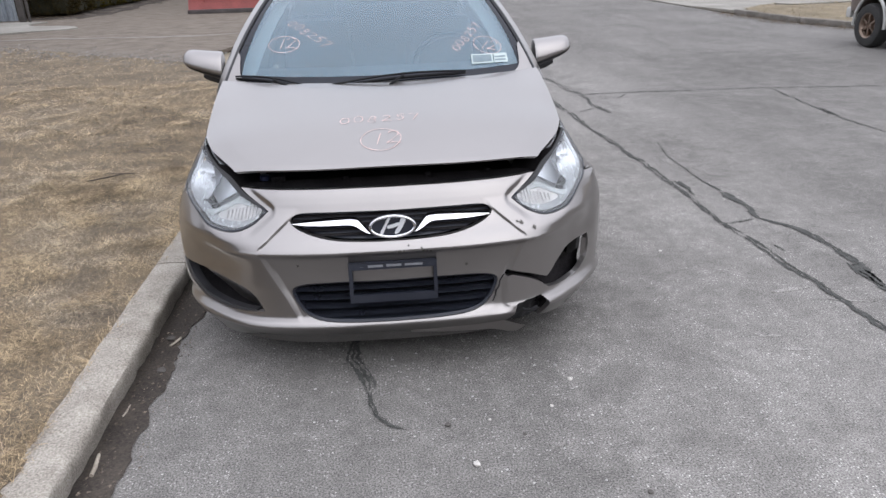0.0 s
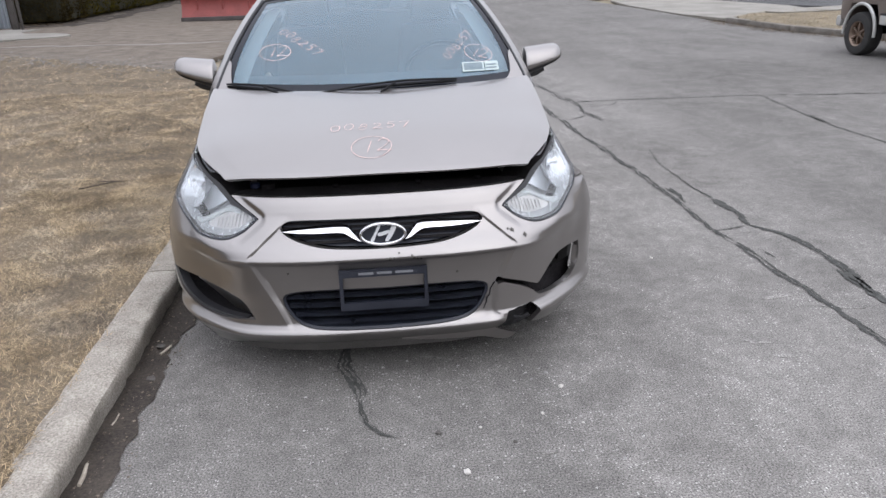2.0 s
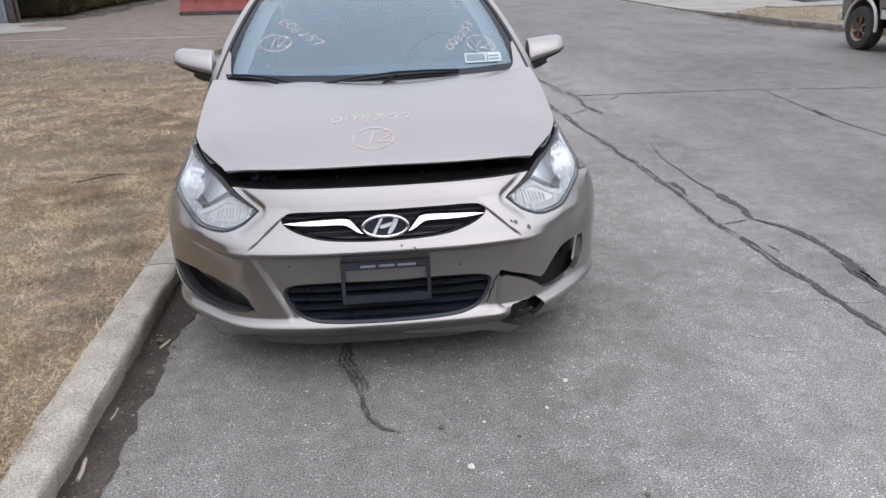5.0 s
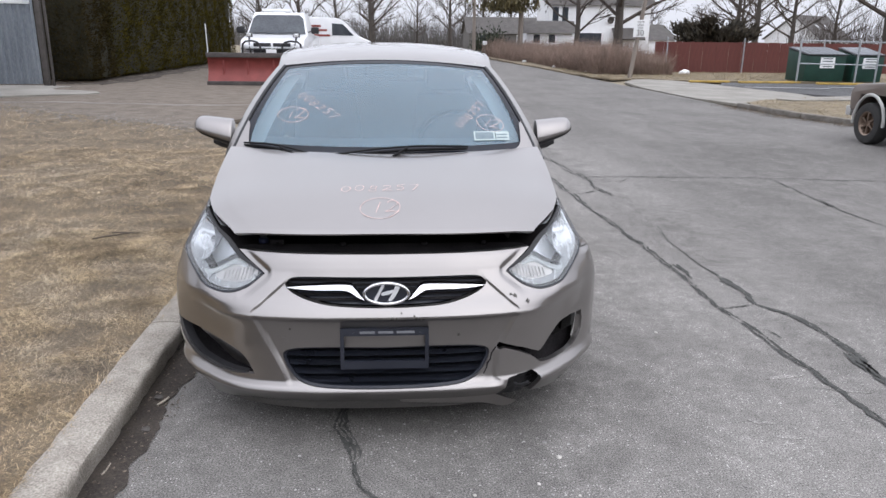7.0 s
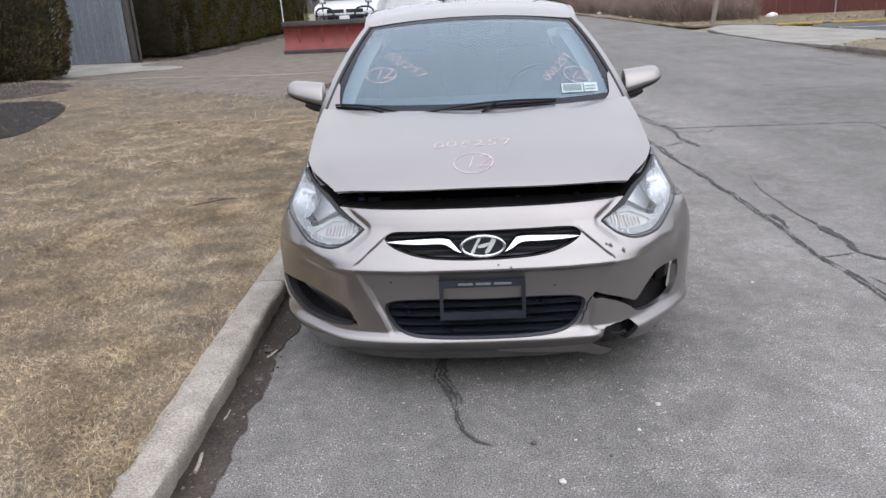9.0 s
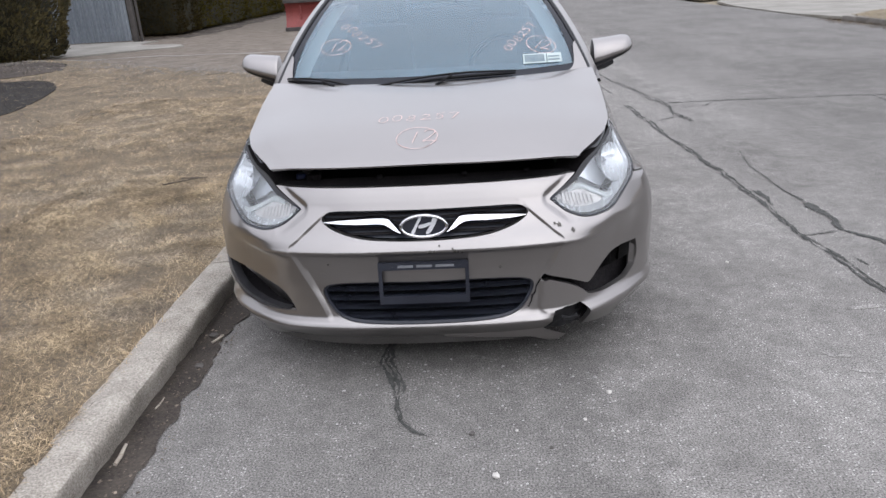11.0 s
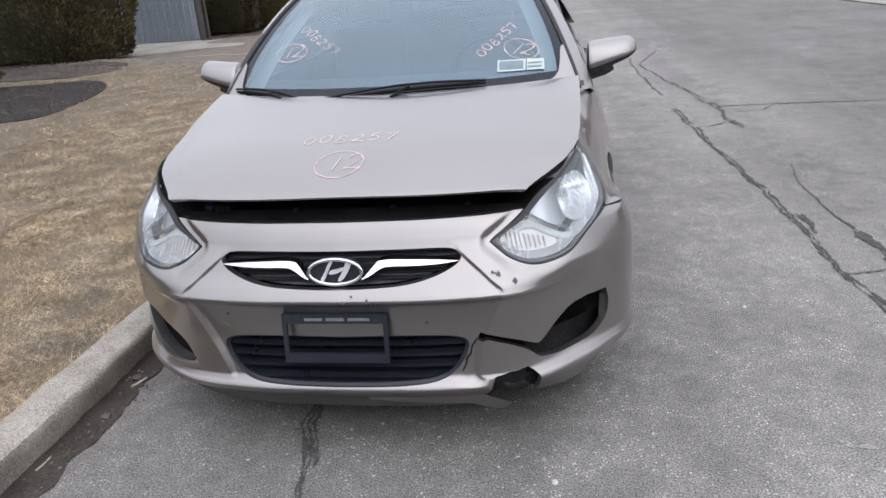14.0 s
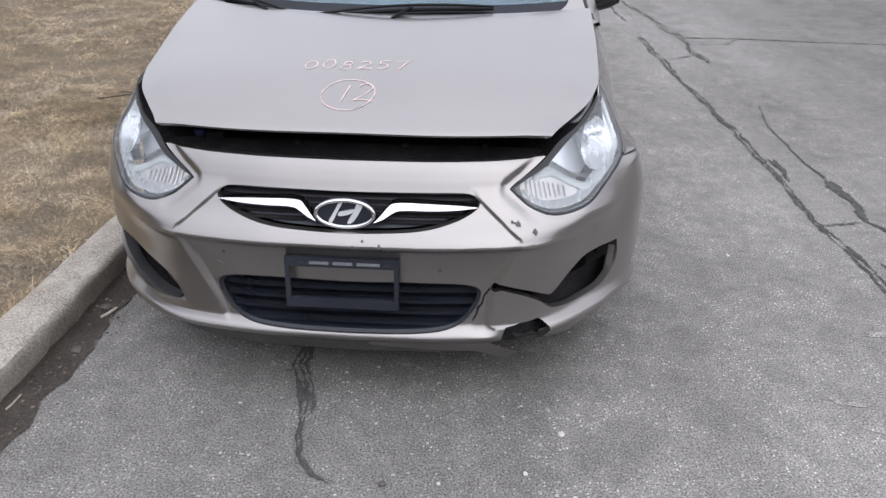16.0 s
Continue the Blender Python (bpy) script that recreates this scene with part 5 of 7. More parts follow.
# mirrors
def door_mirror(s):
    n, m_ = 28, 22

    def shell_at(t, a, grow=0.0):
        """The housing: blunt at the outer end, flat on top, its lower side rising outwards."""
        full = min(1.0, max(0.0, t) / .05) ** .4 * max(0.0, 1 - (max(0.0, t - .66) / .34) ** 3) ** .5
        mid = .018 * t
        top, low, deep_ = .054 * full + grow, (.076 - .054 * t) * full + grow, .058 * full + grow
        ca, sa = math.cos(a), math.sin(a)
        fwd = -deep_ * ca * (1.0 if ca > 0 else .5)
        up = (top if sa > 0 else low) * math.copysign(abs(sa) ** .75, sa)
        return Vector((s * (.752 + .205 * t), 1.285 + .045 * t * t + fwd + .42 * up, .968 + mid + up))

    def wrap(a0, a1, k, grow):
        ts = [.5 - .5 * math.cos(math.pi * j / m_) for j in range(m_ + 1)]
        return sheet(lambda t, a: shell_at(t, a, grow), ts, span(a0, a1, k))

    shell = part("door_mirror", mesh_of("door_mirror", *wrap(-math.pi, math.pi, n + 1, 0.0)), PAINT, car, "grey-bronze door mirror shell")
    part("lower_shell", mesh_of("lower_shell", *wrap(radians(-150), radians(-34), 14, .003)), BLACK, shell, "black lower half of the mirror")
    v2 = [(s * (.855 + .085 * math.cos(w)), 1.330 + .02 * math.cos(w), 0.97 + .045 * math.sin(w)) for w in span(0, 2 * math.pi, 21)[:-1]]
    part("mirror_glass", mesh_of("mirror_glass", v2, [tuple(range(20))], False), CHROME, shell)
    pts = [(s * .70, 1.265, .882), (s * .730, 1.27, .893), (s * .765, 1.278, .900), (s * .82, 1.285, .907), (s * .86, 1.29, .915)]
    part("mirror_foot", mesh_of("mirror_foot", *tube(pts, [.040, .034, .030, .024, .012], 10)), BLACK, shell, "black mirror foot")


door_mirror(1)
door_mirror(-1)

# inside the cabin
part("dashboard", mesh_of("dashboard", *sheet(lambda a, t: Vector((a * .66, 1.02 + .33 * t + .09 * a * a, .895 + .035 * math.sin(t * 2.2) - .30 * max(0, t - .8) / .2)), span(-1, 1, 19), span(0, 1, 14))), CABIN, car, "dark grey dashboard")
v, f = [], []
for i in range(28):
    a = 2 * math.pi * i / 28
    for k in range(6):
        b = 2 * math.pi * k / 6
        r = .18 + .014 * math.cos(b)
        v.append((.36 + r * math.cos(a), 1.50 - .10 * math.sin(a) + .014 * math.sin(b), .90 + r * math.sin(a) * .85))
        f.append((i * 6 + k, i * 6 + (k + 1) % 6, ((i + 1) % 28) * 6 + (k + 1) % 6, ((i + 1) % 28) * 6 + k))
part("steering_wheel", mesh_of("steering_wheel", v, f), BLACK, car)
bench = part("rear_bench", box((1.22, .50, .20), (0, 2.62, .48), .05), SEAT, car, "grey cloth rear bench")
part("backrest", box((1.22, .16, .66), (0, 2.92, .80), .05, (.95, .8)), SEAT, bench)
for x in (-.38, .38):
    part("headrest", box((.25, .09, .14), (x, 2.95, 1.16), .035, (.85, .8)), SEAT, bench)
for x, y in ((-.36, 1.95), (.36, 1.95)):
    seat = part("seat", box((.48, .50, .16), (x, y - .15, .48), .05), SEAT, car, "grey cloth car seat")
    part("backrest", box((.46, .14, .60), (x, y + .16, .80), .05, (.8, .8)), SEAT, seat)
    part("headrest", box((.25, .09, .17), (x, y + .19, 1.20), .035, (.85, .8)), SEAT, seat)
    for dx in (-.05, .05):
        part("headrest_post", mesh_of("headrest_post", *tube([(x + dx, y + .18, 1.05), (x + dx, y + .19, 1.15)], .007, 6)), CHROME, seat)
part("rear_view_mirror", box((.22, .03, .06), (0, 1.50, 1.245), .012), BLACK, car)
part("floor_pan", box((1.3, 2.6, .03), (0, 2.2, .33), .0), CABIN, car)
part("rear_shelf", box((1.1, .5, .03), (0, 3.4, .98), .008), CABIN, car)
for s in (1, -1):
    v, f = sheet(lambda b, t: ws_point(s * (.985 - .085 * t), .06 + .92 * b) + Vector((-s * .02 * t, .04 + .03 * t, -.045)), span(0, 1, 14), span(0, 1, 4))
    part("pillar_trim", mesh_of("pillar_trim", v, f), TRIM, car, "pale inner pillar trim")
v, f = sheet(lambda a, t: roof_at(a * .97, .02 + .96 * t) + Vector((0, 0, -.045)), span(-1, 1, 9), span(0, 1, 9))
part("headliner", mesh_of("headliner", v, f), TRIM, car)
for x in (-.30, .30):
    part("sun_visor", box((.36, .13, .015), (x, 1.62, 1.285), .005), TRIM, car)


# ---- ground, road and kerbs ----
def slab(name, label, category, outline, z, mat, kind="structure", step=0.5, rough_z=0.0, rim=0.06, freq=1.0):
    v, f = panel(rounded(outline, step * .7, 1), lambda x, y, o=0: Vector((x, y, z + o + rough_z * noise.noise((x * freq, y * freq, 3.1)))), step=step, rim=rim)
    ob = new(name, mesh_of(name, v, f))
    ob.data.materials.append(mat)
    return tagged(ob, label, category, "", kind)


slab("ground", "bare dry ground reaching the horizon", "ground", [(-400, -300), (400, -300), (400, 600), (-400, 600)], -.06, EARTH, step=60, rim=.1)
slab("road", "old grey cracked asphalt street", "road", [(-1.0, -40), (9.6, -40), (9.4, 4), (8.4, 9.6), (7.85, 11.5), (7.75, 14), (7.75, 30), (7.6, 40), (7.1, 52), (5, 90), (-2, 90), (-1.6, 40), (-1.2, 20)], 0.0, ROAD, step=1.2)
LAWN_EDGE = [(-1.09, -14), (-1.09, 7.3), (-2.3, 8.1), (-4.7, 9.9), (-7.6, 12.4), (-12, 15.0), (-30, 18), (-30, -14)]


def lawn_z(x, y):
    return .112 + .02 * noise.noise((x * .6, y * .6, 1.0)) + .012 * noise.noise((x * 3, y * 3, 2.0))


v, f = panel(rounded(LAWN_EDGE, .3, 1), lambda x, y, o=0: Vector((x, y, lawn_z(x, y) + o)), step=.22, rim=.14)
lawn = new("lawn", mesh_of("lawn", v, f))
lawn.data.materials.append(LAWN)
tagged(lawn, "dormant straw-brown lawn beside the kerb", "lawn", "", "structure")
slab("driveway", "packed grey dirt driveway", "driveway", [(-1.0, 7.0), (-1.1, 45), (-9.3, 45), (-9.0, 21), (-30, 21), (-30, 16), (-10, 12)], .022, DRIVE, step=.5, rough_z=.03, freq=.8)
slab("concrete_strip", "pale concrete strip at the gate", "driveway", [(-16, 15.4), (-10.4, 15.2), (-9.2, 14.3), (-8.3, 15.4), (-6.9, 15.9), (-7.4, 16.8), (-8.9, 17.3), (-8.6, 18.9), (-16, 19)], .050, PALE, step=.5, rough_z=.01)
# dirt in the gutter with an uneven edge
edge = [(-.86 + .045 * noise.noise((y * 2.3, 0, 4)) + .028 * noise.noise((y * 9, 0, 5)) + .014 * noise.noise((y * 31, 0, 6)), y) for y in span(-8, 7.2, 600)]
v, f = [], []
for x, y in edge:
    v += [(-1.02, y, .006), (x, y, .005)]
f = [(2 * i, 2 * i + 1, 2 * i + 3, 2 * i + 2) for i in range(len(edge) - 1)]
gd = new("gutter_dirt", mesh_of("gutter_dirt", v, f))
gd.data.materials.append(GUTTER)
tagged(gd, "damp brown dirt along the gutter", "dirt", "", "structure")

# kerb in cast lengths
kerb = thing("kerb", "weathered rounded concrete kerb along the lawn", "kerb", kind="structure")


def kerb_piece(y0, y1):
    prof = [(-1.0, -.05), (-.985, .02), (-.970, .075), (-.966, .097), (-.970, .110), (-.981, .118), (-1.04, .120), (-1.105, .119), (-1.118, .112), (-1.12, .0)]
    v, f = [], []
    ys = span(y0, y1, max(12, int((y1 - y0) / .035)))
    for y in ys:
        for k, (x, z) in enumerate(prof):
            n_ = .010 * noise.noise((x * 9, y * 7, z * 9)) + .006 * noise.noise((x * 30, y * 26, z * 30))
            chip = .016 * smooth(.30, .62, noise.noise((y * 6.5, 3.7, y0)) + .5 * noise.noise((y * 19, 1.2, 8))) * (1, .6, 0)[min(2, abs(k - 4))]
            v.append((x + n_ * (k < 6) - chip, y, z + n_ * .7 * (k > 2) - chip * .8))
    m_ = len(prof)
    f = [(j * m_ + i, (j + 1) * m_ + i, (j + 1) * m_ + i + 1, j * m_ + i + 1) for j in range(len(ys) - 1) for i in range(m_ - 1)]
    f += [tuple(range(m_))[::-1], tuple((len(ys) - 1) * m_ + i for i in range(m_))]
    return part("kerb_stone", mesh_of("kerb_stone", v, f, angle=50), KERB, kerb)


for y0, y1 in ((-8.0, -5.05), (-5.04, -2.1), (-2.09, .855), (.867, 3.8), (3.81, 7.2)):
    kerb_piece(y0, y1)


# cracks in the road
def crack(points, width, mat, strands=1, seed=0, z=.004, gap=.028, wander=1.0, name="road_crack"):
    """A ragged crack along points; strands run side by side at the gap."""
    pts = []
    for (x0, y0), (x1, y1) in zip(points, points[1:]):
        k = max(3, int(math.hypot(x1 - x0, y1 - y0) / .011))
        pts += [(x0 + (x1 - x0) * i / k, y0 + (y1 - y0) * i / k) for i in range(k)]
    pts.append(points[-1])
    pieces = []
    for s in range(strands):
        v = []
        for i, (x, y) in enumerate(pts):
            q = pts[min(i + 1, len(pts) - 1)]
            p = pts[max(i - 1, 0)]
            dx, dy = q[0] - p[0], q[1] - p[1]
            l = math.hypot(dx, dy) or 1
            shared = .030 * noise.noise((x * 3 + seed, y * 3, 0.5)) + .013 * noise.noise((x * 11, y * 11 + seed, 0.7))
            own = .009 * noise.noise((x * 19 + seed, y * 19, s * 5.0)) + .006 * noise.noise((x * 47, y * 47 + seed, s * 3.0))
            spread = gap * (.75 + 1.1 * noise.noise((x * 2.1, y * 2.1 + seed, 2.0)))
            off = wander * (shared + own) + (s - (strands - 1) / 2) * spread
            w = width * max(.12, .62 + 1.0 * noise.noise((x * 7 + 9, y * 7 + seed, s * 2.0)) + .55 * noise.noise((x * 33, y * 33, s * 2.0 + seed)) + .5 * noise.noise((x * 85, y * 85, s * 2.0 + seed)))
            w *= min(1, i / 6 + .15, (len(pts) - 1 - i) / 6 + .15)
            tilt = .35 * w * noise.noise((x * 60, y * 60, s + 4.0))
            for k in (-1, 1):
                v.append((x - dy / l * (off + tilt + k * w / 2), y + dx / l * (off + tilt + k * w / 2), z + s * .0006))
        pieces.append((v, [(2 * i, 2 * i + 1, 2 * i + 3, 2 * i + 2) for i in range(len(pts) - 1)]))
    ob = new(name, mesh_of(name, *join(pieces), False))
    ob.data.materials.append(mat)
    return tagged(ob, "dark ragged crack in the asphalt", "crack", "", "structure")


# the joint beside the parking lane: two thin ragged lines that part and meet
crack([(1.93, -2.5), (1.92, -1.2), (1.91, -.01), (1.90, .44), (1.84, 1.21), (1.84, 1.87), (1.82, 2.5)], .017, CRACK, 2, 1, gap=.030)
crack([(1.82, 2.5), (1.80, 3.2), (1.75, 4.0), (1.72, 5.15)], .024, CRACK, 2, 2, gap=.030)
crack([(1.875, 1.72), (1.90, 1.86), (1.89, 2.04)], .026, CRACK, 2, 16, gap=.02, wander=.4)
crack([(1.955, .80), (1.935, .92)], .020, CRACK, 1, 20, wander=.3)
# the wider crack that runs with it
crack([(2.3, -1.2), (2.24, -.5), (2.15, .34), (2.22, .69), (2.19, 1.05), (2.05, 1.27)], .034, CRACK, 2, 3, gap=.018)
crack([(2.18, .30), (2.17, .62)], .040, CRACK, 2, 21, gap=.02, wander=.5)
crack([(2.05, 1.27), (2.09, 1.5), (2.07, 1.75)], .046, CRACK, 2, 4, gap=.026, wander=.6)
crack([(2.07, 1.75), (2.05, 2.1), (2.06, 2.5), (2.13, 3.05)], .014, CRACK, 1, 5)
crack([(2.06, 1.95), (2.02, 2.08)], .010, CRACK, 1, 22, wander=.4)
crack([(1.84, 1.22), (1.94, 1.24), (2.05, 1.27)], .011, CRACK, 2, 6, gap=.010, wander=.4)
crack([(2.12, 4.2), (2.09, 4.45), (2.08, 5.3), (1.98, 6.2), (1.9, 6.8)], .015, CRACK, 3, 7, gap=.034)
crack([(2.08, 4.45), (1.9, 4.32), (1.75, 4.25)], .018, CRACK, 1, 8)
crack([(2.14, 4.86), (2.45, 4.92), (2.6, 5.15)], .014, CRACK, 1, 23, wander=.5)
# cracks across the street
crack([(2.08, 5.15), (2.6, 5.2), (3.12, 5.12), (4.13, 5.08), (5.26, 4.87), (6.6, 4.8), (8.6, 4.6)], .034, CRACK, 1, 9)
crack([(4.13, 5.08), (4.05, 4.49), (4.0, 3.62), (3.99, 3.01), (4.1, 2.2)], .022, CRACK, 1, 10)
crack([(4.03, 4.0), (3.99, 3.6)], .022, CRACK, 2, 24, gap=.03, wander=.5)
crack([(1.71, 5.9), (1.70, 6.3), (1.65, 7.8), (1.7, 9.5)], .026, CRACK, 1, 11)
crack([(1.9, 6.8), (1.75, 8.4), (2.2, 10)], .026, CRACK, 1, 12)
crack([(1.72, 10.4), (3.5, 10.2), (5.2, 10.6), (7.6, 10.2)], .026, CRACK_FAINT, 1, 13)
crack([(1.72, 7.8), (3.5, 7.7), (5.6, 7.9)], .018, CRACK_FAINT, 1, 14)
crack([(4.4, 9.0), (5.4, 7.2), (6.4, 5.5)], .018, CRACK_FAINT, 1, 15)
# the crack that comes out from under the car
crack([(-.20, .45), (-.16, .25), (-.19, .05), (-.14, -.06), (-.12, -.18)], .017, CRACK, 3, 17, gap=.013, wander=.8)
crack([(-.12, -.18), (-.12, -.26), (-.09, -.33), (-.04, -.39), (0.02, -.42)], .012, CRACK, 2, 18, gap=.010, wander=.7)
crack([(-.17, .02), (-.24, .0)], .012, CRACK, 1, 19, wander=.5)


# pale scuffs worn into the asphalt
rng = np.random.default_rng(77)
for k in range(11):
    x, y, a = rng.uniform(-.3, 2.0), rng.uniform(-1.35, .9), rng.uniform(-.5, .9)
    l, w = rng.uniform(.03, .10), rng.uniform(.006, .020)
    pts = []
    for b in span(0, 2 * math.pi, 23)[:-1]:
        r = 1 + .55 * noise.noise((math.cos(b) * 1.7 + k * 3, math.sin(b) * 1.7, 0)) + .25 * noise.noise((b * 3, k * 2.0, 5))
        p, q = l * r * math.cos(b), w * r * math.sin(b)
        pts.append((x + p * math.cos(a) - q * math.sin(a), y + p * math.sin(a) + q * math.cos(a)))
    v, f = panel(pts, lambda p, q, o=0: Vector((p, q, .0022 + o)), step=.02, rim=.002)
    ob = new("road_scuff", mesh_of("road_scuff", v, f))
    ob.data.materials.append(SCUFF)
    tagged(ob, "pale scuff worn into the asphalt", "scuff", "", "structure")


# loose stones, each a small lump
def lump(r, seed, flat=.6):
    bm = bmesh.new()
    bmesh.ops.create_icosphere(bm, subdivisions=1, radius=r)
    for v in bm.verts:
        v.co *= 1 + .3 * noise.noise(v.co / r * 1.3 + Vector((seed, 0, 0)))
        v.co.z *= flat
    return bm


rng = np.random.default_rng(5)
vs, fs = [], []
base = [(0, 0, .7), (.9, .1, .2), (-.3, .85, .25), (-.6, -.7, .2), (.3, -.9, .1)]
tri = [(0, 1, 2), (0, 2, 3), (0, 3, 4), (0, 4, 1)]
for _ in range(2600):
    x, y = rng.uniform(-.8, 2.6), rng.uniform(-1.6, 4.5)
    r = .0014 + .0032 * rng.random() ** 5
    a = rng.random() * 6.28
    o = len(vs)
    vs += [(x + r * (p[0] * math.cos(a) - p[1] * math.sin(a)), y + r * (p[0] * math.sin(a) + p[1] * math.cos(a)), r * p[2] + .0005) for p in base]
    fs += [tuple(i + o for i in t) for t in tri]
for _ in range(850):
    x, y = -.35 + 1.6 * rng.random() ** 1.3 + .15 * rng.normal(), rng.uniform(-1.5, .35)
    r = .0028 + .0055 * rng.random() ** 3
    a = rng.random() * 6.28
    o = len(vs)
    vs += [(x + r * (p[0] * math.cos(a) - p[1] * math.sin(a)), y + r * (p[0] * math.sin(a) + p[1] * math.cos(a)), r * p[2] + .0005) for p in base]
    fs += [tuple(i + o for i in t) for t in tri]
grit = new("road_grit", mesh_of("road_grit", vs, fs, False))
grit.data.materials.append(STONE)
tagged(grit, "fine loose grit on the asphalt", "grit", "", "stuff")
rng = np.random.default_rng(23)
vs, fs = [], []
for _ in range(2600):
    y = rng.uniform(-1.6, 6.5)
    x = -.968 + .15 * rng.random() ** 1.6 + .03 * noise.noise((y * 3, 0, 2))
    r = .0022 + .007 * rng.random() ** 4
    a = rng.random() * 6.28
    o = len(vs)
    vs += [(x + r * (p[0] * math.cos(a) - p[1] * math.sin(a)), y + r * (p[0] * math.sin(a) + p[1] * math.cos(a)), r * p[2] + .0055) for p in base]
    fs += [tuple(i + o for i in t) for t in tri]
crumbs = new("gutter_crumbs", mesh_of("gutter_crumbs", vs, fs, False))
crumbs.data.materials.append(material("brown_crumb", (0.035, 0.028, 0.022), (0.20, 0.165, 0.13), rough=0.95, scale=30, fine=200, per_piece=0.7))
tagged(crumbs, "brown crumbs of soil and grit in the gutter", "debris", "", "stuff")
for k, (x, y, r, mat) in enumerate(((.208, -.62, .013, WHITE_STONE), (.602, -.197, .010, WHITE_STONE), (.139, -.413, .011, CHIP), (.50, -.35, .007, WHITE_STONE), (.28, -.40, .006, WHITE_STONE), (.62, -.42, .006, WHITE_STONE), (.68, -.80, .009, CHIP), (.38, -.49, .007, CHIP), (.57, -.10, .009, STONE), (1.35, .9, .009, WHITE_STONE), (-.55, -.3, .006, STONE))):
    tagged(part("pebble", lump(r, k), mat, None, m=pose(x, y, r * .45)), "small loose stone on the asphalt", "stone", "loose stones")
for a, b, r, lab in (((-.949, -.535, .012), (-.960, -.435, .013), .0065, "bleached stick lying in the gutter"), ((-.912, .245, .010), (-.885, .305, .012), .005, "short pale twig in the gutter"), ((-.953, -.226, .008), (-.947, -.162, .010), .003, "thin dry twig in the gutter"), ((-1.93, 2.30, .135), (-1.74, 2.42, .140), .004, "thin dry twig on the lawn"), ((-1.86, 2.46, .135), (-1.66, 2.40, .145), .003, "thin dry twig on the lawn")):
    a, b = Vector(a), Vector(b)
    v, f = tube([a, a.lerp(b, .4) + Vector((.004, -.003, .001)), b], [r, r * 1.05, r * .8], 8)
    tagged(part("twig", mesh_of("twig", v, f), TWIGS if "lawn" in lab else TWIG), lab, "twig")
tagged(part("pebble", lump(.021, 31, .5), CHIP, None, m=pose(-.925, .305, .012)), "flat brown stone in the gutter", "stone", "loose stones")
tagged(part("pebble", lump(.02, 37, .4), CHIP, None, m=pose(-.90, .06, .01)), "brown clod in the gutter", "stone", "loose stones")


# dead grass: short flattened blades
def blades(count, x0, x1, y0, y1, long, seed, ok, up=.35, level=None):
    g = np.random.default_rng(seed)
    x, y = g.uniform(x0, x1, count), g.uniform(y0, y1, count)
    keep = ok(x, y)
    x, y = x[keep], y[keep]
    n_ = len(x)
    z = np.full(n_, level) if level is not None else np.array([lawn_z(a, b) for a, b in zip(x, y)]) - .002
    w = g.uniform(0, 2 * np.pi, n_)
    l = long * g.uniform(.5, 1.4, n_)
    h = l * up * g.random(n_) ** 1.5
    wd = g.uniform(.0010, .0024, n_) * (long / .045) * (.6 if long < .05 else .9)
    dx, dy = np.cos(w), np.sin(w)
    A = np.c_[x - dy * wd, y + dx * wd, z]
    B = np.c_[x + dy * wd, y - dx * wd, z]
    bend = g.uniform(-.3, .3, n_)
    C = np.c_[x + dx * l * .55 - dy * wd * .8, y + dy * l * .55 + dx * wd * .8, z + h]
    D = np.c_[x + dx * l * .55 + dy * wd * .8, y + dy * l * .55 - dx * wd * .8, z + h]
    E = np.c_[x + (dx - dy * bend) * l, y + (dy + dx * bend) * l, z + h * .8 + .002]
    V = np.stack([A, B, D, C, E], 1).reshape(-1, 3)
    i = np.arange(n_)[:, None] * 5
    return V, np.r_[i + [[0, 1, 2]], i + [[0, 2, 3]], i + [[3, 2, 4]]]


inside = lambda a, b: (a < -1.10) & (b < np.interp(-a, (1.09, 2.3, 4.7, 7.6, 12), (7.3, 8.1, 9.9, 12.4, 15)) - .04)
vv, ff, hue = [], [], []
o = 0
rng = np.random.default_rng(41)
for args in ((220000, -2.6, -1.09, -1.2, 2.6, .035, 11, inside, .36), (130000, -4.2, -1.09, 1.5, 6.5, .046, 12, inside, .34), (110000, -9.5, -1.3, 3.5, 13.6, .060, 13, inside, .3), (2500, -1.16, -1.085, -1.6, 7, .045, 14, lambda a, b: a < 9, .7), (70000, -6.5, -1.09, -7.5, 2.5, .055, 16, lambda a, b: inside(a, b) & (a < -1.1) & ((a < -2.45) | (b < -1.05)), .34)):
    V, F = blades(*args)
    # straw, bleached and umber blades grow in patches
    tone = np.array([noise.noise((x * 1.1, y * 1.1, 7)) + .8 * noise.noise((x * 4.5, y * 4.5, 3)) for x, y, z in V[::5].tolist()]) + rng.normal(0, .30, len(V) // 5)
    hue.append(np.tile(np.where(tone > .42, 1, np.where(tone < -.30, 2, 0)), 3))
    vv.append(V)
    ff.append(F + o)
    o += len(V)
me = bpy.data.meshes.new("dead_grass")
me.from_pydata(np.concatenate(vv).tolist(), [], np.concatenate(ff).tolist())
for mat in (BLADE, BLADE_GREY, BLADE_BROWN):
    me.materials.append(mat)
me.polygons.foreach_set("material_index", np.concatenate(hue).astype(np.int32))
tagged(new("dead_grass", me), "matted straw-coloured dead grass blades", "grass", "", "stuff")
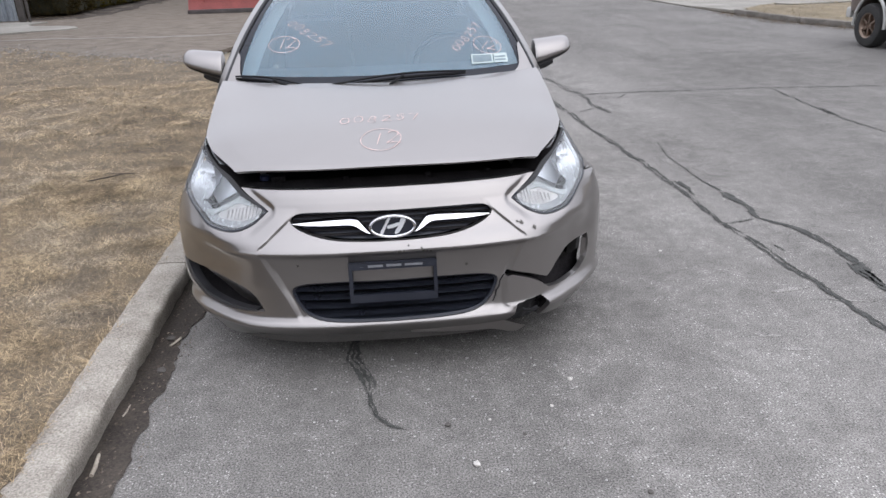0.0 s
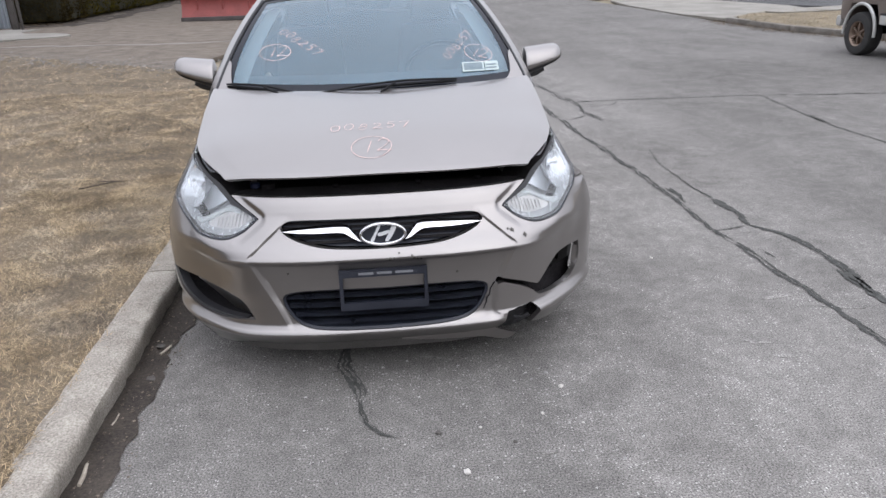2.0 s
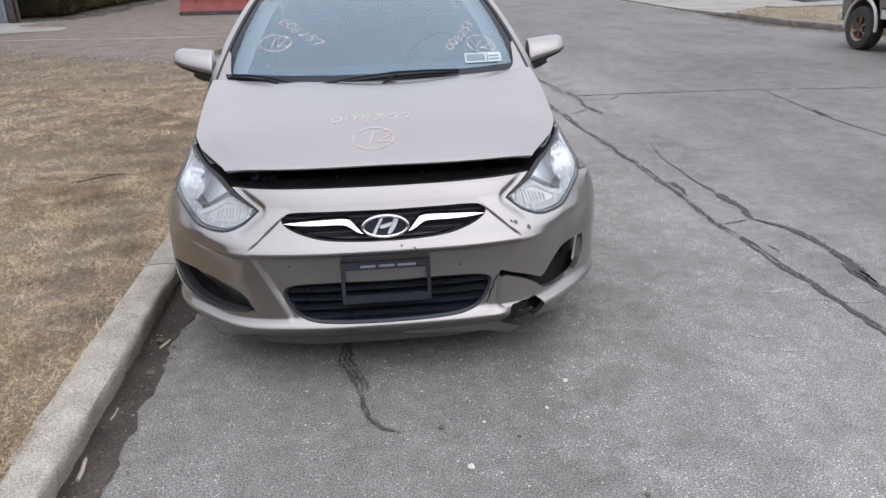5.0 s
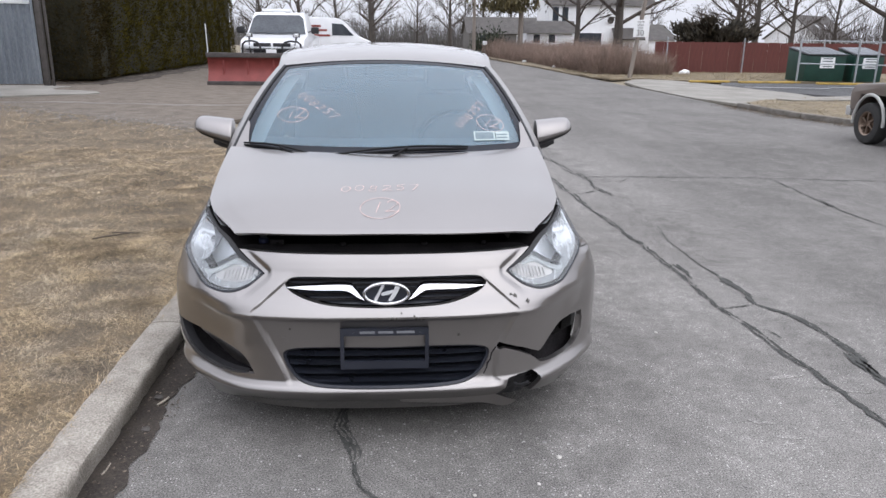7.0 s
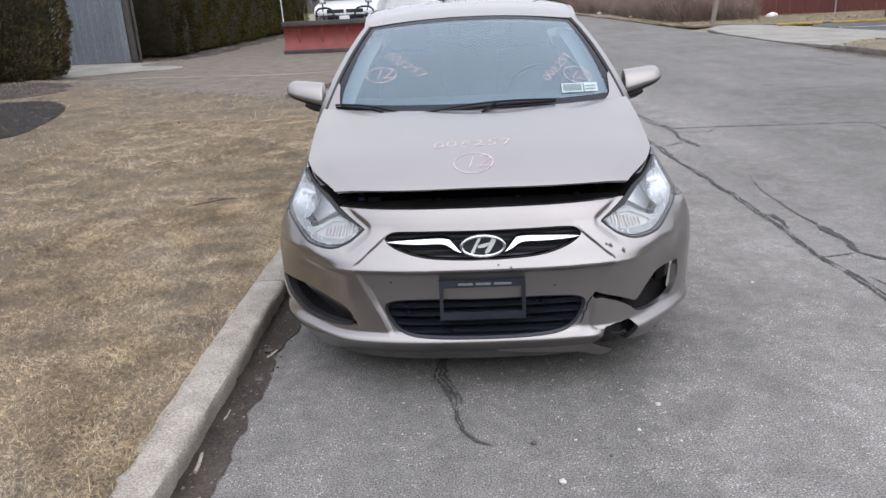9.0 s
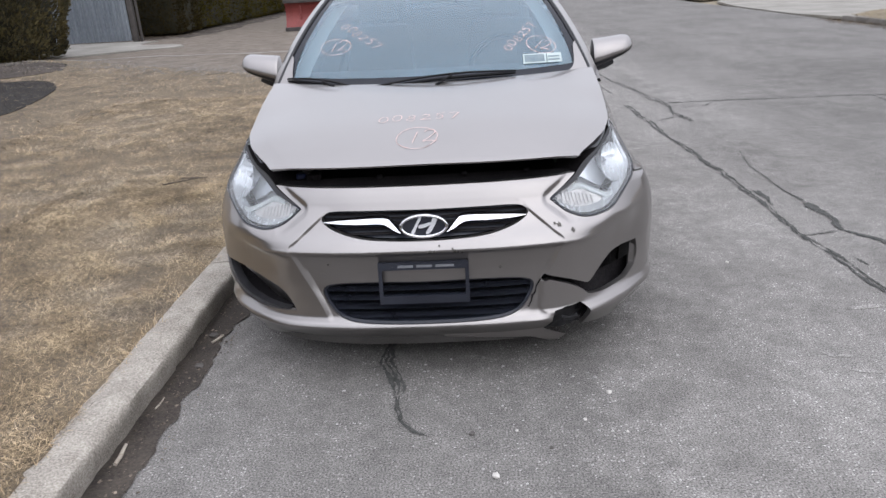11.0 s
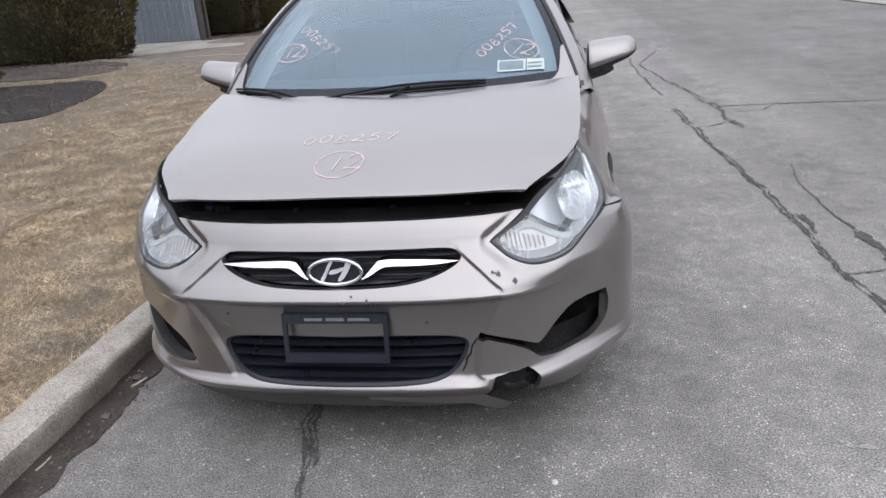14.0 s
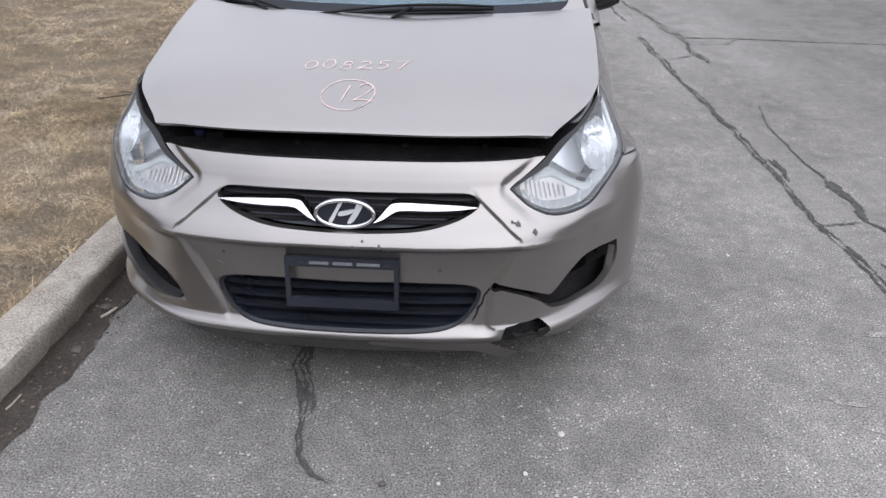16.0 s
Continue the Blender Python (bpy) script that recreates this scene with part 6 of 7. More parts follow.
bed = [(x + .2 * noise.noise((x * .5, y * .5, 8)), y + .2 * noise.noise((x * .5, y * .5, 9))) for x, y in rounded([(-5.15, 5.75), (-5.2, 6.5), (-5.65, 7.75), (-6.4, 8.95), (-7.0, 9.35), (-8.6, 9.0), (-9.2, 7.4), (-7.4, 5.4), (-5.9, 5.2)], .25, 2)]
v, f = panel(bed, lambda x, y, o=0: Vector((x, y, lawn_z(x, y) + .012 + .012 * noise.noise((x * 9, y * 9, 0)) + o)), step=.14, rim=.03)
mulch = new("mulch_bed", mesh_of("mulch_bed", v, f))
mulch.data.materials.append(MULCH)
tagged(mulch, "dark wood-chip mulch bed in the lawn", "mulch", "", "structure")

shade_bed = [(x + .25 * noise.noise((x * 1.1, y * 1.1, 8)), y + .25 * noise.noise((x * 1.1, y * 1.1, 9))) for x, y in rounded([(-7.35, 9.95), (-7.2, 10.7), (-7.5, 11.4), (-8.0, 12.15), (-9.0, 12.9), (-13.5, 13.2), (-13, 10.4), (-10, 9.7)], .2, 2)]
v, f = panel(shade_bed, lambda x, y, o=0: Vector((x, y, lawn_z(x, y) + .012 + .012 * noise.noise((x * 9, y * 9, 0)) + o)), step=.18, rim=.03)
soil = new("shrub_soil", mesh_of("shrub_soil", v, f))
soil.data.materials.append(SOIL)
tagged(soil, "bare dark soil under the evergreen shrub", "soil", "", "structure")
V, F = blades(12000, -13, -4.7, 5, 13, .07, 15, lambda a, b: within(np.c_[a, b], bed) | within(np.c_[a, b], shade_bed), .7)
me = bpy.data.meshes.new("mulch_chips")
me.from_pydata((V + (0, 0, .015)).tolist(), [], F.tolist())
me.materials.append(material("mulch_chip", (0.012, 0.010, 0.008), (0.05, 0.04, 0.03), rough=0.95, scale=5, fine=40, per_piece=0.5))
tagged(new("mulch_chips", me), "loose dark wood chips", "mulch", "", "stuff")
# loose gravel where the lawn meets the drive
rng = np.random.default_rng(9)
vs, fs = [], []
for _ in range(5200):
    t = rng.random() ** 1.2
    x, y = -1.1 - 9.5 * t, 7.45 + 5.9 * t + rng.normal() * .6 + .35
    r = .008 + .022 * rng.random() ** 3
    a = rng.random() * 6.28
    o = len(vs)
    vs += [(x + r * (p[0] * math.cos(a) - p[1] * math.sin(a)), y + r * (p[0] * math.sin(a) + p[1] * math.cos(a)), r * p[2] + (.118 if inside(x, y) else .035)) for p in base]
    fs += [tuple(i + o for i in t_) for t_ in tri]
gravel = new("drive_gravel", mesh_of("drive_gravel", vs, fs, False))
gravel.data.materials.append(material("dull_gravel", (0.11, 0.10, 0.09), (0.24, 0.225, 0.205), rough=0.9, scale=8, fine=60, per_piece=0.4))
tagged(gravel, "loose grey gravel at the edge of the drive", "gravel", "", "stuff")
for k, (x0, x1, y0, w) in enumerate(((-11, -2.6, 13.6, .22),)):
    up_e = [(x, y0 + .3 * math.sin(x * .5 + k) + w * (.2 + .8 * abs(noise.noise((x * 1.3, k, 0)))) * 1.4) for x in span(x1, x0, 40)]
    lo_e = [(x, y0 + .3 * math.sin(x * .5 + k) - w * (.2 + .8 * abs(noise.noise((x * 1.7, k, 5)))) * 1.4) for x in span(x0, x1, 40)]
    v, f = panel(up_e + lo_e, lambda x, y, o=0: Vector((x, y, .022 + .03 * noise.noise((x * .8, y * .8, 3.1)) + .006 + o)), step=.12, rim=.004)
    ob = new("gravel_streak", mesh_of("gravel_streak", v, f))
    ob.data.materials.append(DRIVE_PALE)
    tagged(ob, "pale worn wheel track on the drive", "track", "", "structure")

# the far side of the street
slab("verge", "dry grass verge by the far kerb", "verge", [(8.6, 9.5), (7.98, 11.4), (7.9, 13.6), (9.3, 15.0), (14, 16.5), (24, 14), (24, 2), (9.6, 3)], .10, VERGE, step=.4, rough_z=.03)
slab("apron", "pale concrete driveway apron", "pavement", [(7.78, 13.9), (9.3, 15.1), (12, 15.9), (10.6, 24.6), (9.4, 25.4), (7.85, 22.2)], .03, PALE, step=.6)
slab("side_walk", "narrow pale concrete path", "pavement", [(9.2, 14.9), (14, 16.3), (24, 13.6), (24, 12.9), (14, 15.3), (9.6, 14.0)], .125, PALE, step=.6)
slab("parking_lot", "dark asphalt parking lot", "road", [(11.9, 16), (14, 16.7), (40, 12), (40, 23), (15.2, 22.5), (10.7, 23.4)], .035, LOT, step=1.0)
slab("far_verge", "dry littered grass verge before the fence", "verge", [(7.85, 24), (9.4, 25.6), (11, 23.6), (16, 23.2), (40, 24), (40, 70), (7.2, 70), (7.75, 40)], .05, VERGE, step=.8, rough_z=.05)
verge_loops = ([(8.45, 9.5), (7.95, 11.4), (7.9, 13.6), (9.3, 14.8), (14, 16.3), (24, 14), (24, 2), (9.6, 3)], [(7.9, 24.2), (9.4, 25.6), (11, 23.5), (16, 23.1), (40, 24), (40, 40), (7.7, 40)])
vv, ff, o = [], [], 0
for count, area, long, seed, loop, level in ((26000, (7.9, 14, 4, 16.5), .08, 61, verge_loops[0], .11), (30000, (7.7, 20, 23, 34), .13, 62, verge_loops[1], .06)):
    V, F = blades(count, *area, long, seed, lambda a, b: within(np.c_[a, b], loop), .45, level)
    vv.append(V)
    ff.append(F + o)
    o += len(V)
me = bpy.data.meshes.new("verge_grass")
me.from_pydata(np.concatenate(vv).tolist(), [], np.concatenate(ff).tolist())
me.materials.append(VERGE_BLADE)
tagged(new("verge_grass", me), "dry matted grass on the far verges", "grass", "", "stuff")
# fallen leaves along the far kerb and under the hedges
vv, ff, o = [], [], 0
for count, area, ok, level in ((22000, (7.3, 9.6, 5, 14), lambda a, b: np.abs(a - np.interp(b, (4, 9.4, 11.3, 13.7), (9.30, 8.36, 7.78, 7.62))) < .06 + .22 * np.abs(np.sin(b * 2.3)) * np.abs(np.sin(b * 7.1)) + .10 * np.abs(np.sin(b * 17.3)), .010), (2600, (7.2, 8.4, 22, 46), lambda a, b: np.abs(a - np.interp(b, (22, 30, 40, 46), (7.8, 7.72, 7.6, 7.35))) < .10 + .3 * np.abs(np.sin(b * 1.3)) * np.abs(np.sin(b * 3.7)), .03), (7000, (-10, -7.6, 19.6, 46), lambda a, b: a < -8.6 + .5 * np.abs(np.sin(b * 1.1)) * np.abs(np.sin(b * 2.7)) - .02 * (b - 20), .045), (2500, (-13, -8.4, 19.5, 20.6), lambda a, b: b > 19.8, .05)):
    V, F = blades(count, *area, .07, 70 + count % 7, ok, .5, level)
    V[:, 2] = np.maximum(V[:, 2], level)
    vv.append(V)
    ff.append(F + o)
    o += len(V)
me = bpy.data.meshes.new("leaf_litter")
me.from_pydata(np.concatenate(vv).tolist(), [], np.concatenate(ff).tolist())
me.materials.append(material("dead_leaf", (0.05, 0.035, 0.022), (0.15, 0.105, 0.065), rough=0.95, scale=3, fine=30, per_piece=0.5))
tagged(new("leaf_litter", me), "brown fallen leaves along kerb and hedge", "leaves", "", "stuff")
fk = thing("far_kerb", "worn concrete kerb on the far side", "kerb", kind="structure")
pts = [(9.5, 4.0), (8.62, 9.4), (8.05, 11.3), (7.92, 13.7)]
for (xa, ya), (xb, yb) in zip(pts, pts[1:]):
    d = Vector((xb - xa, yb - ya, 0))
    l = d.length
    part("kerb_stone", box((.15, l - .012, .15), (0, l / 2, .030), .03), KERB_OLD, fk, m=pose(xa, ya, 0, 0, 0, math.degrees(math.atan2(-d.x, d.y))))
for k, (x, y, w, t) in enumerate(((11.3, 23.05, 1.5, 4), (13.4, 22.85, 2.3, 3), (15.6, 22.2, 1.6, -8))):
    tagged(part("yellow_kerb_bar", box((w, .16, .07), (0, 0, .05), .025), YELLOW, None, m=pose(x, y, .02, 0, 0, t)), "yellow painted concrete kerb bar", "kerb bar", "yellow kerb bars")
for k, (x, y, l, t) in enumerate(((12.6, 20.2, 2.6, 80), (15.2, 20.4, 2.0, 70), (17.5, 18.5, 2.6, 75))):
    tagged(part("lot_line", box((.10, l, .004), (0, 0, 0)), WHITEPAINT, None, m=pose(x, y, .046, 0, 0, t)), "faded white parking line", "line", "parking lines", "structure")


# ---- things across the place ----
def leafy(name, count, seed, sample, size, mat, parent=None, label=""):
    """Many small leaves at places and outward directions given by sample(rng)."""
    g = np.random.default_rng(seed)
    V, F = [], []
    for i in range(count):
        p, d = sample(g)
        a = Vector(g.normal(size=3)).normalized()
        t = (Vector(d) + a * .8 + Vector((0, 0, .7))).normalized()
        s = t.cross(Vector(g.normal(size=3))).normalized()
        l = size * (.6 + .8 * g.random())
        p = Vector(p)
        o = len(V)
        V += [p - s * l * .16, p + t * l * .55 - s * l * .17, p + t * l, p + t * l * .5 + s * l * .2]
        F += [(o, o + 1, o + 2, o + 3)]
    return part(name, mesh_of(name, V, F, False), mat, parent, label)


def hedge(name, label, x0, x1, y0, y1, h, count, seed, mat, size=.16, z0=.1, soft=False):
    hd = thing(name, label, "hedge", ((x0 + x1) / 2, (y0 + y1) / 2, 0))
    wx, wy = (x1 - x0) / 2, (y1 - y0) / 2
    bm = box((2 * wx - .35, 2 * wy - .35, h - .2), (0, 0, h / 2), .1) if not soft else box((1.48 * wx, 1.42 * wy, h * .86), (0, 0, h * .45), .45)
    bmesh.ops.subdivide_edges(bm, edges=bm.edges[:], cuts=5, use_grid_fill=True)
    for v in bm.verts:
        v.co += Vector(noise.noise_vector(v.co * .7)) * .12
    part("core", bm, HEDGE_CORE, hd)

    def sample(g):
        k = g.random()
        z = g.random() * h
        per = k * (4 * wx + 4 * wy)
        if per < 2 * wx:
            p, d = (per - wx, -wy), (0, -1, .2)
        elif per < 2 * wx + 2 * wy:
            p, d = (wx, per - 2 * wx - wy), (1, 0, .2)
        elif per < 4 * wx + 2 * wy:
            p, d = (per - 3 * wx - 2 * wy, wy), (0, 1, .2)
        else:
            p, d = (-wx, per - 4 * wx - 3 * wy), (-1, 0, .2)
        if g.random() < .12:
            p, d, z = (g.uniform(-wx, wx), g.uniform(-wy, wy)), (0, 0, 1), h
        if soft:
            a = g.random() * 6.283
            k = (math.copysign(abs(math.cos(a)) ** .65, math.cos(a)), math.copysign(abs(math.sin(a)) ** .65, math.sin(a)))
            swell = 1 - .10 * (z / h) ** 3 - .10 * (1 - z / h) ** 4
            p, d = (wx * k[0] * swell, wy * k[1] * swell), (math.cos(a), math.sin(a), .3)
        n_ = noise.noise((p[0] * 1.1, p[1] * 1.1 + seed, z * 1.0)) * .22 + noise.noise((p[0] * 3, p[1] * 3, z * 3)) * .12 - .12 * g.random()
        inset = 1 - .06 * (z / h) ** 3
        under = -.12 * smooth(.35, .0, z)
        return ((p[0] * inset + d[0] * (n_ + under), p[1] * inset + d[1] * (n_ + under), max(z0, z + d[2] * n_)), d)
    leafy("foliage", count, seed, sample, size, mat, hd)
    return hd


hedge("hedge", "tall clipped dark green conifer hedge end", -13.7, -8.75, 20.4, 22.4, 4.6, 52000, 21, HEDGE_DARK, .075)
hedge("hedge", "tall clipped yellow-green conifer hedge row", -11.2, -8.9, 22.4, 42, 4.8, 100000, 22, HEDGE_LIT, .085)
# soil strip whose dark also holds the shade at the hedges' foot
soil_edge = [(-8.75 + .9 + .35 * noise.noise((y * .7, 0, 3)) + .18 * noise.noise((y * 2.9, 0, 5)) - .02 * (y - 19), y) for y in span(42, 20.6, 90)] + [(x, 19.75 - .25 * noise.noise((x * .9, 1, 3)) - .12 * noise.noise((x * 4, 1, 5))) for x in span(-8.2, -11.0, 30)]
v, f = panel(soil_edge + [(-11.0, 20.6), (-9.2, 20.9), (-9.3, 42)], lambda x, y, o=0: Vector((x, y, .026 + .03 * noise.noise((x * .8, y * .8, 3.1)) + .016 * noise.noise((x * 2.6, y * 2.6, 3.1)) + .012 * noise.noise((x * 9, y * 9, 3.1)) + o)), step=.11, rim=.06)
soil = new("hedge_soil", mesh_of("hedge_soil", v, f))
soil.data.materials.append(SOIL)
tagged(soil, "damp soil under the clipped hedges, their shade in its colour", "soil", "", "structure")
hedge("evergreen_shrub", "large dark evergreen shrub by the mulch bed", -13.8, -8.9, 12.6, 15.6, 3.7, 36000, 23, SHRUB, .10, .1, True)
hedge("evergreen_column", "narrow clipped evergreen column in the mulch", -9.5, -8.05, 7.6, 8.9, 3.0, 9000, 24, SHRUB, .07, .1, True)

# steel gate panel with a sign
gate = thing("steel_gate", "corrugated blue-grey steel gate panel with a sign", "gate", (-10.62, 18.9, 0))
for k in range(15):
    v, f = [], []
    x0 = -1.95 + k * .20
    prof = [(0, 0), (.025, -.06), (.06, -.06), (.085, 0), (.125, 0), (.14, -.02), (.155, 0), (.20, 0)]
    for z in (.07, 1.2, 2.8):
        v += [(x0 + a, b, z) for a, b in prof]
    n_ = len(prof)
    f = [(j * n_ + i, j * n_ + i + 1, (j + 1) * n_ + i + 1, (j + 1) * n_ + i) for j in range(2) for i in range(n_ - 1)]
    part("corrugated_panel", mesh_of("corrugated_panel", v, f, angle=20), SHED, gate)
part("post", box((.14, .14, 3.0), (1.15, .05, 1.5), .01), POSTDARK, gate, "dark weathered post")
part("post", box((.06, .06, 2.9), (1.30, .10, 1.45), .01), POSTDARK, gate)
part("sign_board", box((1.3, .03, .5), (.35, -.06, 2.52), .005), PURPLE, gate, "purple sign board")
part("sign_print", box((1.0, .006, .07), (.35, -.081, 2.24), .0), SIGNWHITE, gate, "pale print bar")
part("sign_strip", box((1.3, .028, .12), (.35, -.06, 2.24), .004), LENS_GREY, gate)

# white pickup with a snow plow
def block_outline(pts, width, bevel=.03, cut=1):
    """A body from a side outline of (along, up) pairs, spread over a width, edges eased."""
    bm = bmesh.new()
    a = [bm.verts.new((-width / 2, y, z)) for y, z in pts]
    b = [bm.verts.new((width / 2, y, z)) for y, z in pts]
    bm.faces.new(a)
    bm.faces.new(b[::-1])
    for i in range(len(pts)):
        j = (i + 1) % len(pts)
        bm.faces.new((a[j], a[i], b[i], b[j]))
    bmesh.ops.recalc_face_normals(bm, faces=bm.faces[:])
    if bevel:
        bmesh.ops.bevel(bm, geom=bm.edges[:], offset=bevel, segments=2, affect="EDGES", profile=.6)
    return bm


def road_wheel(parent, x, y, r, w, rim_mat, label, s):
    v, f = lathe([(r * .58, -w / 2), (r * .8, -w / 2 - .01), (r * .94, -w / 2 + .005), (r, -w * .3), (r, w * .3), (r * .94, w / 2 - .005), (r * .8, w / 2 + .01), (r * .58, w / 2)], 32)
    wh = part("wheel", mesh_of("wheel", v, f), RUBBER, parent, label, pose(x, y, r))
    v, f = lathe([(0, w * .28), (r * .14, w * .30), (r * .17, w * .2), (r * .45, w * .16), (r * .52, w * .42), (r * .585, w * .48), (r * .58, -w * .4)], 32)
    rim = part("rim", mesh_of("rim", [(a * s, b, c) for a, b, c in v], f), rim_mat, wh)
    for k in range(6):
        an = k * math.pi / 3
        part("spoke", box((.05, r * .10, r * .40), (s * w * .30, 0, r * .32), .01), rim_mat, wh, m=pose(0, 0, 0, math.degrees(an)))
    return wh


truck = thing("plow_truck", "white pickup truck with a red snow plow, parked on the drive", "truck", (-3.66, 21.6, 0))
part("body", block_outline([(0, .55), (0, 1.16), (.16, 1.32), (1.15, 1.47), (1.3, 1.50), (1.3, 1.50), (5.3, 1.46), (5.3, .55)], 2.0, .07), WHITEPAINT, truck, "white truck body")
bm = block_outline([(1.2, 1.46), (1.80, 2.14), (2.0, 2.20), (3.2, 2.20), (3.35, 1.46)], 2.0, .05)
for q in bm.verts:
    q.co.x *= 1 - .17 * smooth(1.48, 2.2, q.co.z)
cab = part("cab", bm, WHITEPAINT, truck)
v, f = sheet(lambda a, t: Vector((a * (.93 - .13 * t), 1.175 + .575 * t + .03 * a * a, 1.50 + .61 * t)), span(-1, 1, 7), span(0, 1, 5))
part("windscreen", mesh_of("windscreen", v, f), DARKGLASS, truck, "dark windscreen")
for s in (1, -1):
    part("headlamp", box((.34, .05, .20), (s * .74, -.02, 1.05), .03), SILVER, truck, "clear headlamp")
    part("marker", box((.10, .05, .07), (s * .93, .02, 1.05), .01), AMBER_CLEAR, truck)
    m_ = part("door_mirror", box((.26, .12, .22), (s * 1.22, 1.45, 1.62), .05), BLACK, truck, "black door mirror")
    part("mirror_arm", mesh_of("mirror_arm", *tube([(s * .93, 1.45, 1.55), (s * 1.12, 1.45, 1.6)], .02, 6)), BLACK, m_)
    for y in (1.0, 4.3):
        road_wheel(truck, s * .86, y, .38, .26, SILVER, "black truck tyre", s)
    part("wiper", mesh_of("wiper", *tube([(s * .42 - .34, 1.15, 1.53), (s * .42 + .28, 1.19, 1.57)], .012, 5)), BLACK, truck)
    part("plow_light", box((.20, .12, .14), (s * .74, .25, 1.46), .02), BLACK, truck)
    part("plow_light_lens", box((.15, .02, .10), (s * .74, .185, 1.46), .01), REFLECTOR, truck)
    part("plow_arm", mesh_of("plow_arm", *tube([(s * .74, .25, 1.40), (s * .70, -.02, 1.1), (s * .6, -.16, .6)], .03, 6)), BLACK, truck)
grille_w = part("grille", box((1.16, .05, .32), (0, -.015, 1.06), .03), BLACK, truck, "black truck grille")
part("grille_bar", box((1.18, .06, .05), (0, -.03, 1.08), .015), WHITEPAINT, grille_w)
part("grille_bar", box((.07, .06, .32), (0, -.03, 1.06), .015), WHITEPAINT, grille_w)
for z in (.84, 1.02):
    part("guard_bar", mesh_of("guard_bar", *tube([(-.78, -.12, z), (-.70, -.2, z), (.70, -.2, z), (.78, -.12, z)], .028, 8)), BLACK, truck)
for s in (1, -1):
    hoop = [(s * .34, -.2, .62), (s * .34, -.2, 1.12), (s * .42, -.2, 1.24), (s * .58, -.18, 1.28), (s * .80, -.12, 1.26), (s * .90, -.08, 1.18), (s * .92, -.06, .9)]
    part("guard_hoop", mesh_of("guard_hoop", *tube(hoop, .032, 8)), BLACK, truck, "black bent guard hoop")
part("number_plate", box((.32, .02, .16), (0, -.24, .95), .005), SIGNWHITE, truck, "white plate, blank")
part("bumper", box((1.9, .18, .22), (0, -.08, .66), .03), PLOWEDGE, truck)
part("light_bar", box((1.0, .22, .10), (-.15, 2.5, 2.28), .03), SIGNWHITE, truck)
plow = part("plow_blade", mesh_of("plow_blade", *both_sides(*sheet(lambda x, t: Vector((x, -1.55 + .20 * math.sin(t * 2.6) - .22, .06 + .78 * t)), span(-1.65, 1.45, 14), span(0, 1, 9)), lambda p: p + Vector((0, .03, 0)))), PLOWRED, truck, "faded red plow blade")
part("cutting_edge", box((3.12, .05, .12), (-.10, -1.80, .08), .01), PLOWEDGE, plow)
part("top_flap", box((3.12, .12, .14), (-.10, -1.72, .88), .02), PLOWEDGE, plow, "dark rubber top flap")
for x in (-1.2, -.5, .25, 1.0):
    part("plow_rib", box((.05, .14, .70), (x, -1.55, .44), .01), PLOWRED, plow)
part("marker_rod", mesh_of("marker_rod", *tube([(-1.6, -1.70, .9), (-1.62, -1.70, 1.75)], .014, 6)), SIGNWHITE, plow, "white marker rod")
part("a_frame", mesh_of("a_frame", *tube([(-.5, -1.5, .35), (0, -.2, .5), (.5, -1.5, .35)], .05, 6)), BLACK, plow)

van = thing("white_van", "white panel van parked behind the plow truck", "van", (-.75, 37.0, 0), 90)
part("body", block_outline([(0, .5), (-.02, 1.0), (.25, 1.25), (.75, 1.45), (1.45, 2.15), (1.9, 2.36), (5.4, 2.40), (5.5, 2.2), (5.5, .5)], 1.95, .08), WHITEPAINT, van, "white van body")
part("windscreen", mesh_of("windscreen", *sheet(lambda a, t: Vector((a * .80, .76 + .66 * t, 1.50 + .66 * t)), span(-1, 1, 5), span(0, 1, 3))), DARKGLASS, van)
part("side_window", block_outline([(1.0, 1.50), (1.55, 2.05), (2.1, 2.08), (2.1, 1.50)], .02, 0), DARKGLASS, van, "", pose(-.98, 0, 0))
for z, y, l in ((1.95, 3.3, 1.3), (1.75, 3.2, 1.7), (1.5, 2.6, .8)):
    part("side_print", box((.02, l, .10), (-.985, y, z), .0), PLOWRED, van, "red print bar")
for s in (1, -1):
    for y in (.9, 4.2):
        road_wheel(van, s * .86, y, .34, .22, SILVER, "black van tyre", s)

# taupe pickup at the far kerb
pick = thing("taupe_pickup", "taupe pickup with pale lower trim, parked across the street", "truck", (7.64, 8.57, 0), 0)
TS = Matrix.Scale(.74, 4)
part("body", block_outline([(-.42, .62), (-.38, .98), (-.52, 1.14), (-1.55, 1.22), (-1.65, 1.22), (-5.3, 1.22), (-5.3, .60), (-4.6, .60), (-4.45, .9), (-3.85, .9), (-3.7, .60), (-1.62, .60), (-1.48, .95), (-.72, .95), (-.62, .62)], 1.80, .05), TAUPE, pick, "taupe truck body")
part("cab", block_outline([(-1.90, 1.20), (-2.55, 1.74), (-2.75, 1.80), (-3.9, 1.80), (-4.2, 1.20)], 1.62, .06, 1), TAUPE, pick)
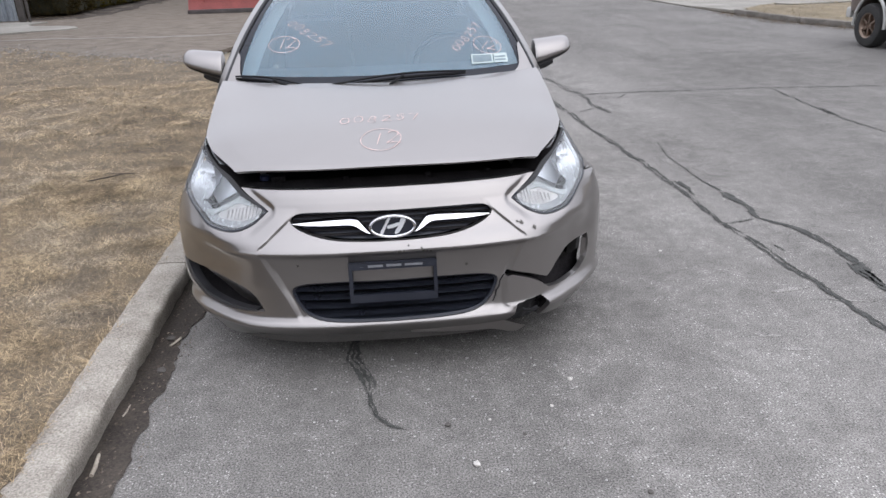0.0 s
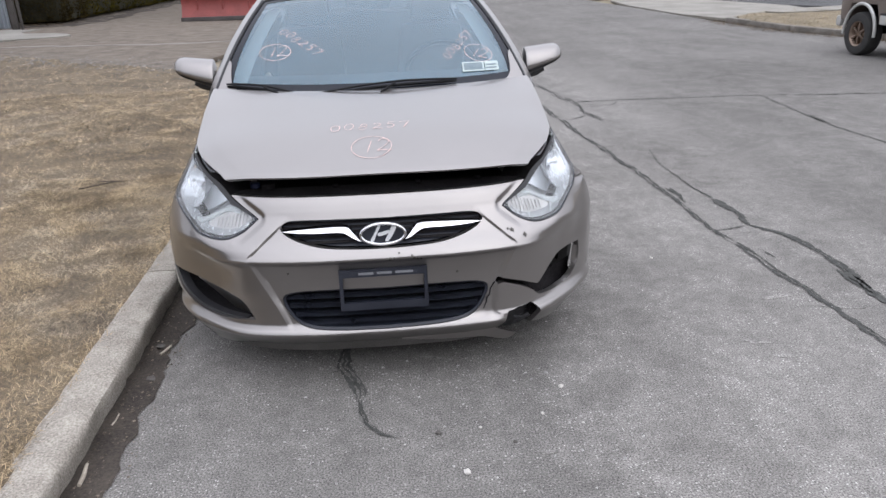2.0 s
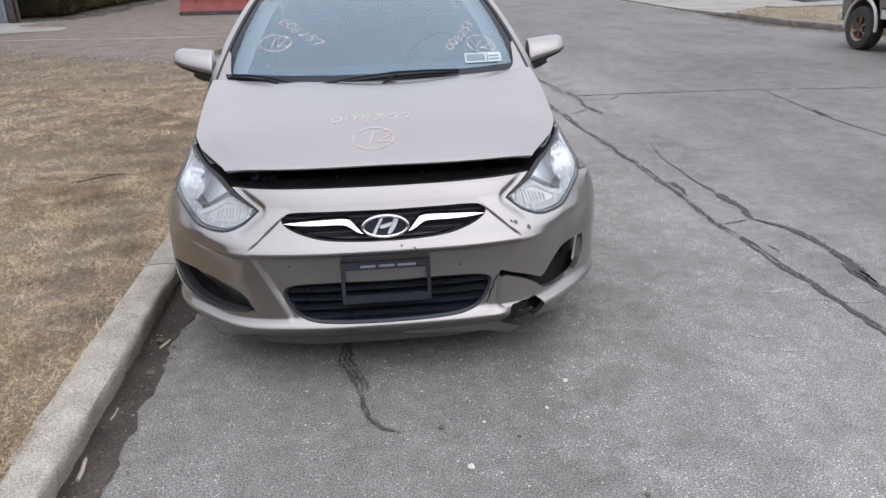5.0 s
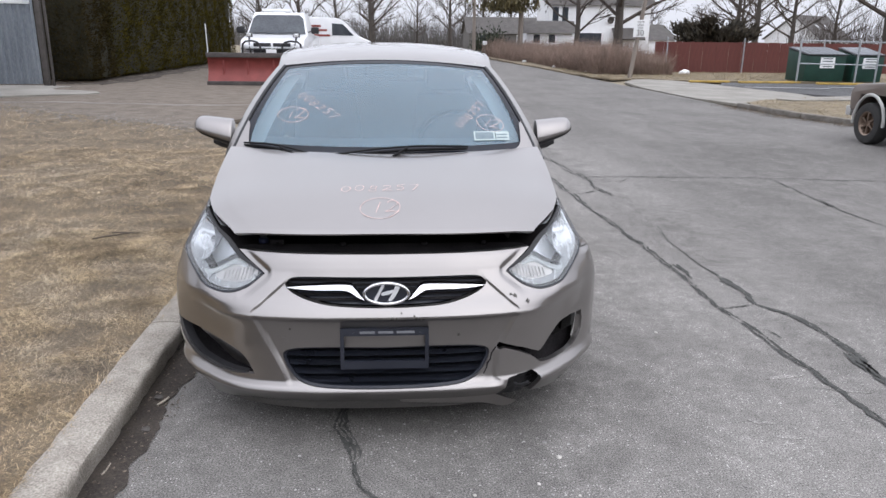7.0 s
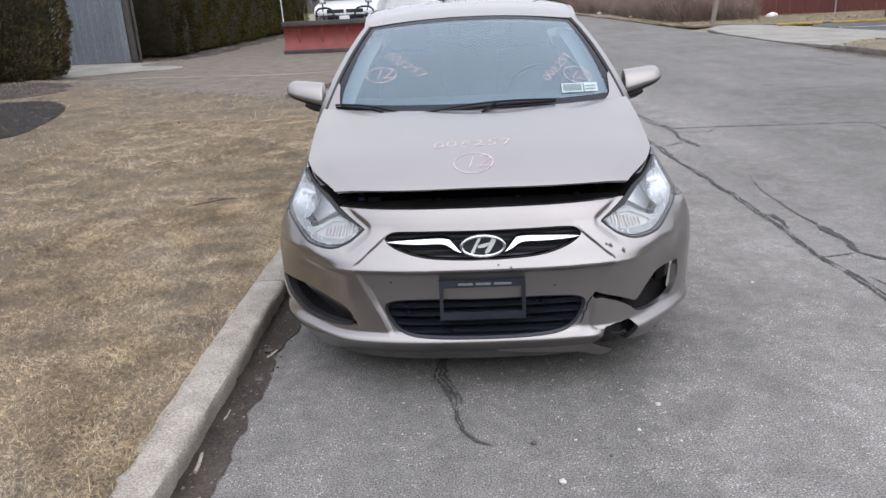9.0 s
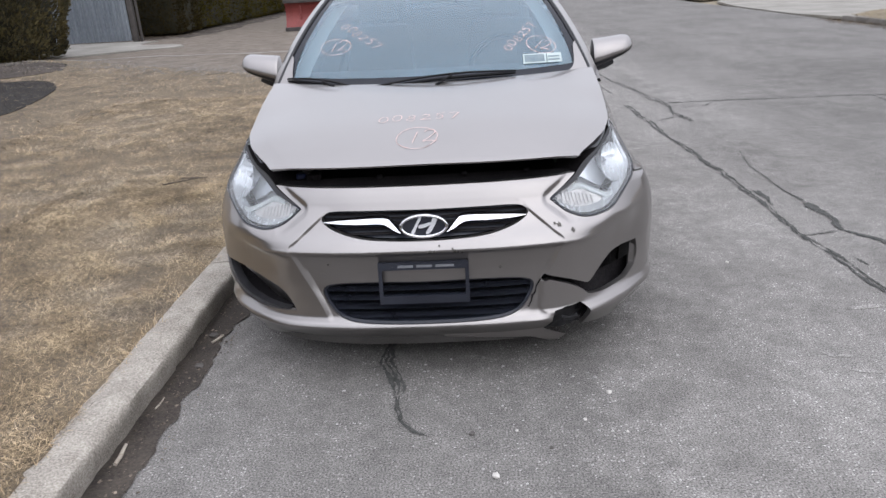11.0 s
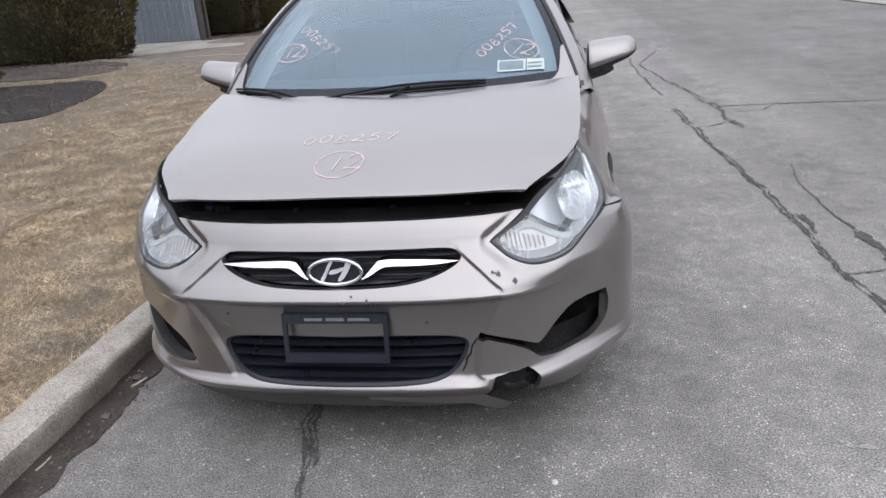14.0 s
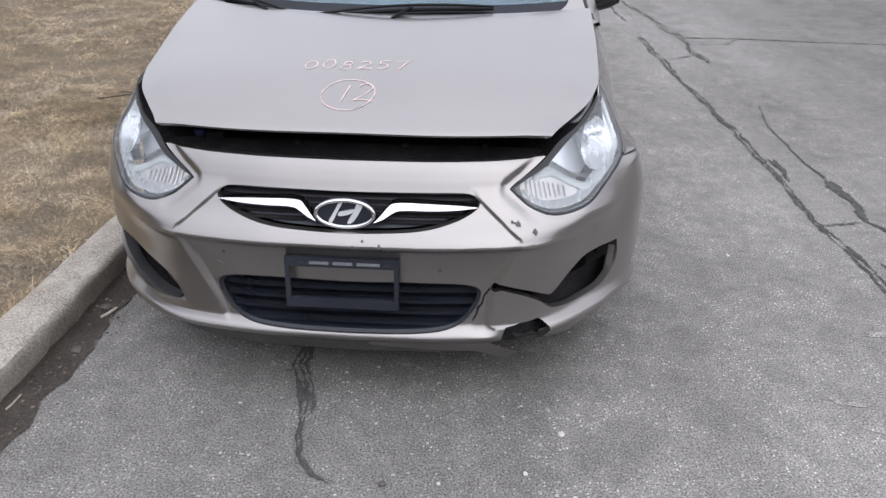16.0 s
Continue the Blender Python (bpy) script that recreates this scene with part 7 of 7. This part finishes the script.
for s in (1, -1):
    g = part("side_window", block_outline([(-2.17, 1.24), (-2.61, 1.68), (-3.10, 1.70), (-3.10, 1.24)], .012, 0), DARKGLASS, pick, "dark side window", pose(s * .812, 0, 0))
    part("side_window", block_outline([(-3.17, 1.24), (-3.17, 1.70), (-3.75, 1.70), (-3.95, 1.24)], .012, 0), DARKGLASS, pick, "dark side window", pose(s * .812, 0, 0))
    pts = [(s * .905, -1.08 + .47 * math.cos(radians(a)), .42 + .54 * math.sin(radians(a))) for a in span(-5, 185, 16)]
    part("wheel_flare", mesh_of("wheel_flare", *tube(pts, .032, 6)), PALETRIM, pick, "pale wheel flare")
    part("lower_trim", box((.03, 2.1, .16), (s * .905, -2.7, .70), .01), PALETRIM, pick, "pale lower trim")
    part("trim_strip", box((.03, 2.1, .04), (s * .912, -2.7, .80), .01), BLACK, pick)
    part("door_handle", box((.03, .16, .06), (s * .905, -3.15, 1.08), .01), BLACK, pick)
    m_ = part("door_mirror", box((.20, .10, .18), (s * 1.0, -2.15, 1.32), .03), BLACK, pick)
    road_wheel(pick, s * .80, -1.08, .405, .27, BRONZE, "black all-terrain tyre", s)
    road_wheel(pick, s * .80, -4.15, .405, .27, BRONZE, "black all-terrain tyre", s)
    part("headlamp", box((.30, .10, .20), (s * .70, -.45, .90), .03), SILVER, pick)
part("bumper", box((1.80, .16, .20), (0, -.38, .60), .04), PALETRIM, pick, "pale front bumper")
part("chassis", box((1.0, 4.8, .2), (0, -2.7, .50), .02), VOID, pick)

pick.matrix_world = pick.matrix_world @ TS

# sign on a wooden pole
pole = thing("speed_sign", "leaning weathered pole with a white speed limit sign", "road sign", (9.26, 25.7, 0))
v, f = tube([(0, 0, -.1), (.20, 0, 1.4), (.44, 0, 3.2), (1.1, 0, 8.0)], [.085, .08, .075, .065], 12)
part("pole", mesh_of("pole", v, f), POLE, pole, "weathered wooden pole")
board = part("sign_board", box((.52, .02, .62), (.235, -.16, 1.87), .008), SIGNWHITE, pole, "white sign board")


def lettering(text, size, at, mat, parent, name="lettering"):
    cu = bpy.data.curves.new(name, "FONT")
    cu.body, cu.size, cu.align_x, cu.align_y, cu.extrude = text, size, "CENTER", "CENTER", .003
    ob = new(name, cu)
    dg = bpy.context.evaluated_depsgraph_get()
    me = bpy.data.meshes.new_from_object(ob.evaluated_get(dg))
    bpy.data.objects.remove(ob)
    return part(name, me, mat, parent, "black sign lettering", pose(*at, 90, 0, 0))


lettering("30", .30, (.235, -.176, 1.70), INK, board)
lettering("SPEED", .095, (.235, -.176, 1.99), INK, board)
lettering("LIMIT", .095, (.235, -.176, 1.89), INK, board)
lettering("TOWN", .085, (.235, -.176, 2.10), INK, board)

# red board fence and chain-link enclosure
fence = thing("board_fence", "rust-red board fence behind the lot", "fence", (12.2, 31.0, 0))
proto = None
for k in range(76):
    x = k * .205
    if proto is None:
        proto = mesh_of("board", *join([([(-.098, -.012, .05), (.098, -.012, .05), (.098, -.012, 1.40), (-.098, -.012, 1.40), (-.098, .012, .05), (.098, .012, .05), (.098, .012, 1.40), (-.098, .012, 1.40)], [(0, 1, 2, 3), (5, 4, 7, 6), (4, 0, 3, 7), (1, 5, 6, 2), (3, 2, 6, 7)])]), False)
    part("board", proto, FENCE_RED, fence, m=pose(x, .008 * math.sin(k * 2.1), .01 * math.sin(k * 1.7), 0, 0, 0))
link = thing("chain_fence", "galvanised steel fence posts and rails round the dumpsters", "fence", (14.4, 22.9, 0))
for x in (0, 2.15, 2.9, 5.1):
    part("post", mesh_of("post", *tube([(x, 0, 0), (x, 0, 1.55)], .035, 8)), STEEL, link)
for z in (.72, 1.50):
    part("rail", mesh_of("rail", *tube([(0, 0, z), (5.1, 0, z - .06)], .022, 6)), STEEL, link)
for k in (12.6, 16.2, 20):
    tagged(part("fence_post", mesh_of("fence_post", *tube([(k, 30.8, 0), (k, 30.8, 1.6)], .03, 8)), STEEL), "galvanised steel fence post", "post", "fence posts")


def dumpster(x, y, w, turn):
    d = thing("dumpster", "dark green steel dumpster with a grey lid", "dumpster", (x, y, .03), turn, "dumpsters")
    part("bin", block_outline([(-.62, .05), (-.70, .95), (.62, 1.18), (.62, .05)], w, .03), DUMP, d)
    part("lid", block_outline([(-.74, .97), (-.74, 1.0), (.64, 1.24), (.64, 1.20)], w + .04, .01), DUMPLID, d, "dark grey ribbed lid")
    for k in range(9):
        part("lid_rib", box((.05, 1.36, .035), (-w / 2 + .12 + k * (w - .24) / 8, -.05, 1.130), .012), STEEL, d, m=pose(0, 0, 0) @ Matrix.Translation((0, 0, 1.12)) @ pose(0, 0, 0, 9.8) @ Matrix.Translation((0, 0, -1.12)))
    part("notice", box((.54, .01, .40), (.05, -.69, .72), .0), SIGNWHITE, d, "white notice", pose(0, 0, 0))
    for z in (.58, .67, .76, .85):
        part("print_bar", box((.36, .004, .03), (.05, -.698, z), .0), DUMP, d)


dumpster(15.72, 24.1, 1.5, 0)
dumpster(17.28, 23.9, 1.05, -6)


# trees and brush
def bare_tree(name, label, x, y, h, r, seed, spread=.55, depth=6, lean=(0, 0)):
    g = random.Random(seed)
    tr = thing(name, label, "tree", (x, y, 0), 0)
    trunk = [Vector((lean[0] * t + .04 * h * .1 * g.uniform(-1, 1), lean[1] * t + .004 * h * g.uniform(-1, 1), h * .8 * t - .1)) for t in span(0, 1, 7)]
    part("trunk", mesh_of("trunk", *tube(trunk, [r * (1.2 - .25 * min(1, t * 6)) * (1 - .75 * t) for t in span(0, 1, 7)], 10)), BARK, tr)
    pieces = []

    def grow(p, d, l, rad, k):
        q = p + d * l * .5 + Vector((g.uniform(-1, 1), g.uniform(-1, 1), g.uniform(-.6, 1))) * l * .10
        e = q + (d + Vector((g.uniform(-.4, .4), g.uniform(-.4, .4), g.uniform(-.1, .35)))).normalized() * l * .5
        pieces.append(tube([p, q, e], [rad, rad * .75, rad * .42], 5 if k > 2 else 3, False))
        if k == 0:
            return
        for _ in range(5 if k == 1 else 4):
            t = g.uniform(.2, 1.0)
            s = p.lerp(q, t * 2) if t < .5 else q.lerp(e, t * 2 - 1)
            nd = (d + Vector((g.uniform(-1, 1), g.uniform(-1, 1), g.uniform(-.4, .6))) * spread * 1.6).normalized()
            grow(s, nd, l * g.uniform(.45, .7), max(.005, rad * .45), k - 1)
    for k in range(13):
        t = .24 + .72 * (k / 12) ** 1.1
        i = min(5, int(t * 6))
        at = trunk[i].lerp(trunk[i + 1], t * 6 - i)
        a = k * 2.4 + g.uniform(-.5, .5)
        grow(at, Vector((math.cos(a), math.sin(a), .35 + .8 * t)).normalized(), h * (.36 - .18 * t), r * (.42 - .24 * t), depth - 3)
    part("crown", mesh_of("crown", *join(pieces)), TWIGS, tr, "bare leafless limbs")
    return tr


bare_tree("bare_tree", "leafless street tree with dark trunk", 12.0, 45, 10, .21, 3)
bare_tree("bare_tree", "thick leafless tree behind the brush", 15.0, 46, 13, .36, 4)
tA = bare_tree("bare_tree", "tall leafless tree beyond the fence", 36, 42, 13, .30, 5)
tB = bare_tree("bare_tree", "tall leafless tree beyond the lot", 25.2, 34, 12, .34, 6)
bare_tree("bare_tree", "leafless tree behind the van", -1.5, 62, 12, .26, 7)
g = random.Random(8)
for k in range(26):
    src = (tA, tB)[k % 2]
    x, y = (-34 + k * 4.6 + g.uniform(-2, 2), g.uniform(92, 130)) if k < 20 else (g.uniform(30, 62), g.uniform(55, 80))
    c = copy_thing(src, pose(x, y, 0, 0, 0, g.uniform(0, 360)) @ Matrix.Scale(g.uniform(.7, 1.0), 4))
    tagged(c, "distant leafless tree on the skyline", "tree", "distant trees")


def twiggy(name, label, count, seed, x0, x1, y0, y1, h, mat, lean=.35, thick=.006):
    gg = np.random.default_rng(seed)
    V, F = [], []
    for _ in range(count):
        x, y = gg.uniform(x0, x1), gg.uniform(y0, y1)
        hh = h * (.4 + .6 * gg.random()) * (.75 + .4 * noise.noise((x * .4, y * .4, seed)) + .3 * noise.noise((x * 1.7, y * 1.7, seed)))
        d = gg.normal(size=2) * lean * hh
        w = thick * (.6 + .8 * gg.random())
        z0 = hh * (.7 * gg.random() if gg.random() < .6 else 0)
        z1 = hh if z0 == 0 else min(hh * 1.05, z0 + .45 * gg.random())
        a = gg.random() * 6.28
        o = len(V)
        ca, sa = w * math.cos(a), w * math.sin(a)
        bow = gg.normal(size=2) * .12 * (z1 - z0)
        mx, my, mz = x + d[0] * .5 + bow[0], y + d[1] * .5 + bow[1], z0 + (z1 - z0) * .5
        V += [(x - ca, y - sa, z0), (x + ca, y + sa, z0), (mx + ca * .8, my + sa * .8, mz), (mx - ca * .8, my - sa * .8, mz), (x + d[0], y + d[1], z1)]
        F += [(o, o + 1, o + 2, o + 3), (o + 3, o + 2, o + 4)]
    ob = part(name, mesh_of(name, V, F, False), mat)
    return tagged(ob, label, "brush", "", "stuff")


twiggy("brown_brush", "tangled brown winter brush along the verge", 95000, 31, 8.6, 11.9, 28.0, 46, 1.7, BRUSH, .30, .0050)
twiggy("brown_brush", "tangled brown winter brush beyond the bend", 30000, 32, 8.0, 11.0, 46, 62, 1.9, BRUSH, .22, .008)
twiggy("bare_thicket", "brown leafless thicket beyond the lot fence", 9000, 34, 23.5, 48, 33, 42, 5.0, TWIGS, .16, .014)
twiggy("far_backdrop", "distant winter woods, haze put into their grey", 12000, 33, -45, 26, 118, 135, 7.5, HAZE, .12, .05)

# dark spreading evergreen over the fence
yew = thing("spreading_evergreen", "dark spreading evergreen behind the red fence", "tree", (16.0, 33.5, 0))
part("trunk", mesh_of("trunk", *tube([(0, 0, 0), (.1, 0, .8), (.05, .1, 1.5)], [.14, .11, .08], 8)), BARK, yew)


def yew_leaf(gq):
    a, b = gq.random() * 6.28, gq.random()
    arm = int(gq.random() * 9)
    ang = arm * .7 + gq.normal() * .16
    rr = .3 + 1.7 * b
    zz = 1.4 + .95 * (b ** .8) * (.5 + .5 * math.sin(arm * 2.3)) + gq.normal() * .13
    return ((math.cos(ang) * rr + gq.normal() * .12, math.sin(ang) * rr * .7, zz), (math.cos(ang), math.sin(ang) * .5, .5))


leafy("foliage", 6500, 41, yew_leaf, .24, YEW, yew)
pine = thing("pine_tree", "dark pine with a bare pale trunk", "tree", (10.1, 55, 0))
part("trunk", mesh_of("trunk", *tube([(0, 0, 0), (0, 0, 4.5), (.1, 0, 8)], [.22, .17, .1], 8)), POLE, pine)
leafy("foliage", 1800, 42, lambda q: ((q.normal() * .9 - 1.0, q.normal() * .9, 3.2 + abs(q.normal()) * .9 + .3 * q.random()), (0, 0, .3)), .38, SHRUB, pine)
for x, y, h in ((8.7, 66, 1.9), (10.4, 70, 2.1)):
    sh = thing("round_shrub", "dark evergreen shrub at the bend", "shrub", (x, y, 0), 0, "far shrubs")
    leafy("foliage", 900, int(x * 10), lambda q: ((q.normal() * .55, q.normal() * .5, abs(q.normal()) * h * .42 + .1), (0, 0, .4)), .3, PINE, sh)


# houses
def house(label, x, y, w, d, h, ridge, turn, roof_mat, windows, along=True, skylights=(), wall=None):
    hs = thing("house", label, "house", (x, y, 0), turn)
    part("wall", box((w, d, h), (0, 0, h / 2), .02), wall or SIDING, hs, "siding wall")
    for k in range(int(h / .30)):
        part("siding_board", box((w + .03, .02, .02), (0, -d / 2 - .012, .25 + k * .30), 0), wall or SIDING, hs)
    e = .35
    if along:
        bm = block_outline([(-d / 2 - e, h - .1), (0, ridge), (d / 2 + e, h - .1), (0, ridge - .18)], w + 2 * e, .02)
        tri = block_outline([(-d / 2, h), (0, ridge - .2), (d / 2, h)], w, 0)
    else:
        bm = block_outline([(-w / 2 - e, h - .1), (0, ridge), (w / 2 + e, h - .1), (0, ridge - .18)], d + 2 * e, .02)
        tri = block_outline([(-w / 2, h), (0, ridge - .2), (w / 2, h)], d, 0)
        for b_ in (bm, tri):
            bmesh.ops.rotate(b_, verts=b_.verts, cent=(0, 0, 0), matrix=Matrix.Rotation(radians(90), 3, "Z"))
    part("roof", bm, roof_mat, hs, "grey shingle roof")
    part("gable", tri, wall or SIDING, hs)
    for wx, wz, ww, wh in windows:
        win = part("window", box((ww + .16, .06, wh + .16), (wx, -d / 2 - .02, wz), .01), SIGNWHITE, hs, "white framed window")
        part("pane", box((ww, .02, wh), (wx, -d / 2 - .055, wz), 0), DARKGLASS, win)
    for sx, t in skylights:
        part("skylight", box((.7, .9, .08), (0, 0, 0), .01), SIGNWHITE, hs, "white skylight", pose(sx, -d / 4 - .1, (h + ridge) / 2 + .02, math.degrees(math.atan2(ridge - h, d / 2))))
    return hs


home = house("white two-storey house with grey roof beyond the brush", 17.9, 64, 8.5, 8, 4.3, 7.2, -4, ROOFING, ((-3.7, 3.4, .5, 1.3), (-2.9, 3.4, .5, 1.3), (-.7, 1.5, 1.9, 1.0)))
part("lean_to", block_outline([(-5.1, 1.55), (-4.0, 2.45), (-4.0, 2.35), (-5.05, 1.47)], 2.6, .01), ROOFING, home, "grey lean-to roof", pose(2.4, 0, 0))
part("dish", mesh_of("dish", *lathe([(0, .06), (.16, .05), (.30, .0), (.31, -.02)], 20, "y")), ROOFING, home, "grey satellite dish", pose(.9, -4.25, 3.05, 20, 0, 15))
house("low white house wing with grey roof", 12.9, 58.5, 3.6, 4, 2.0, 2.9, -6, ROOFING, ((-1.0, 1.5, .5, .6), (.2, 1.5, .5, .6)))
house("white gabled house with grey roof and skylights", 59.0, 100, 9.2, 7.6, 1.9, 5.1, 34, ROOFING, ((-2.2, 1.2, .8, .8),), True, ((-1.6, 0), (.5, 0)))
house("low grey house with grey roof at the street end", 15.5, 100, 10, 8, 2.2, 4.3, 0, ROOFING, ((-3, 1.4, 1.2, 1.0), (2, 1.4, 1.2, 1.0)), wall=GREYWALL)
house("low white house behind the evergreen", 26.5, 80, 8, 7, 1.6, 3.2, 8, ROOFING, ((-2, .9, 1.0, .8),))
up = thing("utility_pole", "tall wooden utility pole at the bend", "pole", (7.1, 60, 0))
part("pole", mesh_of("pole", *tube([(0, 0, 0), (-.1, 0, 9.5)], [.15, .11], 10)), POLE, up)
part("cross_arm", box((2.0, .1, .12), (-.1, 0, 8.9), .01), POLE, up)
mb = thing("mailbox", "pale mailbox on a post at the bend", "mailbox", (7.75, 58, 0))
part("box", box((.3, .5, .3), (0, 0, 1.1), .05), SIGNWHITE, mb)
part("post", box((.1, .1, 1.0), (0, 0, .5), .01), POLE, mb)
for k, (x, y, s) in enumerate(((12.9, 29.3, .25), (9.0, 33.5, .14), (8.6, 36, .12), (8.7, 30, .10), (10.6, 30.0, .12), (8.5, 44, .18), (9.6, 28.6, .08))):
    tagged(part("litter", lump(s, k + 50, .5), LITTER, None, m=pose(x, y, .05 + s * .3)), "crumpled white litter on the verge", "litter", "litter")

# unseen plain screens behind the camera, added to darken the car's reflections
REAR_SCREEN = material("far_backdrop", (0.03, 0.027, 0.023), (0.06, 0.053, 0.046), rough=1.0, scale=0.3, fine=2, bump=0.5, bump_size=0.3)
for k, (x0, y0, x1, y1) in enumerate(((-45, -30, 45, -30), (45, -30, 60, 10), (-45, -30, -50, 10))):
    v, f = sheet(lambda a, z: Vector((x0 + (x1 - x0) * a + 1.2 * noise.noise((a * 14, z, k)), y0 + (y1 - y0) * a + 1.5 * noise.noise((a * 11, z, k + 4)), z * ((9, 4, 12)[k] + 2 * noise.noise((a * 9, 0, k)) + 1.2 * noise.noise((a * 40, 0, k))) - .1)), span(0, 1, 120), span(0, 1, 5))
    ob = new("backdrop", mesh_of("backdrop", *both_sides(v, f, lambda p: p + Vector((.4, -.4, 0)))))
    ob.data.materials.append(REAR_SCREEN)
    tagged(ob, "unseen dark backdrop added for the car's reflections", "backdrop", "", "structure")
